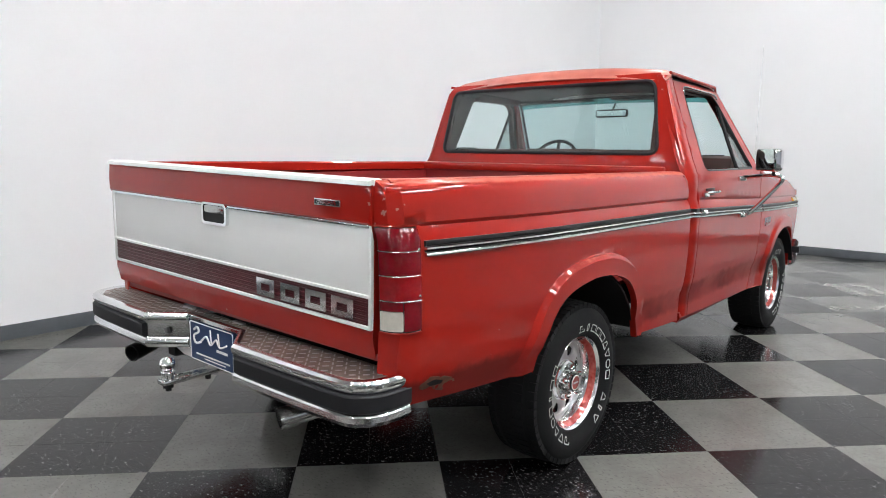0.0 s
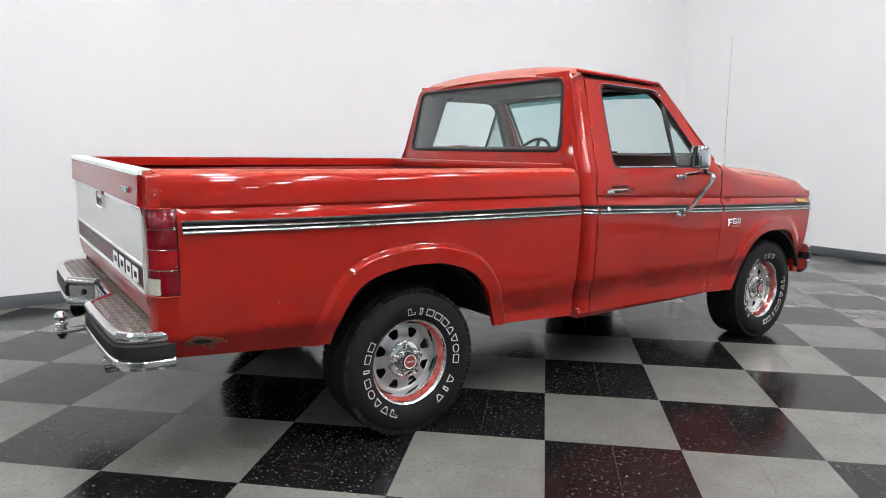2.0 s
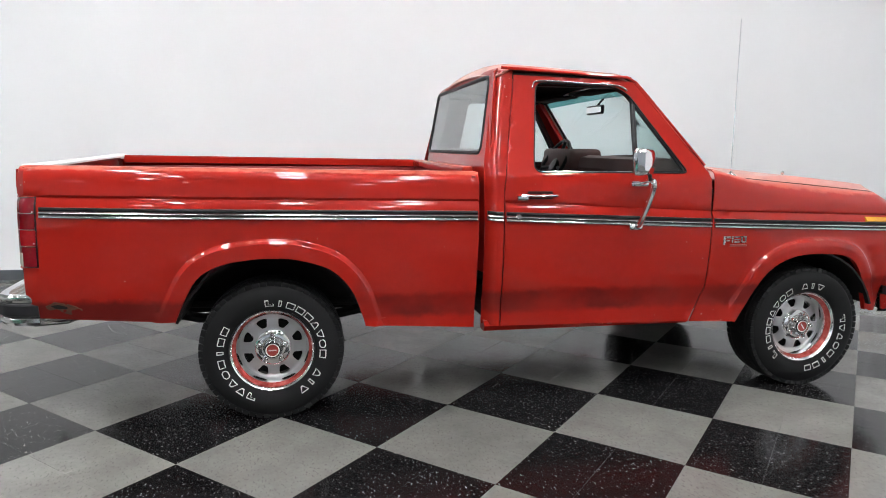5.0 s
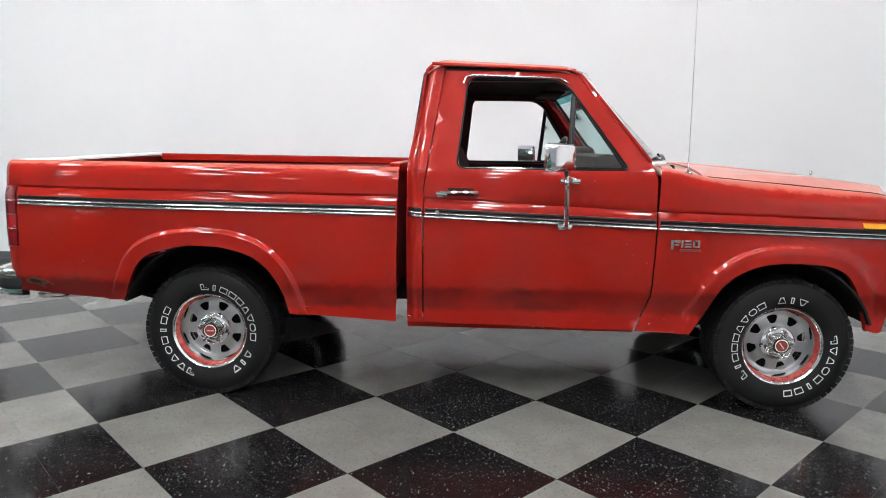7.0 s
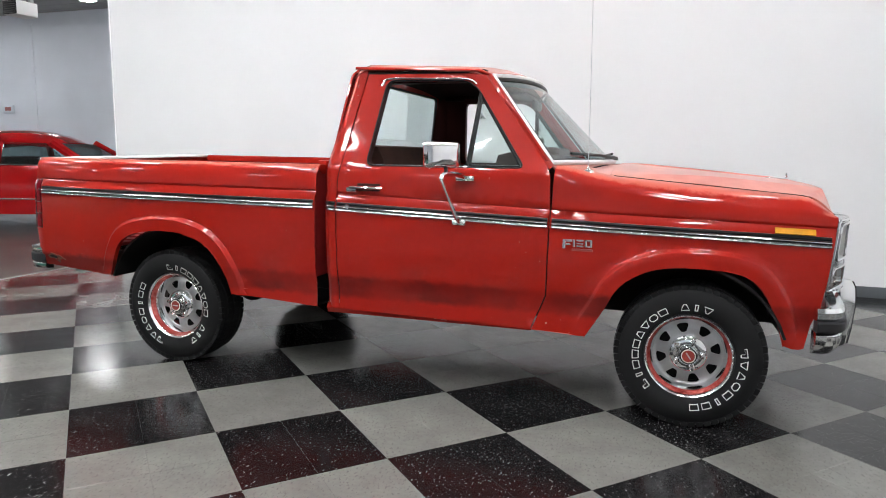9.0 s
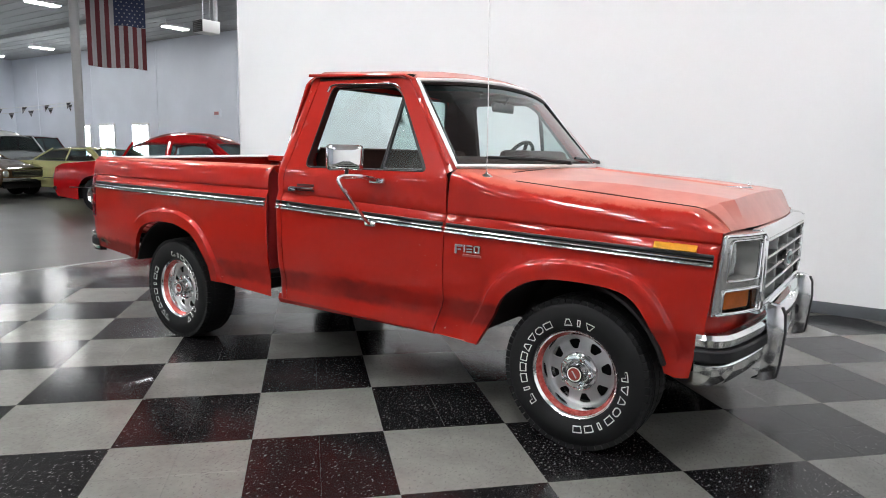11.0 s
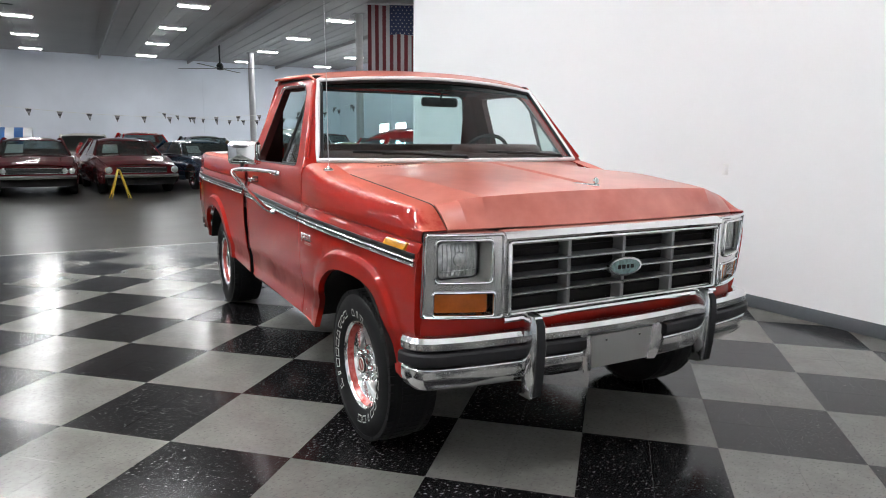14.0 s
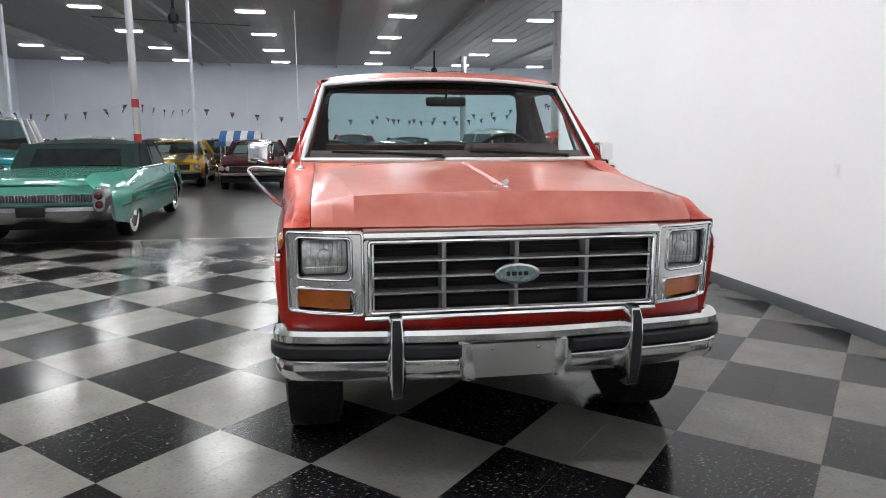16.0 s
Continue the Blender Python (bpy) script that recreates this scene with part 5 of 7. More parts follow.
    for z in (0.905, 0.842, 0.779):
        rings = [[(gx(y) + 0.004, y, z - 0.0065), (gx(y) + 0.010, y, z - 0.0045), (gx(y) + 0.010, y, z + 0.0045), (gx(y) + 0.004, y, z + 0.0065), (gx(y) - 0.046, y, z + 0.010), (gx(y) - 0.046, y, z - 0.010)] for y in [-0.563 + 0.14075 * i for i in range(9)]]
        part("grille_bar", loft(rings), M_ARGENT, gr)
        lip = [[(gx(y) + 0.009, y, z - 0.005), (gx(y) + 0.013, y, z - 0.003), (gx(y) + 0.013, y, z + 0.003), (gx(y) + 0.009, y, z + 0.005)] for y in [-0.563 + 0.14075 * i for i in range(9)]]
        part("bar_face", loft(lip), M_BEZEL, gr, "bright front edge")
    for y in (-0.292, 0.0, 0.292):
        part("grille_post", loft([[(gx(y) - 0.046, y - 0.015, z), (gx(y) + 0.002, y - 0.010, z), (gx(y) + 0.007, y - 0.007, z), (gx(y) + 0.007, y + 0.007, z), (gx(y) + 0.002, y + 0.010, z), (gx(y) - 0.046, y + 0.015, z)] for z in (0.712, 0.972)]), M_ARGENT, gr)
    for z in (0.745, 0.811, 0.874, 0.940):
        part("grille_slat", box((3.588, -0.560, z - 0.004), (3.602, 0.560, z + 0.004)), M_UNDER, gr)
    edge = cut_up(rounded([(-0.578, 0.701), (0.578, 0.701), (0.578, 0.979), (-0.578, 0.979)], 0.01), 0.06, True)
    part("grille_moulding", ring_tube([(gx(u) + 0.004, u, v) for u, v in edge], 0.0085), M_CHROME, gr)
    rings = [[(gx(y) - 0.05, y, 0.990), (gx(y) + 0.010, y, 0.990), (gx(y) + 0.014, y, 0.998), (gx(y) + 0.006, y, 1.014), (gx(y) - 0.012, y, 1.024), (gx(y) - 0.05, y, 1.026)] for y in [-0.600 + 0.10 * i for i in range(13)]]
    part("top_moulding", loft(rings), M_CHROME, gr, "wide chrome moulding above the grille")
    rings = [[(gx(y) - 0.04, y, 0.670), (gx(y) + 0.004, y, 0.670), (gx(y) + 0.010, y, 0.678), (gx(y) + 0.006, y, 0.688), (gx(y) - 0.04, y, 0.688)] for y in [-0.600 + 0.10 * i for i in range(13)]]
    part("bottom_moulding", loft(rings), M_CHROME, gr)
    oval = lambda a, b, z0=0.845: [(a * math.cos(2 * math.pi * k / 32), z0 + b * math.sin(2 * math.pi * k / 32)) for k in range(32)]
    part("emblem", panel(oval(0.092, 0.040), lambda u, v: Vector((3.668, u, v)), (), (), 0.03, 0.02, (1, 0, 0)), M_CHROME, gr, "chromed oval emblem")
    part("emblem_field", panel(oval(0.080, 0.031), lambda u, v: Vector((3.6705, u, v)), (), (), 0.03, 0.003, (1, 0, 0)), material("emblem_teal", (0.17, 0.25, 0.25), rough=0.4, var=0.4, scale=60), gr, "worn grey-teal oval field")
    for y, w in ((-0.038, 0.016), (-0.014, 0.020), (0.010, 0.014), (0.034, 0.018)):
        part("emblem_mark", box((3.670, y - w / 2, 0.8365), (3.6725, y + w / 2, 0.8535), 0.002, 1), M_TRIM, gr)
    for sg in (-1, 1):
        def bez(u, v):
            return Vector((3.642 - 0.097 * (max(0.0, u - 0.600) / 0.297) ** 1.7 - 0.085 * (1.02 - v) * max(0.0, u - 0.600) / 0.297, sg * u, v))
        lampbox = rounded([(0.648, 0.832), (0.855, 0.832), (0.855, 0.996), (0.648, 0.996)], 0.02)
        turn = rounded([(0.640, 0.702), (0.858, 0.702), (0.858, 0.795), (0.640, 0.795)], 0.012)
        bz = put("headlamp_bezel", panel(rounded([(0.600, 0.688), (0.897, 0.692), (0.897, 1.022), (0.600, 1.022)], 0.015), bez, [lampbox, turn], (), 0.03, 0.098, (1, 0, 0)), M_BEZEL, "silver headlamp surround")
        for hole in (lampbox, turn, rounded([(0.606, 0.695), (0.889, 0.699), (0.889, 1.015), (0.606, 1.015)], 0.012)):
            part("bezel_moulding", ring_tube([bez(u, v) + Vector((0.003, 0, 0)) for u, v in cut_up(hole, 0.03, True)], 0.006), M_CHROME, bz)
        part("lamp_bucket", box((3.500, min(sg * 0.64, sg * 0.855), 0.82), (3.508, max(sg * 0.64, sg * 0.855), 1.0)), M_BEZEL, bz)
        part("bucket_wall", panel(lampbox, lambda u, v: Vector((3.524, sg * u, v)), [rounded([(0.665, 0.845), (0.836, 0.845), (0.836, 0.980), (0.665, 0.980)], 0.015)], (), 0.03, 0.002, (1, 0, 0)), M_BEZEL, bz)
        liner = [bez(u, v) for u, v in cut_up(rounded([(0.651, 0.835), (0.852, 0.835), (0.852, 0.993), (0.651, 0.993)], 0.018), 0.03, True)]
        bm = loft([[Vector((p.x * (1 - f) + 3.526 * f - 0.004, p.y, p.z)) for p in liner] for f in (0.0, 0.5, 1.0)], True, False)
        part("bucket_liner", thicken(bm, 0.002), M_SILVER, bz, "silver painted lamp recess")
        hl_out = rounded([(0.664, 0.845), (0.835, 0.845), (0.835, 0.981), (0.664, 0.981)], 0.024)
        part("headlamp_ring", panel(rounded([(0.658, 0.839), (0.841, 0.839), (0.841, 0.987), (0.658, 0.987)], 0.024), lambda u, v: Vector((3.546, sg * u, v)), [hl_out], (), 0.03, 0.03, (1, 0, 0)), M_DARKGR, bz)

        def dome(u, v):
            return Vector((3.543 + 0.016 * (1 - ((u - 0.7495) / 0.088) ** 2) * (1 - ((v - 0.913) / 0.070) ** 2), sg * u, v))
        part("headlamp_lens", panel(hl_out, dome, (), (), 0.02, 0.004, (1, 0, 0)), M_HEAD, bz, "fluted sealed-beam headlamp")
        for k in range(9):
            u = 0.682 + 0.0169 * k
            part("lens_flute", tube([dome(u, 0.853 + (0.974 - 0.853) * q / 6) + Vector((0.0030, 0, 0)) for q in range(7)], 0.0030, 6, flat=0.5), M_HEAD, bz)
        part("lens_step", tube([dome(0.672 + 0.155 * q / 8, 0.872) + Vector((0.004, 0, 0)) for q in range(9)], 0.003, 6), M_HEAD, bz)
        part("lamp_bulb", lathe([(0.0, 3.5695), (0.018, 3.568), (0.026, 3.563), (0.029, 3.555)], 20, axis="x", at=(0, sg * 0.7495, 0.916)), M_HEAD, bz)
        part("turn_signal", panel(rounded([(0.655, 0.712), (0.852, 0.712), (0.852, 0.786), (0.655, 0.786)], 0.01), lambda u, v: bez(u, v) - Vector((0.024, 0, 0)), (), (), 0.03, 0.006, (1, 0, 0)), M_AMBER, bz, "amber turn signal lens")
        part("turn_back", box((3.490, min(sg * 0.64, sg * 0.86), 0.70), (3.500, max(sg * 0.64, sg * 0.86), 0.797)), M_BEZEL, bz)

    # --- front bumper ---
    bp = put("front_bumper", bmesh.new(), M_CHROME, "chrome front bumper with black strip and guards")
    line = [(3.482, -0.946), (3.530, -0.938), (3.570, -0.908), (3.598, -0.84), (3.632, -0.66), (3.664, -0.38), (3.680, -0.18), (3.685, 0.0)]
    line = smooth_line(line, 4)
    line = line + [(x, -y) for x, y in line[-2::-1]]

    def bump(prof, y0=-2.0, y1=2.0):
        rings = []
        for i, (x, y) in enumerate(line):
            if not y0 < y < y1:
                continue
            a, b = line[max(0, i - 1)], line[min(len(line) - 1, i + 1)]
            n = Vector((b[1] - a[1], a[0] - b[0], 0)).normalized()
            if n.x < 0 and abs(y) < 0.9:
                n = -n
            rings.append([Vector((x, y, 0)) + n * o + Vector((0, 0, z)) for o, z in prof])
        return loft(rings)
    pc = lambda name, bm, mat, label="": part(name, bm, mat, bp, label)
    pc("upper_face", bump([(-0.06, 0.618), (-0.02, 0.636), (0.005, 0.630), (0.016, 0.612), (0.014, 0.585), (0.004, 0.574), (-0.06, 0.574)]), M_BUMPER, "chrome upper roll")
    for y0, y1 in ((-2.0, -0.225), (0.185, 2.0)):
        pc("lower_face", bump([(-0.05, 0.522), (0.004, 0.522), (0.014, 0.508), (0.014, 0.478), (0.004, 0.446), (-0.020, 0.420), (-0.05, 0.414)], y0, y1), M_BUMPER, "chrome lower roll")
        pc("rub_strip", bump([(-0.03, 0.573), (0.022, 0.573), (0.028, 0.565), (0.028, 0.531), (0.022, 0.523), (-0.03, 0.523)], y0, y1), M_BLACK, "black rub strip")
    for sg in (-1, 1):
        rings = []
        for z, o, w in ((0.355, -0.01, 0.016), (0.372, 0.018, 0.024), (0.45, 0.030, 0.034), (0.58, 0.040, 0.035), (0.66, 0.034, 0.030), (0.695, 0.016, 0.024), (0.704, -0.02, 0.018)):
            x = 3.690 + o
            y = sg * 0.485
            rings.append([(x - 0.06, y - w, z), (x - 0.01, y - w, z), (x + 0.006, y - w * 0.7, z), (x + 0.006, y + w * 0.7, z), (x - 0.01, y + w, z), (x - 0.06, y + w, z)])
        pc("guard", loft(rings), M_BUMPER, "chrome bumper guard with a black face")
        rings = [[(3.690 + o + 0.004, sg * 0.485 - w * 0.62, z), (3.690 + o + 0.013, sg * 0.485 - w * 0.5, z), (3.690 + o + 0.013, sg * 0.485 + w * 0.5, z), (3.690 + o + 0.004, sg * 0.485 + w * 0.62, z)] for z, o, w in ((0.378, 0.020, 0.030), (0.45, 0.030, 0.034), (0.58, 0.040, 0.035), (0.66, 0.034, 0.030), (0.688, 0.022, 0.024))]
        pc("guard_pad", loft(rings), M_BLACK, "black guard pad")
        put("bumper_bracket", box((3.40, sg * 0.42 - 0.03, 0.48), (3.64, sg * 0.42 + 0.03, 0.60)), M_UNDER)
    # recess for the number plate: a flat bare plate between sloping chrome cheeks
    pl_x = lambda v: 3.676 - 0.10 * max(0.0, 0.50 - v)
    pc("plate_bracket", panel(rounded([(-0.186, 0.566), (0.166, 0.566), (0.152, 0.424), (-0.172, 0.424)], 0.008), lambda u, v: Vector((pl_x(v), u, v)), (), (), 0.08, 0.012, (1, 0, 0)), M_STEEL, "bare metal number-plate bracket")
    for y in (-0.10, 0.09):
        pc("bracket_rivet", lathe([(0.0, 3.6825), (0.006, 3.681), (0.008, 3.675)], 10, axis="x", at=(0, y, 0.543)), M_CHROME)
    for ya, yb, yc in ((-0.238, -0.188, -0.172), (0.208, 0.168, 0.152)):
        rows = []
        for z, yi, yo in ((0.574, yb, ya), (0.50, (yb + yc) / 2, ya), (0.446, yc, ya * 0.97), (0.418, yc, ya * 0.93)):
            xo = 3.694 - 0.25 * max(0.0, 0.47 - z)
            rows.append([(pl_x(z) - 0.004, yi, z), (pl_x(z) + 0.004, yi, z), (xo, (yi * 0.25 + yo * 0.75), z), (xo, yo, z), (xo - 0.03, yo, z), (pl_x(z) - 0.03, yi, z)])
        pc("recess_cheek", loft(rows), M_BUMPER, "chrome cheek of the plate recess")

    # --- rear bumper ---
    rb = put("rear_bumper", bmesh.new(), M_CHROME, "chrome rear step bumper with diamond tread and black strip")
    rc = lambda name, bm, mat, label="": part(name, bm, mat, rb, label)
    half = [(-1.045, 0.922), (-1.10, 0.921), (-1.158, 0.910), (-1.203, 0.880), (-1.232, 0.82), (-1.242, 0.60)]
    # the plate recess lies a little off the middle
    outer, inner = {m: 0.31 + 0.024 * m for m in (-1, 1)}, {m: 0.18 + 0.024 * m for m in (-1, 1)}

    def rbump(pts, prof, mir):
        rings = []
        for i, (x, y) in enumerate(pts):
            a, b = pts[max(0, i - 1)], pts[min(len(pts) - 1, i + 1)]
            n = Vector((-(b[1] - a[1]), (b[0] - a[0]), 0)).normalized()
            if n.x > 0.05 or n.y < -0.9:
                n = -n
            n = Vector((-abs(n.x), abs(n.y) * (1 if y > 0.7 else 0), 0)).normalized()
            rings.append([Vector((p.x, p.y * mir, p.z)) for p in (Vector((x, y, 0)) + n * o + Vector((0, 0, z)) for o, z in prof)])
        return loft(rings)
    upper = [(-0.034, 0.682), (-0.014, 0.693), (0.000, 0.691), (0.008, 0.682), (0.010, 0.670), (0.006, 0.656), (0.0, 0.646), (-0.05, 0.646)]
    lower = [(-0.05, 0.580), (0.0, 0.580), (0.008, 0.570), (0.010, 0.552), (0.0, 0.535), (-0.05, 0.530)]
    strip = [(-0.04, 0.645), (0.006, 0.645), (0.012, 0.638), (0.012, 0.588), (0.006, 0.581), (-0.04, 0.581)]
    for mir in (-1, 1):
        ro, ri = outer[mir], inner[mir]
        line = smooth_line(half + [(-1.245, ro)], 9)
        rc("upper_roll", rbump(line + [(-1.135, ri)], upper, mir), M_BUMPER)
        rc("lower_roll", rbump(line + [(-1.135, ri)], lower, mir), M_BUMPER)
        rc("rub_strip", rbump([p for p in line if p[1] > ro + 0.02] + [(-1.2445, ro + 0.015)], strip, mir), M_BLACK, "black rub strip")
        rc("recess_face", loft([[(-1.240, mir * ro, 0.646), (-1.240, mir * ro, 0.580), (-1.132, mir * ri, 0.580), (-1.132, mir * ri, 0.646)], [(-1.20, mir * ro, 0.646), (-1.20, mir * ro, 0.580), (-1.11, mir * ri, 0.580), (-1.11, mir * ri, 0.646)]]), M_WORN, "worn chrome recess")
        rc("plate_lamp", lathe([(0.0, -0.012), (0.014, -0.010), (0.018, 0.0)], 14, axis="x", at=(-1.188, mir * (ro + ri) / 2, 0.613)), M_DARKGR)
    rc("recess_back", box((-1.135, -0.16, 0.53), (-1.113, 0.208, 0.69), 0.004), M_WORN)
    tread = [(-1.06, -0.905), (-1.06, 0.905), (-1.10, 0.905), (-1.162, 0.885), (-1.212, 0.80), (-1.225, outer[1]), (-1.122, inner[1]), (-1.122, -inner[-1]), (-1.225, -outer[-1]), (-1.212, -0.80), (-1.162, -0.885), (-1.10, -0.905)]
    rc("step_plate", panel(tread, lambda u, v: Vector((u, v, 0.686)), (), (), 0.08, 0.01, (0, 0, 1)), M_TREAD, "brownish steel step plate")
    bm = bmesh.new()
    for i in range(60):
        for j in range(5):
            y, x = -0.90 + 0.0305 * i, -1.205 + 0.030 * j
            if not within(tread, x - 0.008, y) or not within(tread, x, y + 0.02) or not within(tread, x, y - 0.02):
                continue
            m = Matrix.Translation((x, y, 0.686)) @ Matrix.Rotation(radians(45 if (i + j) % 2 else -45), 4, "Z")
            add_box(bm, (-0.010, -0.0022, 0.0), (0.010, 0.0022, 0.0022), m=m)
    rc("tread_pattern", bm, M_ALU, "raised diamond tread bars")
    for y in (0.30, -0.06):
        rc("step_tab", box((-1.085, y - 0.035, 0.687), (-1.065, y + 0.035, 0.694), 0.002), M_ALU)
    rb.matrix_basis = Matrix.Translation((0.008, 0.037, 0.034)) @ Matrix.Rotation(0.014, 4, "Z") @ Matrix.Rotation(0.010, 4, "X") @ Matrix.Diagonal((1, 1, 0.91, 1))
    bar = panel([(-0.42, 0.532), (0.42, 0.532), (0.28, 0.484), (-0.28, 0.484)], lambda u, v: Vector((-1.120, u, v)), (), (), 0.08, 0.012, (-1, 0, 0))
    rc("drop_plate", bar, M_WHITE, "pale painted centre plate")
    # number plate: dealer card in blue with plain marks
    np_ = thing("number_plate", "dark blue dealer plate with white script marks on the bumper", "number plate")
    part("plate", panel(rounded([(-0.205, 0.530), (0.105, 0.530), (0.105, 0.686), (-0.205, 0.686)], 0.010), lambda u, v: Vector((-1.2005, u, v)), (), (), 0.08, 0.003, (-1, 0, 0)), M_BLUE, np_)
    part("plate_rim", ring_tube([(-1.2005, u, v) for u, v in cut_up(rounded([(-0.203, 0.532), (0.103, 0.532), (0.103, 0.684), (-0.203, 0.684)], 0.010), 0.04, True)], 0.002, 6), M_WHITE, np_, "white border")
    for pts, r in (([(-1.2025, 0.070, 0.655), (-1.2025, 0.045, 0.668), (-1.2025, 0.035, 0.650), (-1.2025, 0.072, 0.630), (-1.2025, 0.060, 0.602), (-1.2025, 0.020, 0.612)], 0.0045),
                   ([(-1.2025, 0.020, 0.615), (-1.2025, -0.02, 0.640), (-1.2025, -0.05, 0.612), (-1.2025, -0.09, 0.640), (-1.2025, -0.115, 0.615), (-1.2025, -0.165, 0.632)], 0.0038),
                   ([(-1.2025, -0.05, 0.672), (-1.2025, -0.055, 0.620)], 0.003), ([(-1.2025, -0.105, 0.668), (-1.2025, -0.112, 0.620)], 0.003)):
        part("script_mark", tube([Vector(p) for p in smooth_line(pts, 5)], r, 6), M_WHITE, np_)
    part("line_mark", box((-1.2025, -0.165, 0.592), (-1.201, -0.09, 0.602)), M_WHITE, np_)
    part("line_mark", box((-1.2025, -0.18, 0.556), (-1.201, 0.06, 0.562)), M_WHITE, np_)
    part("line_mark", box((-1.2025, -0.15, 0.545), (-1.201, 0.0, 0.549)), M_WHITE, np_)
    np_.matrix_basis = Matrix.Translation((0.062, 0.088, -0.041))
    # tow ball
    tb = put("tow_hitch", box((-1.39, -0.028, 0.452), (-1.10, 0.028, 0.472), 0.006), M_WORN, "steel ball mount with chromed tow ball")
    part("tow_ball", lathe([(0.0, 0.556), (0.014, 0.553), (0.024, 0.543), (0.028, 0.530), (0.024, 0.516), (0.016, 0.506), (0.016, 0.500), (0.026, 0.498), (0.026, 0.486), (0.020, 0.484), (0.020, 0.472)], 24, axis="z", at=(-1.36, 0.0, 0)), M_CHROME, tb, "chromed tow ball")
    part("ball_nut", lathe([(0.0, 0.425), (0.012, 0.425), (0.012, 0.438), (0.021, 0.438), (0.021, 0.452)], 6, axis="z", at=(-1.36, 0.0, 0)), M_UNDER, tb)
    part("hitch_bolt", lathe([(0.0, 0.430), (0.012, 0.430), (0.012, 0.452)], 6, axis="z", at=(-1.20, 0.0, 0)), M_UNDER, tb)
    tb.matrix_basis = Matrix.Translation((0.055, 0.06, 0.005))

    # --- underbody ---
    for sg in (-1, 1):
        put("frame_rail", box((-1.10, sg * 0.43 - 0.03, 0.44), (3.45, sg * 0.43 + 0.03, 0.58)), M_UNDER)
        ty = -0.50 if sg < 0 else 0.66
        put("exhaust_pipe", tube([(0.9, sg * 0.35, 0.42), (0.3, sg * 0.52, 0.50), (-0.4, sg * 0.57, 0.52), (-0.9, ty, 0.47), (-1.02, ty, 0.455)], 0.028, 10), M_UNDER)
        prof = [(0.030, 0.0), (0.035, 0.03), (0.038, 0.205), (0.034, 0.205), (0.030, 0.04)]
        tip = lathe(prof, 20, axis="x")
        tip.transform(pose(-1.01, ty - 0.05 * (sg < 0), 0.462, 0, 7, 180 + sg * 20))
        put("exhaust_tip", tip, M_WORN if sg < 0 else M_TRIM, "polished exhaust tip" if sg < 0 else "black exhaust tip")
        for x0, xc in ((-0.55, 0.0), (2.30, 2.965)):
            rings = []
            for i in range(17):
                a = math.pi * (0.10 + 0.80 * i / 16)
                r = 0.455 if xc < 1 else 0.45
                cx, cz = (0.01, 0.365) if xc < 1 else (2.93, 0.335)
                rings.append([(cx + r * math.cos(a), sg * 0.955, cz + r * math.sin(a)), (cx + r * math.cos(a), sg * 0.52, cz + r * math.sin(a)), (cx + (r + 0.012) * math.cos(a), sg * 0.52, cz + (r + 0.012) * math.sin(a)), (cx + (r + 0.012) * math.cos(a), sg * 0.955, cz + (r + 0.012) * math.sin(a))])
            put("wheel_liner", loft(rings), M_UNDER, "black wheel-well liner")
            disc = [(cx + 0.456 * math.cos(2 * math.pi * k / 32), cz + 0.456 * math.sin(2 * math.pi * k / 32)) for k in range(32)]
            disc = [(u, max(v, 0.52)) for u, v in disc if v > 0.40]
            put("well_back", panel(disc, lambda u, v: Vector((u, sg * 0.525, v)), (), (), 0.2, 0.01, (0, sg, 0)), M_UNDER)
        put("leaf_spring", tube([(-0.75, sg * 0.50, 0.50), (-0.4, sg * 0.50, 0.42), (0.0, sg * 0.50, 0.39), (0.35, sg * 0.50, 0.42), (0.65, sg * 0.50, 0.48)], 0.03, 6), M_UNDER)
    put("rear_axle", tube([(0, -0.74, 0.345), (0, -0.15, 0.345), (0, -0.12, 0.345), (0, 0.12, 0.345), (0, 0.15, 0.345), (0, 0.74, 0.345)], [0.04, 0.045, 0.13, 0.13, 0.045, 0.04], 16), M_UNDER)
    put("front_axle", tube([(2.965, -0.74, 0.345), (2.965, 0.05, 0.345), (2.965, 0.1, 0.345), (2.965, 0.30, 0.345), (2.965, 0.35, 0.345), (2.965, 0.74, 0.345)], [0.04, 0.045, 0.12, 0.12, 0.045, 0.04], 16), M_UNDER)
    put("gearbox", box((1.2, -0.2, 0.42), (2.9, 0.2, 0.72), 0.06), M_UNDER)
    put("drive_shaft", tube([(0.1, 0, 0.36), (1.3, 0.02, 0.46)], 0.035, 10), M_UNDER)
    put("cab_floor", box((1.06, -0.88, 0.47), (2.45, 0.88, 0.55)), M_UNDER)
    put("engine_bay_floor", box((2.45, -0.50, 0.55), (3.45, 0.50, 0.95)), M_UNDER)
    put("spare_carrier", lathe([(0.0, -0.06), (0.30, -0.06), (0.34, -0.03), (0.34, 0.08), (0.0, 0.08)], 32, axis="z", at=(-0.72, 0.0, 0.58)), M_UNDER)

    # --- cab interior ---
    seat = thing("bench_seat", "brown cloth bench seat inside the truck cab", "seat")
    rings = [[(1.25, y, 0.62), (1.78, y, 0.62), (1.84, y, 0.72), (1.82, y, 0.82), (1.40, y, 0.80), (1.25, y, 0.76)] for y in (-0.72, -0.70, -0.01, 0.01, 0.70, 0.72)]
    part("seat_cushion", loft(rings), M_SEAT, seat)
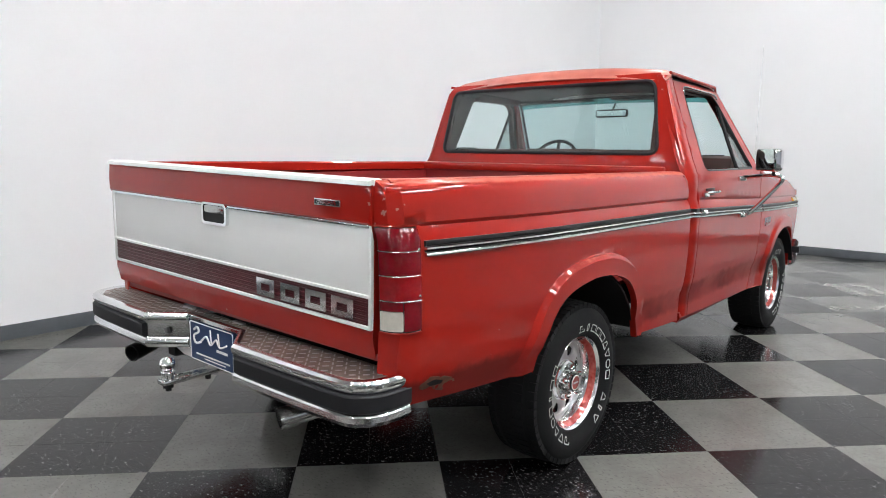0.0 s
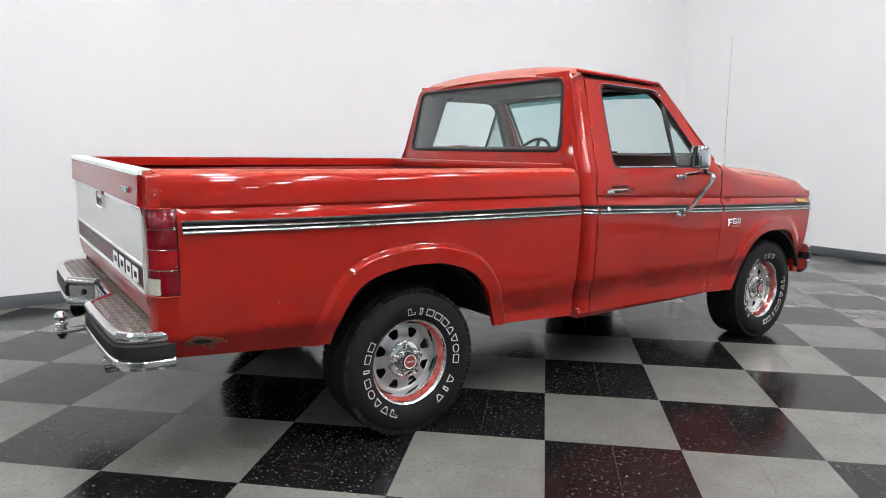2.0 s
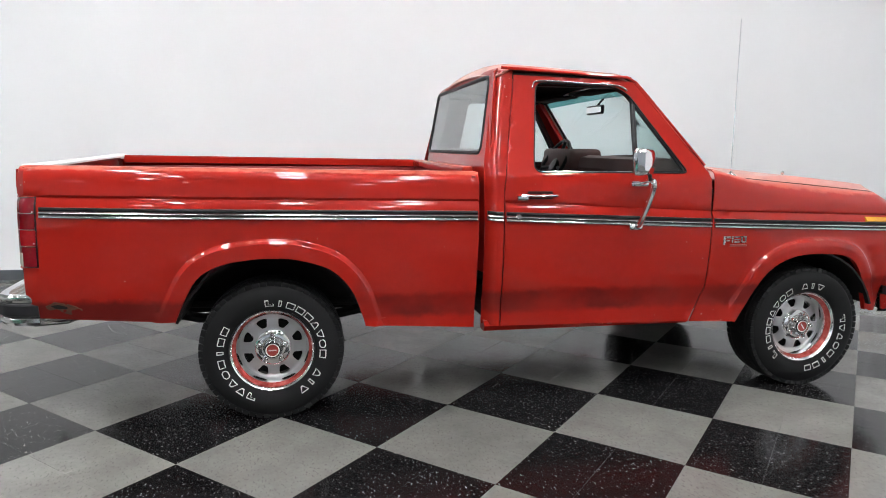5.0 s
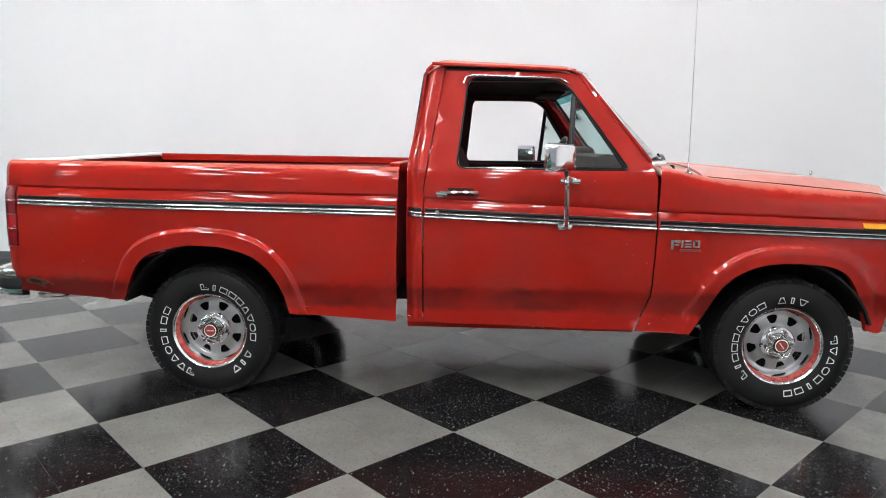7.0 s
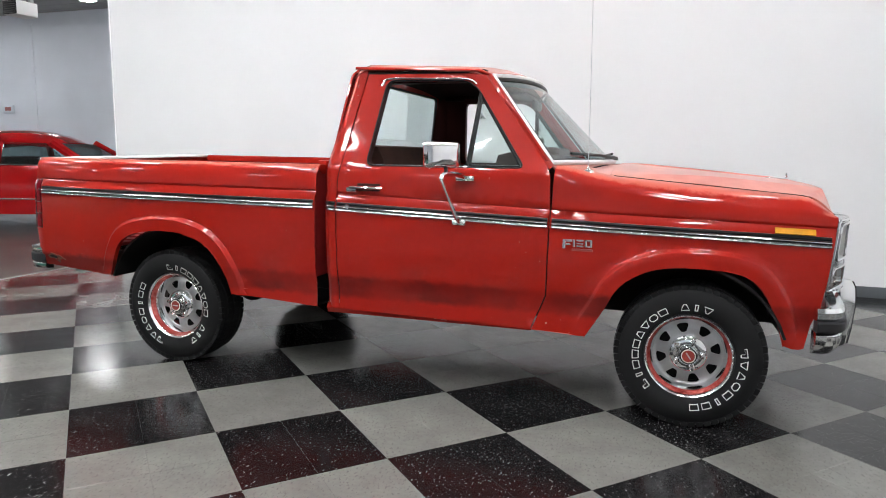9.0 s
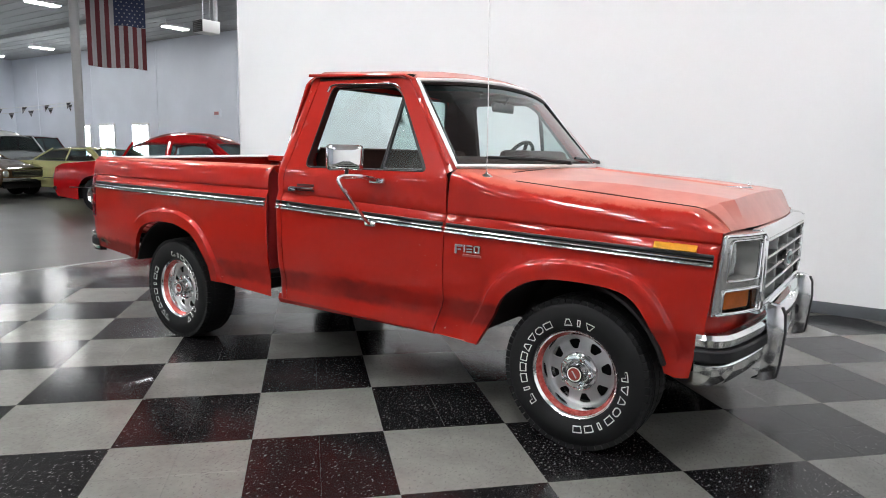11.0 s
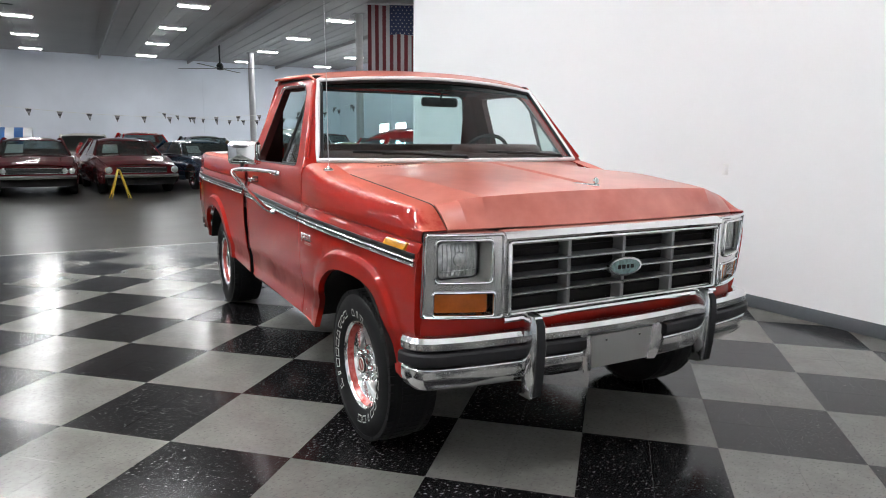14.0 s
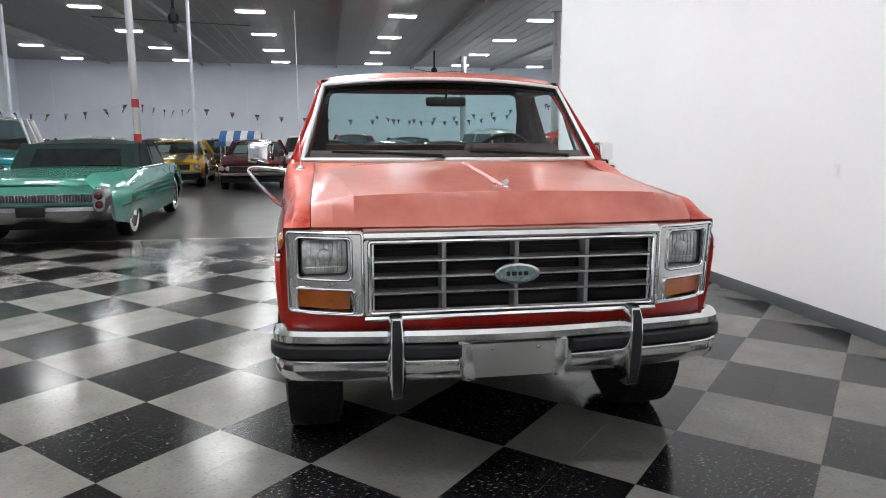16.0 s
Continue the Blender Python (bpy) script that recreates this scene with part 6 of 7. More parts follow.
    rings = [[(1.36, y, 0.78), (1.42, y, 0.80), (1.31, y, 1.26), (1.275, y, 1.325), (1.215, y, 1.335), (1.18, y, 1.27), (1.24, y, 0.80)] for y in (-0.74, -0.71, -0.36, -0.35, 0.0, 0.01, 0.35, 0.36, 0.71, 0.74)]
    part("seat_back", loft(rings), M_SEAT, seat, "fluted brown seat back")
    rings = []
    for y in (-0.86, -0.70, -0.45, -0.2, 0.0, 0.2, 0.45, 0.70, 0.86):
        xf, xr = 2.44 - 0.26 * y * y, 2.27 - 0.14 * y * y
        rings.append([(xf, y, 1.20), (xf, y, 1.238), (xr, y, 1.278), (2.06, y, 1.300), (2.00, y, 1.285), (1.98, y, 1.22), (2.03, y, 1.05), (2.10, y, 0.85), (xf, y, 0.85)])
    put("dashboard", loft(rings), M_DASH, "dark maroon dashboard")
    put("instrument_hood", box((1.93, 0.13, 1.18), (2.16, 0.70, 1.342), 0.035, 3), M_DASH)
    wheel_m = Matrix.Translation((1.905, 0.40, 1.225)) @ Matrix.Rotation(radians(-62), 4, "Y")
    sw = ring_tube([wheel_m @ Vector((0.195 * math.cos(2 * math.pi * k / 40), 0.195 * math.sin(2 * math.pi * k / 40), 0)) for k in range(40)], 0.0125, 8)
    st = put("steering_wheel", sw, M_TRIM, "black steering wheel")
    bm = bmesh.new()
    for a in (0.15, math.pi - 0.15, -math.pi / 2):
        add_tube(bm, [wheel_m @ Vector((0.19 * math.cos(a + 1.5708), 0.19 * math.sin(a + 1.5708), 0)), wheel_m @ Vector((0, 0, -0.03))], 0.013, 8)
    part("spokes", bm, M_TRIM, st)
    part("horn_pad", lathe([(0.0, 0.01), (0.05, 0.005), (0.06, -0.02), (0.05, -0.05)], 20, axis="z"), M_TRIM, st).matrix_basis = wheel_m
    put("steering_column", tube([wheel_m @ Vector((0, 0, -0.02)), wheel_m @ Vector((0, 0, -0.35))], 0.035, 10), M_INNER)
    rm = put("interior_mirror", box((2.02, -0.125, 1.565), (2.045, 0.125, 1.622), 0.018, 3), M_TRIM, "black interior mirror")
    part("mirror_face", box((2.0185, -0.112, 1.575), (2.0200, 0.112, 1.612), 0.0), M_MIRROR, rm)
    part("mirror_stalk", tube([(2.04, 0, 1.61), (2.065, 0, 1.645), (2.085, 0, 1.665)], 0.007, 8), M_TRIM, rm)
    for sg in (-1, 1):
        put("sun_visor", box((1.80, min(sg * 0.10, sg * 0.64), 1.672), (1.95, max(sg * 0.10, sg * 0.64), 1.688), 0.006), M_HEADL)
        rings = [[cab_side(x0, z) + Vector((0, 0.05, 0)), cab_side(x1, z) + Vector((0, 0.045, 0)), cab_side(x1, z) + Vector((0, 0.03, 0)), cab_side(x0, z) + Vector((0, 0.03, 0))] for x0, x1, z in ((1.10, 1.295, 1.22), (1.13, 1.315, 1.45), (1.16, 1.355, 1.66), (1.17, 1.40, 1.71))]
        bm = loft(rings)
        put("inner_post", bm if sg < 0 else mirrored(bm), M_INNER, "maroon inner pillar trim")
        rings = []
        for z in (0.98, 1.22, 1.45, 1.62, 1.70):
            b, yo = back_x(z), cab_side(1.3, z).y
            rings.append([(b + 0.018, -0.715, z), (b + 0.085, yo + 0.056, z), (b + 0.100, yo + 0.050, z), (b + 0.100, yo + 0.034, z), (b + 0.030, yo + 0.045, z), (b + 0.012, -0.74, z)])
        bm = loft(rings)
        put("corner_trim", bm if sg < 0 else mirrored(bm), M_INNER, "maroon trim in the cab's rear corner")
        rings = [[cab_side(x, 1.665) + Vector((0, 0.03, 0)), cab_side(x, 1.665) + Vector((0, 0.09, 0)), cab_side(x, 1.70) + Vector((0, 0.09, 0)), cab_side(x, 1.70) + Vector((0, 0.03, 0))] for x in (1.36, 1.60, 1.88)]
        bm = loft(rings)
        put("inner_header", bm if sg < 0 else mirrored(bm), M_INNER)

    # --- mirrors, antenna, wipers, bonnet ornament ---
    for sg in (-1, 1):
        mr = put("door_mirror", bmesh.new(), M_CHROME, "chrome door mirror on a bent arm")
        mm = lambda name, bm, mat, label="": part(name, bm if sg < 0 else mirrored(bm), mat, mr, label)
        rings = []
        for d, k in ((0.0, 0.96), (0.006, 1.0), (0.022, 1.0), (0.038, 0.975), (0.050, 0.93), (0.058, 0.86), (0.066, 0.70), (0.071, 0.48), (0.073, 0.20)):
            pts = rounded([(-0.093 * k, -0.066 * k), (0.093 * k, -0.066 * k), (0.093 * k, 0.066 * k), (-0.093 * k, 0.066 * k)], 0.024 * k, 5)
            rings.append([(d - 0.05, u - 0.019, v) for u, v in pts])
        head = pose(1.822, -1.142, 1.282, 0, 0, -40)
        bm = loft(rings)
        bm.transform(head)
        mm("mirror_shell", bm, M_CHROME, "rounded chrome mirror shell")
        bm = panel(rounded([(-0.085, -0.058), (0.085, -0.058), (0.085, 0.058), (-0.085, 0.058)], 0.020), lambda u, v: Vector((-0.0535, u - 0.019, v)), (), (), 0.05, 0.003, (-1, 0, 0))
        bm.transform(head)
        mm("mirror_glass", bm, M_MIRROR, "silvered mirror glass")
        arm = [(1.868, -0.975, 1.172), (1.862, -1.03, 1.180), (1.845, -1.11, 1.190), (1.825, -1.180, 1.192), (1.815, -1.212, 1.180), (1.818, -1.202, 1.150), (1.832, -1.12, 1.05), (1.842, -1.04, 0.965), (1.846, -1.000, 0.950)]
        mm("mirror_arm", tube([Vector(p) for p in smooth_line(arm, 4)], 0.0140, 8, flat=0.7), M_BRIGHT, "pale bent mirror arm")
        mm("arm_post", tube([(1.822, -1.165, 1.190), (1.818, -1.158, 1.222)], 0.010, 8), M_TRIM)
        mm("upper_foot", box((1.812, -0.990, 1.152), (1.912, -0.955, 1.182), 0.010), M_CHROME)
        mm("lower_foot", box((1.802, -1.014, 0.930), (1.878, -0.975, 0.962), 0.010), M_CHROME)
        for x, y, z in ((1.818, -1.015, 0.946), (1.862, -1.015, 0.946)):
            mm("foot_screw", lathe([(0.0, -0.004), (0.005, -0.003), (0.007, 0.0)], 10, at=(x, y, z)), M_ALU)
    at = put("antenna", tube([(2.455, -0.872, 1.215), (2.452, -0.873, 1.60), (2.445, -0.876, 2.03)], [0.0022, 0.0019, 0.0015], 6), M_BRIGHT, "thin steel whip antenna")
    part("antenna_base", lathe([(0.0, 1.232), (0.006, 1.230), (0.008, 1.222), (0.022, 1.216), (0.030, 1.208), (0.031, 1.198)], 20, axis="z", at=(2.455, -0.872, 0)), M_CHROME, at)
    for y0, y1, s in ((-0.10, -0.70, 1), (0.66, 0.06, 1)):
        p0 = Vector((2.535 - 0.235 * (y0 / 0.868) ** 2, y0, 1.264))
        tip = shield_pt(y1 / 0.86, 0.075) + Vector((0.026, 0, 0.016))
        m0 = p0.lerp(tip, 0.45)
        w = put("wiper", tube([p0, p0 + Vector((0, 0.0, 0.012)), m0 + Vector((0.006, 0, 0.012)), p0.lerp(tip, 0.75)], [0.014, 0.011, 0.008, 0.006], 8), M_TRIM, "black wiper arm and blade")
        a = shield_pt((y0 + (y1 - y0) * 0.15) / 0.86, 0.055) + Vector((0.016, 0, 0.012))
        part("blade", tube([a, a.lerp(tip, 0.5) + Vector((0.004, 0, 0.002)), tip], 0.0075, 6), M_TRIM, w)
    orn = put("bonnet_ornament", box((3.37, -0.012, 1.166), (3.475, 0.012, 1.178), 0.004), M_CHROME, "chromed stand-up bonnet ornament")
    part("ornament_head", lathe([(0.0, -0.006), (0.012, -0.005), (0.016, 0.0), (0.012, 0.005), (0.0, 0.006)], 16, axis="x", at=(3.462, 0, 1.192)), M_CHROME, orn)
    part("ornament_stem", tube([(3.462, 0, 1.165), (3.462, 0, 1.180)], 0.004, 6), M_CHROME, orn)
    part("ornament_wing", box((3.32, -0.030, 1.170), (3.42, -0.018, 1.180), 0.002), M_CHROME, orn)

    # --- wheels ---
    base = build_wheel(Matrix.Translation((0, -0.812, 0.346)) @ Matrix.Diagonal((0.98, 1, 0.98, 1)))
    base["label"] = "chrome slotted wheel with a white-lettered all-terrain tyre"
    for x, sg, turn in ((0.0, 1, 0), (2.965, -1, 126), (2.965, 1, 40)):
        m = Matrix.Translation((x, sg * 0.812, 0.346)) @ (Matrix.Rotation(math.pi, 4, "Z") if sg > 0 else Matrix()) @ Matrix.Rotation(radians(-turn), 4, "Y")
        w = copy_thing(base, m)
        w.parent = tk
    base.parent = tk
    return tk


# ---- the other cars in the hall ----
def paint(name, color, rough=0.09):
    return material(name, color, rough=rough, var=0.06, scale=3.0, coat=0.6, rough_var=0.2)


M_CARGLASS = glass("tinted_car_glass", (0.66, 0.72, 0.72), haze=0.015)
M_VINYL = material("dark_vinyl_window", (0.012, 0.014, 0.014), rough=0.12, var=0.3, scale=5, bump=0.06, bump_scale=7)
# Chrome with the dark floor's reflection put into its base colour.
M_DIMCHR = material("shade_darkened_chrome", (0.30, 0.30, 0.31), rough=0.22, metal=1.0, var=0.15, scale=8)
M_POD = material("deep_red_pod_lens", (0.045, 0.002, 0.004), rough=0.22, var=0.3, scale=14)
M_VINYL.node_tree.nodes["Principled BSDF"].inputs["Specular IOR Level"].default_value = 0.06
M_WW = material("white_wall_rubber", (0.7, 0.7, 0.68), rough=0.5, var=0.05)


def build_car(label, body, at, length=4.7, width=1.86, belt=0.92, roof=1.34, nose_z=0.74, hood_z=0.90, tail_z=0.86, wheel=0.325, front_x=1.42, rear_x=-1.40,
              cabin=(0.75, 0.10, -1.00, -1.65), roof_mat=None, group="classic cars in the hall", lamps=1, stripes=None, fins=0.0, whitewall=False, sill=0.24, face="grille", soft_top=False, dome=0.062, skirt=False, card=False):
    """A classic car: lofted wings with wheel openings, bonnet, boot, cabin, glass, bumpers, lamps and wheels. It heads along its own +x."""
    car = thing("parked_car", label, "car", group, at)
    hl, hw = length / 2, width / 2
    add = lambda name, bm, mat, text="", parent=None, sharp=35.0: part(name, bm, mat, parent or car, text, sharp)

    def deck_z(x):
        return lerp_table([(-hl, tail_z - 0.05), (-hl + 0.25, tail_z), (cabin[3] - 0.1, belt), (cabin[0], belt), (cabin[0] + 0.5, hood_z), (hl - 0.35, nose_z + 0.05), (hl - 0.08, nose_z + 0.02), (hl, nose_z - 0.04)], x)

    def top(x):
        return deck_z(x) + fins * lerp_table([(-hl, 0.8), (-hl + 0.2, 1.0), (-hl + 0.9, 0.45), (cabin[3] + 0.3, 0.0)], x)

    def wide(x, z):
        t = abs(x) / hl
        y = hw * (1 - 0.10 * max(0.0, t - 0.55) ** 2 / 0.2)
        k = (z - sill) / (top(x) - sill)
        lean = 0.9 * fins * ease(0.2, -hl, x) * max(0.0, (k - 0.5) / 0.5) ** 1.4
        return y * (0.93 + 0.07 * math.sin(math.pi * min(1.0, 0.15 + 0.85 * k)) - 0.035 * max(0.0, k - 0.7) / 0.3 - lean)

    def arch(cx):
        r = wheel + 0.05
        if skirt and cx < 0:
            return [(cx + r * 0.92, sill), (cx + r * 0.80, sill + 0.10), (cx + r * 0.45, sill + 0.155), (cx - r * 0.45, sill + 0.155), (cx - r * 0.80, sill + 0.10), (cx - r * 0.92, sill)]
        pts = [(cx + r * math.cos(a), wheel + r * math.sin(a)) for a in [math.pi * i / 12 for i in range(13)]]
        return [(cx + r, sill)] + [p for p in pts if p[1] > sill] + [(cx - r, sill)]
    xs = [hl - length * i / 24 for i in range(25)]
    out = [(x, top(x)) for x in xs[::-1]] + [(hl - 0.02, 0.45), (hl - 0.10, sill + 0.06)] + [p for p in arch(front_x)] + [p for p in arch(rear_x)] + [(-hl + 0.12, sill + (0.14 if fins else 0.08)), (-hl + 0.02, 0.45)]
    side = panel(out, lambda u, v: Vector((u, -wide(u, v), v)), (), (), 0.12, 0.01, (0, -1, 0))
    add("body_side", side.copy(), body, "", None)
    add("body_side", mirrored(side), body)
    side.free()

    def deck(x0, x1, bulge, n=10):
        rings = []
        for i in range(n + 1):
            x = x0 + (x1 - x0) * i / n
            e = wide(x, top(x)) * 0.995
            flat = deck_z(x)
            rings.append([(x, e * s, flat + bulge * (1 - s * s) - (0.0 if abs(s) < 0.99 else 0.004)) for s in [-1, -0.94, -0.85, -0.5, -0.2, 0, 0.2, 0.5, 0.85, 0.94, 1]])
        bm = loft(rings, False, False)
        bm.normal_update()
        if sum(f.normal.z for f in bm.faces) < 0:
            bmesh.ops.reverse_faces(bm, faces=bm.faces)
        return thicken(bm, 0.01)
    add("bonnet", deck(cabin[0] - 0.12, hl - 0.01, 0.045), body, "", None, 40)
    add("boot_lid", deck(cabin[3] + 0.12, -hl + 0.01, 0.03), body, "", None, 40)
    if stripes is not None:
        for sgn in (-1, 1):
            rings = []
            for i in range(9):
                x = cabin[0] + (hl - 0.03 - cabin[0]) * i / 8
                rings.append([(x, sgn * y, top(x) + 0.045 * (1 - (y / hw) ** 2) + 0.004) for y in (0.14, 0.42)])
            bm = loft(rings, False, False)
            add("stripe", thicken(bm, 0.003), stripes, "racing stripe")
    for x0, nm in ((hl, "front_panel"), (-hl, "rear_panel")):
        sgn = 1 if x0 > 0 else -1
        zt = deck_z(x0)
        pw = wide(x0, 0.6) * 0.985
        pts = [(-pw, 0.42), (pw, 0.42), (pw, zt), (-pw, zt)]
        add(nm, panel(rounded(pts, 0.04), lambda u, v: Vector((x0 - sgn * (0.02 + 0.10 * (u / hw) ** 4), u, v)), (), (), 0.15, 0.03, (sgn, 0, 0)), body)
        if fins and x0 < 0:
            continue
        # Valance coloured black instead of body paint, to stand in for its shade.
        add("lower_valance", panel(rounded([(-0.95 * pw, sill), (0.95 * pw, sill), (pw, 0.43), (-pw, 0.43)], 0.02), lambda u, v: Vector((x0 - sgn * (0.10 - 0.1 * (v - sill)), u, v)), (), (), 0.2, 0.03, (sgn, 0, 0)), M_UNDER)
        zb = 0.46 if x0 > 0 else 0.50
        rings = []
        for y in [pw * (i / 6 - 1) * 1.06 for i in range(13)]:
            x = x0 + sgn * (0.06 - 0.16 * (abs(y) / hw) ** 6)
            rings.append([(x - sgn * 0.07, y, zb - 0.033), (x, y, zb - 0.038), (x + sgn * 0.02, y, zb + 0.004), (x, y, zb + 0.038), (x - sgn * 0.07, y, zb + 0.033)])
        add("bumper", loft(rings), M_CHROME, "chrome bumper")
    # face
    if face == "grille":
        add("grille", panel(rounded([(-0.60 * hw, 0.53), (0.60 * hw, 0.53), (0.62 * hw, nose_z - 0.06), (-0.62 * hw, nose_z - 0.06)], 0.02), lambda u, v: Vector((hl + 0.004, u, v)), (), (), 0.15, 0.02, (1, 0, 0)), M_TRIM, "dark grille")
        for k in range(4):
            z = 0.55 + (nose_z - 0.63) * k / 3
            add("grille_bar", box((hl, -0.59 * hw, z - 0.003), (hl + 0.010, 0.59 * hw, z + 0.003)), M_DARKGR if k in (1, 2) else M_WORN)
    for sgn in (-1, 1):
        for k in range(lamps):
            y = sgn * (0.80 - 0.17 * k) * hw
            z = (0.53 + nose_z - 0.06) / 2
            r = 0.075 if lamps == 1 else 0.066
            b = lathe([(0.0, 0.030), (r * 0.6, 0.026), (r * 0.9, 0.012), (r, 0.0)], 20, axis="x", at=(hl - 0.02, y, z))
            hlmp = add("headlamp", b, M_HEAD, "round glass headlamp")
            add("lamp_ring", ring_tube([(hl - 0.016, y + r * 1.04 * math.cos(a), z + r * 1.04 * math.sin(a)) for a in [2 * math.pi * i / 20 for i in range(20)]], 0.010, 6), M_CHROME, "", hlmp)
        if not fins:
            add("tail_lamp", box((-hl - 0.02, min(sgn * 0.55 * hw, sgn * 0.85 * hw), 0.60), (-hl + 0.02, max(sgn * 0.55 * hw, sgn * 0.85 * hw), 0.70), 0.012), M_LENS)
        add("side_trim", box((-hl + 0.5, sgn * (wide(0, 0.50)) - 0.006, 0.485), (hl - 0.5, sgn * (wide(0, 0.50)) + 0.006, 0.505), 0.002), M_CHROME)
        add("door_seam", box((cabin[0] - 0.16, sgn * wide(cabin[0] - 0.16, 0.7) - 0.006, sill + 0.12), (cabin[0] - 0.152, sgn * wide(cabin[0] - 0.16, 0.7) + 0.003, belt - 0.04)), M_TRIM)
    # cabin
    w0, r0, r1, b1 = cabin
    cw, rw_ = hw * 0.90, hw * (0.82 if fins else 0.70 if dome < 0.1 else 0.74)
    zr = roof - (0.055 if dome < 0.1 else 0.20)
    drop = roof + 0.045 - zr
    rmat = roof_mat or body
    rings = []
    for i in range(13):
        u = -1 + i / 6
        x = (r0 + 0.10 + r1 - 0.12) / 2 - u * (r0 + 0.10 - r1 + 0.12) / 2
        w, z = rw_ * (1 - 0.05 * abs(u) ** 3) * 1.015, roof - (roof - zr + 0.01) * abs(u) ** 2.6
        rings.append([(x, w * s, z + 0.03 - drop * (1 - 0.6 * abs(u) ** 2.6) * abs(s) ** 3.2) for s in (-1, -0.96, -0.88, -0.75, -0.5, -0.25, 0, 0.25, 0.5, 0.75, 0.88, 0.96, 1)])
    bm = loft(rings, False, False)
    bm.normal_update()
    if sum(f.normal.z for f in bm.faces) < 0:
        bmesh.ops.reverse_faces(bm, faces=bm.faces)
    add("roof", thicken(bm, 0.02), rmat, "", None, 50)

    def quad(a, b, c, d, mat, name, text=""):
        pts = [Vector(p) for p in (a, b, c, d)]
        bm = bmesh.new()
        rows = []
        for i in range(5):
            l, r = pts[0].lerp(pts[3], i / 4), pts[1].lerp(pts[2], i / 4)
            rows.append([bm.verts.new(l.lerp(r, j / 6)) for j in range(7)])
        for p, q in zip(rows, rows[1:]):
            for i in range(6):
                bm.faces.new((p[i], p[i + 1], q[i + 1], q[i]))
        thicken(bm, 0.008)
        return add(name, bm, mat, text)
    quad((w0, -cw * 0.93, belt), (w0, cw * 0.93, belt), (r0 + 0.10, rw_ * 0.93, zr), (r0 + 0.10, -rw_ * 0.93, zr), M_CARGLASS, "windscreen")
    sw = 0.99 if fins else 0.89
    quad((b1, -cw * sw, belt), (b1, cw * sw, belt), (r1 - 0.12, rw_ * sw, zr), (r1 - 0.12, -rw_ * sw, zr), rmat if soft_top else M_CARGLASS, "rear_cover" if soft_top else "rear_window")
    if soft_top:
        at = lambda f, s: Vector((b1, cw * 0.88 * s, belt)).lerp(Vector((r1 - 0.12, rw_ * 0.9 * s, zr)), f) + Vector((-0.012, 0, 0.004))
        quad(at(0.10, -0.80), at(0.10, 0.80), at(0.80, 0.78), at(0.80, -0.78), M_VINYL, "rear_window")
    elif card:
        at = lambda f, s: Vector((w0, cw * 0.93 * s, belt)).lerp(Vector((r0 + 0.10, rw_ * 0.93 * s, zr)), f) + Vector((-0.03, 0, -0.02))
        quad(at(0.22, -0.82), at(0.22, -0.30), at(0.80, -0.30), at(0.80, -0.82), M_WW, "window_card", "white price card behind the windscreen")
    for sgn in (-1, 1):
        quad((w0 - 0.10, sgn * cw, belt), (b1 + (0.02 if fins else 0.25), sgn * cw, belt), (r1 - (0.10 if fins else -0.05), sgn * rw_ * 0.995, zr + 0.01), (r0 + 0.04, sgn * rw_ * 0.995, zr + 0.01), rmat if soft_top else M_CARGLASS, "side_window")
        for a, b, r in (((w0, sgn * cw * 0.97, belt - 0.02), (r0 + 0.08, sgn * rw_ * 0.98, zr + 0.01), 0.022), ((b1 + (0.03 if fins else 0), sgn * cw * 0.97, belt - 0.02), (r1 - 0.06, sgn * rw_ * 0.97, zr + 0.01), 0.04 if fins else 0.075), (((r0 + r1) / 2, sgn * cw * 1.0, belt - 0.02), ((r0 + r1) / 2, sgn * rw_ * 1.0, zr + 0.02), 0.02 if dome < 0.1 else 0.055)):
            add("pillar", tube([a, Vector(a).lerp(Vector(b), 0.5), b], r, 8), rmat)
        if soft_top:
            sd = lambda x, f: Vector((x, sgn * (cw + (rw_ * 0.995 - cw) * f + 0.008), belt + (zr + 0.01 - belt) * f))
            quad(sd(w0 - 0.22, 0.06), sd((r0 + r1) / 2 - 0.15, 0.06), sd((r0 + r1) / 2 - 0.12, 0.86), sd(r0 - 0.02, 0.86), M_VINYL, "side_glass")
        add("belt_moulding", tube([(w0, sgn * cw * 0.99, belt + 0.008), ((w0 + b1) / 2, sgn * cw * 1.02, belt + 0.008), (b1, sgn * cw * 0.99, belt + 0.008)], 0.012, 6), M_CHROME)
    # seats
    if not soft_top:
        for xs_ in ((r0 + r1) / 2 + 0.12, r1 - 0.02):
            rings = [[(xs_ + 0.10, y, 0.50), (xs_ + 0.02, y, belt + 0.10), (xs_ - 0.03, y, belt + 0.14), (xs_ - 0.10, y, belt + 0.10), (xs_ - 0.08, y, 0.50)] for y in (-0.62 * hw, -0.05 * hw, 0.05 * hw, 0.62 * hw)]
            add("seat_back", loft(rings), M_SEAT)
        add("dashboard", box((w0 - 0.42, -0.84 * hw, belt - 0.22), (w0 - 0.06, 0.84 * hw, belt - 0.02), 0.05, 3), M_TRIM)
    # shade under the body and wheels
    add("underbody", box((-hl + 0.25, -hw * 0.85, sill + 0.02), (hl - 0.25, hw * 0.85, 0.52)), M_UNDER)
    tyre = lathe([(wheel * 0.60, -0.09), (wheel * 0.72, -0.10), (wheel * 0.94, -0.085), (wheel, -0.05), (wheel, 0.05), (wheel * 0.94, 0.085), (wheel * 0.60, 0.09)], 28)
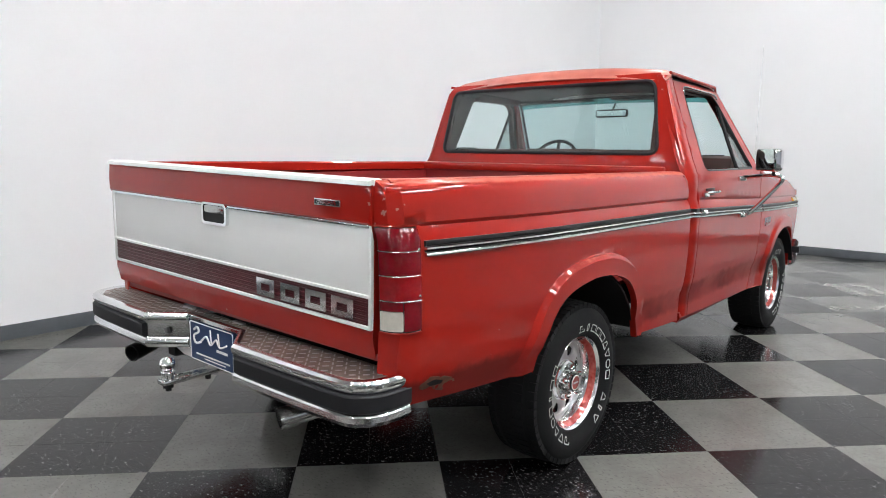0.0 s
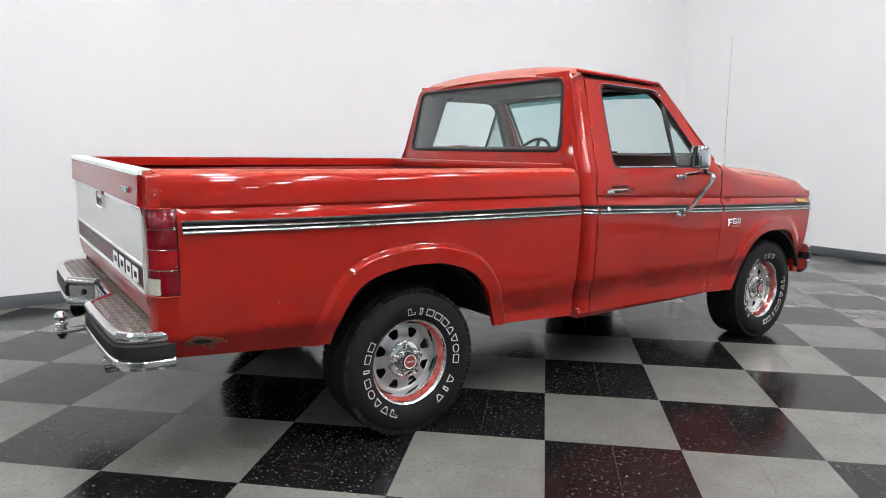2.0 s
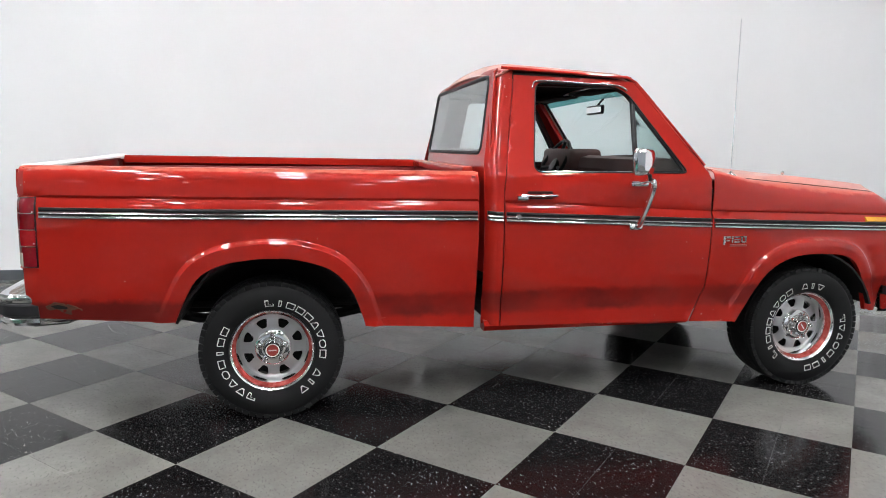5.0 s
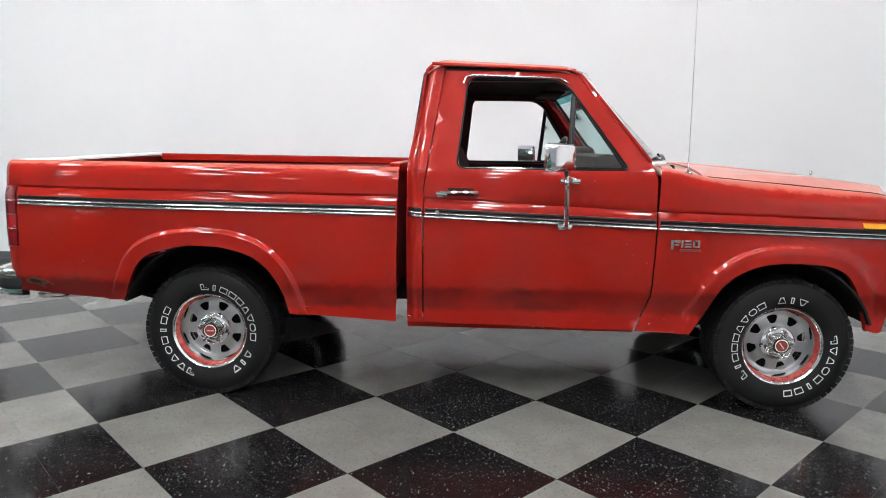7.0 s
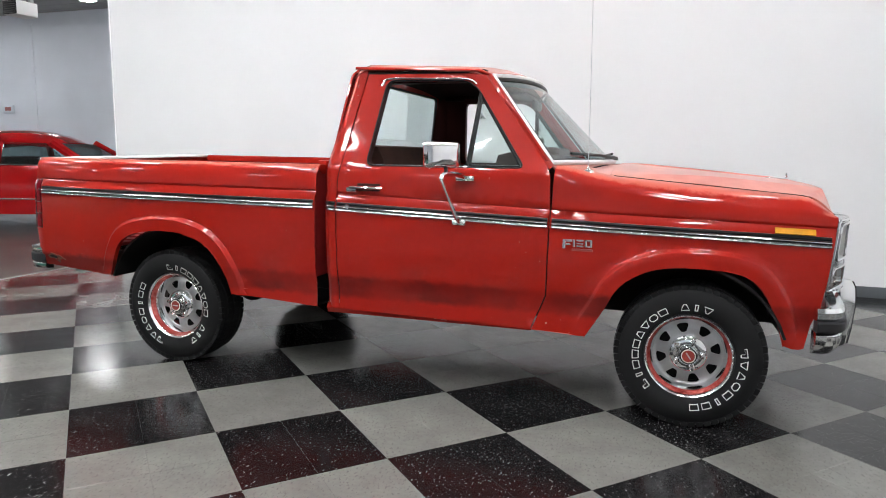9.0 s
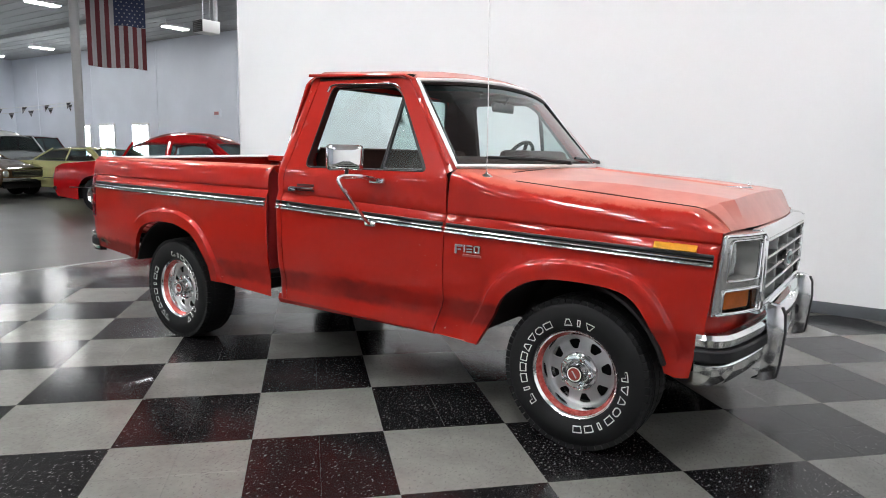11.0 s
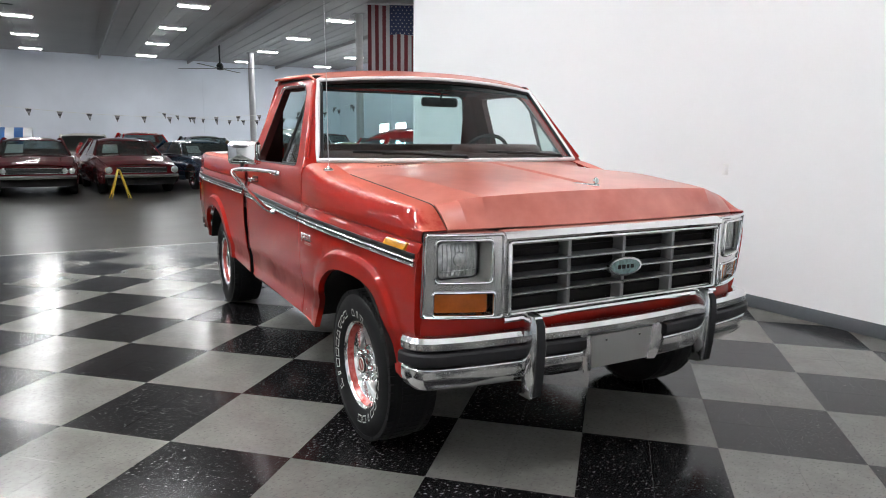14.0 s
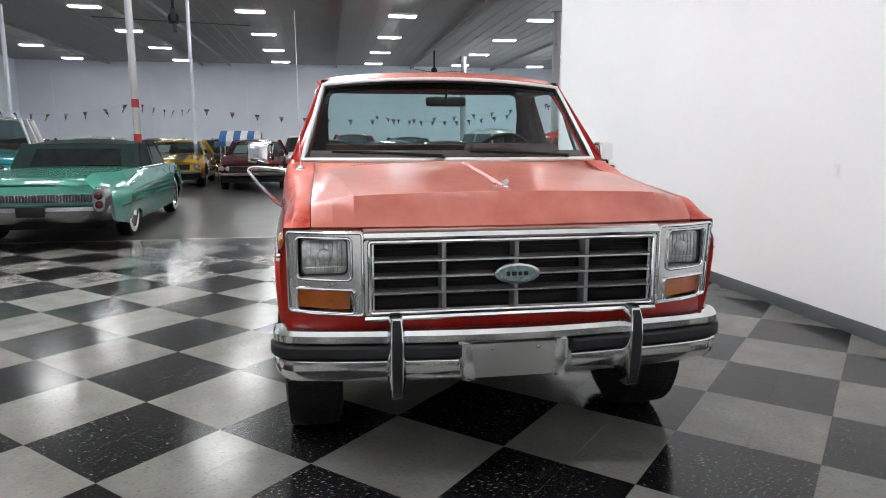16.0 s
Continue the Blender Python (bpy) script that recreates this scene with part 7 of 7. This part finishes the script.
    rim = lathe([(0.0, -0.075), (wheel * 0.2, -0.085), (wheel * 0.3, -0.06), (wheel * 0.5, -0.05), (wheel * 0.6, -0.085), (wheel * 0.62, -0.06)], 24)
    first = None
    for x in (front_x, rear_x):
        for sgn in (-1, 1):
            m = Matrix.Translation((x, sgn * (hw - 0.16), wheel)) @ (Matrix.Rotation(math.pi, 4, "Z") if sgn > 0 else Matrix())
            if first is None:
                w = new("wheel")
                w.parent = car
                w.matrix_basis = m
                part("tyre", tyre, M_TYRE, w)
                part("rim", rim, M_CHROME, w)
                if whitewall:
                    part("white_wall", lathe([(wheel * 0.64, -0.0975), (wheel * 0.66, -0.1015), (wheel * 0.84, -0.0985), (wheel * 0.85, -0.094)], 32), M_WW, w, "white sidewall band")
                first = w
            else:
                copy_thing(first, m)
    return car


def build_cars():
    maroon, maroon_b = paint("maroon_car_paint", (0.085, 0.006, 0.010)), paint("wine_car_paint", (0.10, 0.008, 0.012))
    blue, gold, yellow = paint("dark_blue_car_paint", (0.012, 0.030, 0.055)), paint("bronze_car_paint", (0.10, 0.060, 0.032)), paint("yellow_car_paint", (0.55, 0.33, 0.03))
    red, green, black = paint("bright_red_car_paint", (0.46, 0.006, 0.008)), paint("turquoise_car_paint", (0.065, 0.265, 0.205)), paint("black_car_paint", (0.012, 0.012, 0.014))
    white, cream, silver = paint("white_car_paint", (0.62, 0.62, 0.60)), paint("pale_yellow_car_paint", (0.50, 0.48, 0.22)), paint("grey_car_paint", (0.20, 0.21, 0.22))
    teal = paint("teal_truck_paint", (0.02, 0.22, 0.24))
    cloth = material("dark_green_canvas", (0.012, 0.022, 0.020), rough=0.85, var=0.2, bump=0.1)
    cloth.node_tree.nodes["Principled BSDF"].inputs["Specular IOR Level"].default_value = 0.12
    ctop = material("white_canvas", (0.60, 0.60, 0.57), rough=0.8, var=0.05)
    build_car("dark maroon muscle car with round headlamps, parked facing out", maroon, pose(-14.35, -2.80, 0, 0, 0, 2), lamps=2, card=True)
    build_car("wine-red muscle coupe with a striped bonnet, parked behind a sign", maroon_b, pose(-14.4, -0.72, 0, 0, 0, 6), lamps=1, card=True)
    build_car("dark blue muscle coupe, parked in the row of classics", blue, pose(-14.9, 1.35, 0, 0, 0, 14), roof=1.30, card=True)
    build_car("bronze-gold coupe parked beside the blue one", gold, pose(-16.3, 3.55, 0, 0, 0, 20), roof=1.30)
    build_car("yellow muscle car with black bonnet stripes", yellow, pose(-15.7, -5.25, 0, 0, 0, 4), stripes=M_TRIM, roof=1.34, card=True)
    build_car("bright red rounded fifties sedan, side on", red, pose(-8.1, 4.62, 0, 0, 0, 199), length=4.97, width=1.86, belt=1.04, roof=1.60, nose_z=0.92, hood_z=1.03, tail_z=0.98, cabin=(0.85, 0.55, -1.05, -1.75), wheel=0.345, dome=0.15)
    build_car("white station wagon in a back row", silver, pose(-20.2, 6.1, 0, 0, 0, 14), belt=1.10, roof=1.78, cabin=(0.95, 0.55, -1.85, -2.1), roof_mat=white, dome=0.15)
    build_car("pale yellow coupe in a back row", cream, pose(-14.2, 5.6, 0, 0, 0, 195), roof=1.28)
    build_car("dark red utility car in a back row", maroon, pose(-20.5, 7.1, 0, 0, 0, 5), belt=1.05, roof=1.62, cabin=(0.9, 0.5, -1.2, -1.5))
    build_car("black coupe in a back row", black, pose(-20.2, -4.5, 0, 0, 0, 0), roof=1.38)
    build_car("white convertible with a white top in a back row", white, pose(-19.6, -1.55, 0, 0, 0, 0), roof=1.48, roof_mat=ctop, soft_top=True)
    build_car("red tall car in a back row", red, pose(-20.8, 0.35, 0, 0, 0, 4), belt=1.08, roof=1.55)
    build_car("black sedan in a back row", black, pose(-21.0, 2.6, 0, 0, 0, 8), roof=1.45)
    build_car("bright red coupe behind the first row", red, pose(-18.3, -1.0, 0, 0, 0, 0), roof=1.22)
    build_car("grey coupe in a back row", silver, pose(-20.4, -6.9, 0, 0, 0, 0), roof=1.40)
    build_car("white hardtop in a back row", white, pose(-20.0, -9.0, 0, 0, 0, 0), roof=1.45)
    build_car("black coupe at the end of a back row", black, pose(-19.5, -11.2, 0, 0, 0, 0), roof=1.40)
    # turquoise convertible near the tiles
    g = build_car("turquoise luxury convertible with tail fins and a dark green canvas top", green, pose(-5.45, -4.50, 0, 0, 0, 182), length=5.6, width=2.02, belt=0.93, roof=1.34, nose_z=0.86, hood_z=0.93, tail_z=0.845,
                  front_x=1.70, rear_x=-1.48, wheel=0.355, cabin=(1.25, 0.72, -0.30, -0.72), roof_mat=cloth, soft_top=True, fins=0.11, whitewall=True, lamps=2, sill=0.22, skirt=True)
    hl = 2.8
    part("rear_grille", box((-hl - 0.045, -0.80, 0.60), (-hl - 0.01, 0.80, 0.70), 0.01), M_DARKGR, g, "ribbed chrome rear grille")
    for k in range(46):
        y = -0.78 + 0.0347 * k
        part("grille_rib", box((-hl - 0.058, y - 0.006, 0.605), (-hl - 0.04, y + 0.006, 0.695), 0.003, 1), M_DIMCHR, g)
    for sgn in (-1, 1):
        pod = [[(x, sgn * 0.90 + r * math.cos(a), 0.63 + 1.9 * r * math.sin(a)) for a in [2 * math.pi * i / 16 for i in range(16)]] for x, r in ((-hl + 0.15, 0.085), (-hl - 0.10, 0.088), (-hl - 0.14, 0.075))]
        part("tail_pod", loft(pod), M_DIMCHR, g, "chromed oval tail-light pod")
        for z in (0.575, 0.685):
            part("pod_lamp", lathe([(0.0, -0.172), (0.030, -0.168), (0.046, -0.150), (0.050, -0.130)], 16, axis="x", at=(-hl, sgn * 0.90, z)), M_POD, g, "deep red lamp")
    rings = []
    for i in range(13):
        y = -0.98 + 1.96 * i / 12
        x = -hl - 0.075 + 0.16 * (abs(y) / 1.01) ** 6
        rings.append([(x + 0.16, y, 0.335), (x + 0.10, y, 0.34), (x + 0.045, y, 0.39), (x - 0.034, y, 0.50), (x - 0.020, y, 0.545), (x + 0.006, y, 0.56), (x + 0.12, y, 0.56)])
    part("lower_bumper", loft(rings), M_DIMCHR, g, "deep chrome rear bumper")
    part("plate", box((-hl - 0.126, -0.28, 0.43), (-hl - 0.104, 0.04, 0.56), 0.006), M_TRIM, g, "dark plate on the bumper")
    # teal and white pickup further on
    build_car("teal and white old pickup with a white roof", teal, pose(-7.9, -7.1, 0, 0, 0, 15), length=4.9, width=1.95, belt=1.15, roof=1.78, nose_z=1.0, hood_z=1.12, tail_z=1.1, cabin=(0.9, 0.55, -0.55, -0.75), roof_mat=white, wheel=0.36, sill=0.34)


# ---- hall fittings ----
def hall_fittings():
    band = material("red_band_paint", (0.35, 0.015, 0.012), rough=0.4)
    post = material("white_column_paint", (0.44, 0.44, 0.445), rough=0.45, var=0.05)
    for x, y, r, bands in ((-10.3, -5.02, 0.08, True), (-15.5, -4.72, 0.055, False), (-18.3, 7.75, 0.14, False), (-32.0, 7.0, 0.17, False), (-20.0, -11.7, 0.07, False)):
        c = thing("column", "white painted steel column with red bands" if bands else "white painted steel column", "column", "hall columns", pose(x, y, 0))
        part("shaft", lathe([(r, 0.0), (r, CEIL - 0.36)], 20, axis="z"), post if bands or r > 0.1 else M_HALL, c)
        part("base_plate", box((-0.2, -0.2, 0.0), (0.2, 0.2, 0.025), 0.004), M_BEAM, c)
        part("top_plate", box((-0.2, -0.2, CEIL - 0.39), (0.2, 0.2, CEIL - 0.36), 0.004), M_BEAM, c)
        if bands:
            for z in (2.08, 1.30):
                part("band", lathe([(r + 0.004, z), (r + 0.004, z + 0.19)], 20, axis="z"), band, c, "red painted band")
    # flag: hung from the roof, stripes down, canton at the top right
    fw, fh, fz = 1.75, 2.40, 3.88
    rd, wt, bl = (material(n, c, rough=0.8, var=0.06) for n, c in (("flag_red", (0.11, 0.011, 0.016)), ("flag_white", (0.34, 0.33, 0.34)), ("flag_blue", (0.02, 0.03, 0.08))))
    fl = thing("flag", "large striped flag with a star-spangled canton, hung from the roof", "flag", "", pose(-17.6, 8.75, fz, 0, 0, 63))
    fold = lambda s, v: 0.035 * math.sin(9 * s + 1.5 * v) * (1.0 - 0.3 * v / fh)
    for k in range(13):
        s0, s1 = -fw / 2 + fw * k / 13, -fw / 2 + fw * (k + 1) / 13
        z1 = fh if k < 6 else fh - 1.05
        rings = [[(s, fold(s, z), z + 0.02 * math.sin(5 * s)) for s in (s0, (s0 + s1) / 2, s1)] for z in [z1 * i / 14 for i in range(15)]]
        part("stripe", thicken(loft(rings, False, False), 0.003), rd if k % 2 == 0 else wt, fl)
    s0, s1 = -fw / 2 + fw * 6 / 13, fw / 2
    rings = [[(s0 + (s1 - s0) * j / 8, fold(s0 + (s1 - s0) * j / 8, z), z) for j in range(9)] for z in [fh - 1.05 + 1.05 * i / 8 for i in range(9)]]
    part("canton", thicken(loft(rings, False, False), 0.003), bl, fl, "dark blue canton")
    for r in range(9):
        for c in range(6 if r % 2 == 0 else 5):
            s = s0 + (s1 - s0) * (c + (0.5 if r % 2 == 0 else 1.0)) / 6
            z = fh - 1.05 + 1.05 * (r + 0.5) / 9
            star = [((0.034 if k % 2 == 0 else 0.014) * math.sin(k * math.pi / 5) + s, (0.034 if k % 2 == 0 else 0.014) * math.cos(k * math.pi / 5) + z) for k in range(10)]
            bm = bmesh.new()
            vs = [bm.verts.new((u, fold(u, v) - 0.006, v)) for u, v in star]
            bm.faces.new(vs)
            thicken(bm, 0.002)
            part("star", bm, wt, fl)
    part("pole", tube([(-fw / 2 - 0.05, 0, fh + 0.02), (fw / 2 + 0.05, 0, fh + 0.02)], 0.02, 8), M_ALU, fl)
    for s in (-0.5, 0.5):
        part("cord", tube([(s, 0, fh), (s, 0, CEIL - fz - 0.05)], 0.006, 6), M_ALU, fl)
    # pennant strings between the columns
    chk = material("chequered_pennant_dark", (0.07, 0.07, 0.075), rough=0.8)
    chw = material("chequered_pennant_pale", (0.26, 0.26, 0.27), rough=0.8)
    for a, b, sag, n in (((-15.0, -10.5, 2.3), (-10.3, -5.0, 2.2), 0.25, 9), ((-10.3, -5.0, 2.2), (-15.5, -4.72, 2.32), 0.12, 6), ((-15.5, -4.72, 2.32), (-18.3, 7.75, 2.75), 0.50, 17),
                         ((-23.5, 1.2, 2.4), (-18.3, 7.75, 2.7), 0.45, 15)):
        st = thing("pennant_string", "string of small chequered pennants hung across the hall", "bunting", "pennant strings")
        a, b = Vector(a), Vector(b)
        at = lambda t: a.lerp(b, t) - Vector((0, 0, sag * 4 * t * (1 - t)))
        part("string", tube([at(i / 24) for i in range(25)], 0.006, 5), M_LETTER, st)
        d = (b - a).normalized()
        for k in range(n):
            p = at((k + 0.5) / n)
            tw = Vector((-d.y, d.x, 0)) * random.uniform(-0.12, 0.12)
            for i in range(3):
                bm = bmesh.new()
                w0, w1 = 0.080 * (1 - i / 3), 0.080 * (1 - (i + 1) / 3)
                q = [p - d * w0 + tw * i / 3 - Vector((0, 0, 0.066 * i)), p + d * w0 + tw * i / 3 - Vector((0, 0, 0.066 * i)), p + d * max(w1, 0.004) + tw * (i + 1) / 3 - Vector((0, 0, 0.066 * (i + 1))), p - d * max(w1, 0.004) + tw * (i + 1) / 3 - Vector((0, 0, 0.066 * (i + 1)))]
                bm.faces.new([bm.verts.new(v) for v in q])
                thicken(bm, 0.003)
                part("pennant", bm, chk if (i + k) % 2 == 0 else chw, st)
    # large slow ceiling fans
    proto = None
    for x, y, turn in ((-16.6, -5.35, 8), (-31.2, 5.2, 50)):
        m = pose(x, y, CEIL, 0, 0, turn)
        if proto is None:
            proto = thing("ceiling_fan", "large dark ceiling fan with long blades", "ceiling fan", "hall ceiling fans", m)
            part("stem", tube([(0, 0, -0.06), (0, 0, -1.1)], 0.045, 10), M_TRIM, proto)
            part("motor", lathe([(0.0, -1.45), (0.16, -1.42), (0.18, -1.2), (0.10, -1.08), (0.0, -1.08)], 20, axis="z"), M_TRIM, proto)
            for k in range(4):
                part("blade", box((0.15, -0.07, -1.36), (2.3, 0.07, -1.345), 0.004, 1, Matrix.Rotation(k * math.pi / 2 + 0.05, 4, "Z")), M_TRIM, proto, "long thin blade")
        else:
            copy_thing(proto, m)
    # unit heater
    h = thing("unit_heater", "white box heater with a black grille, hung from the ceiling", "heater", "", pose(-10.6, 7.1, 4.15, 0, 0, 88))
    part("cabinet", box((-0.25, -0.20, 0.0), (0.25, 0.20, 0.30), 0.015), M_WHITE, h)
    part("outlet", box((-0.258, -0.195, 0.01), (-0.245, 0.195, 0.29), 0.004), M_TRIM, h, "black louvred outlet")
    for k in range(6):
        part("louvre", box((-0.275, -0.18, 0.03 + 0.045 * k), (-0.256, 0.18, 0.042 + 0.045 * k)), M_DARKGR, h)
    for y in (-0.15, 0.15):
        part("rod", tube([(0, y, 0.30), (0, y, CEIL - 4.15 - 0.02)], 0.010, 6), M_ALU, h)
    part("flue", tube([(0.30, 0.05, 0.12), (0.30, 0.05, CEIL - 4.15 - 0.02)], 0.05, 12), M_ALU, h)
    part("flue_elbow", tube([(0.24, 0.05, 0.14), (0.31, 0.05, 0.14)], 0.05, 12), M_ALU, h)
    # wet-floor sign
    ylw = material("yellow_plastic", (0.62, 0.42, 0.03), rough=0.45, var=0.06)
    s = thing("floor_sign", "yellow folding wet-floor sign on the concrete", "floor sign", "", pose(-11.2, -1.05, 0, 0, 0, 8))
    for sgn in (-1, 1):
        fr = panel([(-0.15, 0.0), (-0.11, 0.0), (-0.09, 0.10), (0.09, 0.10), (0.11, 0.0), (0.15, 0.0), (0.09, 0.64), (-0.09, 0.64)], lambda u, v: Vector((u, sgn * (0.21 - 0.29 * v), v)), (), (), 0.1, 0.012, (0, sgn, 0.3))
        part("board", fr, ylw, s)
    part("hinge", tube([(-0.09, 0, 0.65), (0.09, 0, 0.65)], 0.018, 8), ylw, s)
    # striped canopy stand behind the first row
    sb, sw = material("blue_stripe_cloth", (0.03, 0.12, 0.34), rough=0.7), material("white_stripe_cloth", (0.66, 0.67, 0.68), rough=0.7)
    c = thing("canopy_stand", "blue and white striped canopy on posts behind the cars", "canopy stand", "", pose(-17.2, -3.55, 0, 0, 0, 0))
    for k in range(6):
        y0 = -0.66 + 0.22 * k
        part("stripe_panel", loft([[(x, y, 1.28 + 0.34 * (1 - abs(x) / 0.55) ** 0.6 + dz) for y, dz in ((y0, 0), (y0 + 0.22, 0), (y0 + 0.22, 0.02), (y0, 0.02))] for x in (-0.55, -0.4, -0.2, 0.0, 0.2, 0.4, 0.55)]), sb if k % 2 == 0 else sw, c)
        part("valance", box((0.54, y0 + 0.002, 1.14), (0.56, y0 + 0.218, 1.30), 0.004), sb if k % 2 == 0 else sw, c)
    for x in (-0.5, 0.5):
        for y in (-0.62, 0.62):
            part("leg", tube([(x, y, 0.0), (x, y, 1.30)], 0.02, 8), M_ALU, c)
    # bright doors in the side wall, an exit sign, wall seams
    for x in (-33.0, -30.6, -27.5):
        d = structure("door_1", box((x - 0.75, HALL_Y1 - 0.05, 0.0), (x + 0.75, HALL_Y1 - 0.001, 2.5), 0.01), M_WHITE, "white framed glass door with daylight behind")
        for k in (-1, 1):
            structure("pane", box((x + k * 0.36 - 0.31, HALL_Y1 - 0.056, 0.15), (x + k * 0.36 + 0.31, HALL_Y1 - 0.049, 2.38)), M_DAY, "", d)
    exitred = material("faded_sign_red", (0.42, 0.16, 0.16), rough=0.5)
    x = thing("exit_sign", "small pale grey exit sign with a faded red face", "exit sign", "", pose(-21.4, HALL_Y1 - 0.03, 2.70))
    part("case", box((-0.27, -0.03, 0.0), (0.27, 0.029, 0.32), 0.01), M_HALL, x)
    part("face", box((-0.16, -0.036, 0.10), (0.16, -0.029, 0.24), 0.004), exitred, x)
    for wx in range(-38, 0, 6):
        structure("trim", box((wx - 0.03, HALL_Y1 - 0.025, 0.0), (wx + 0.03, HALL_Y1 - 0.001, CEIL - 0.4)), M_HALL, "grey joint strip on the side wall")
    for wy in range(-18, 15, 6):
        structure("trim", box((HALL_X0 + 0.001, wy - 0.05, 0.0), (HALL_X0 + 0.03, wy + 0.05, CEIL - 0.4)), M_HALL, "grey joint strip on the far wall")
    # socket plate on the partition
    p = thing("wall_socket", "white socket plate on the partition wall", "wall socket", "", pose(1.85, WALL_Y, 1.14))
    part("plate", box((-0.030, -0.006, -0.048), (0.030, -0.0005, 0.048), 0.003), M_WHITE, p)
    part("switch", box((-0.010, -0.010, -0.020), (0.010, -0.005, 0.020), 0.002), M_WALL, p)


build_hall()
ceiling_lights()
truck = build_truck()
build_cars()
hall_fittings()
floor_tiles()
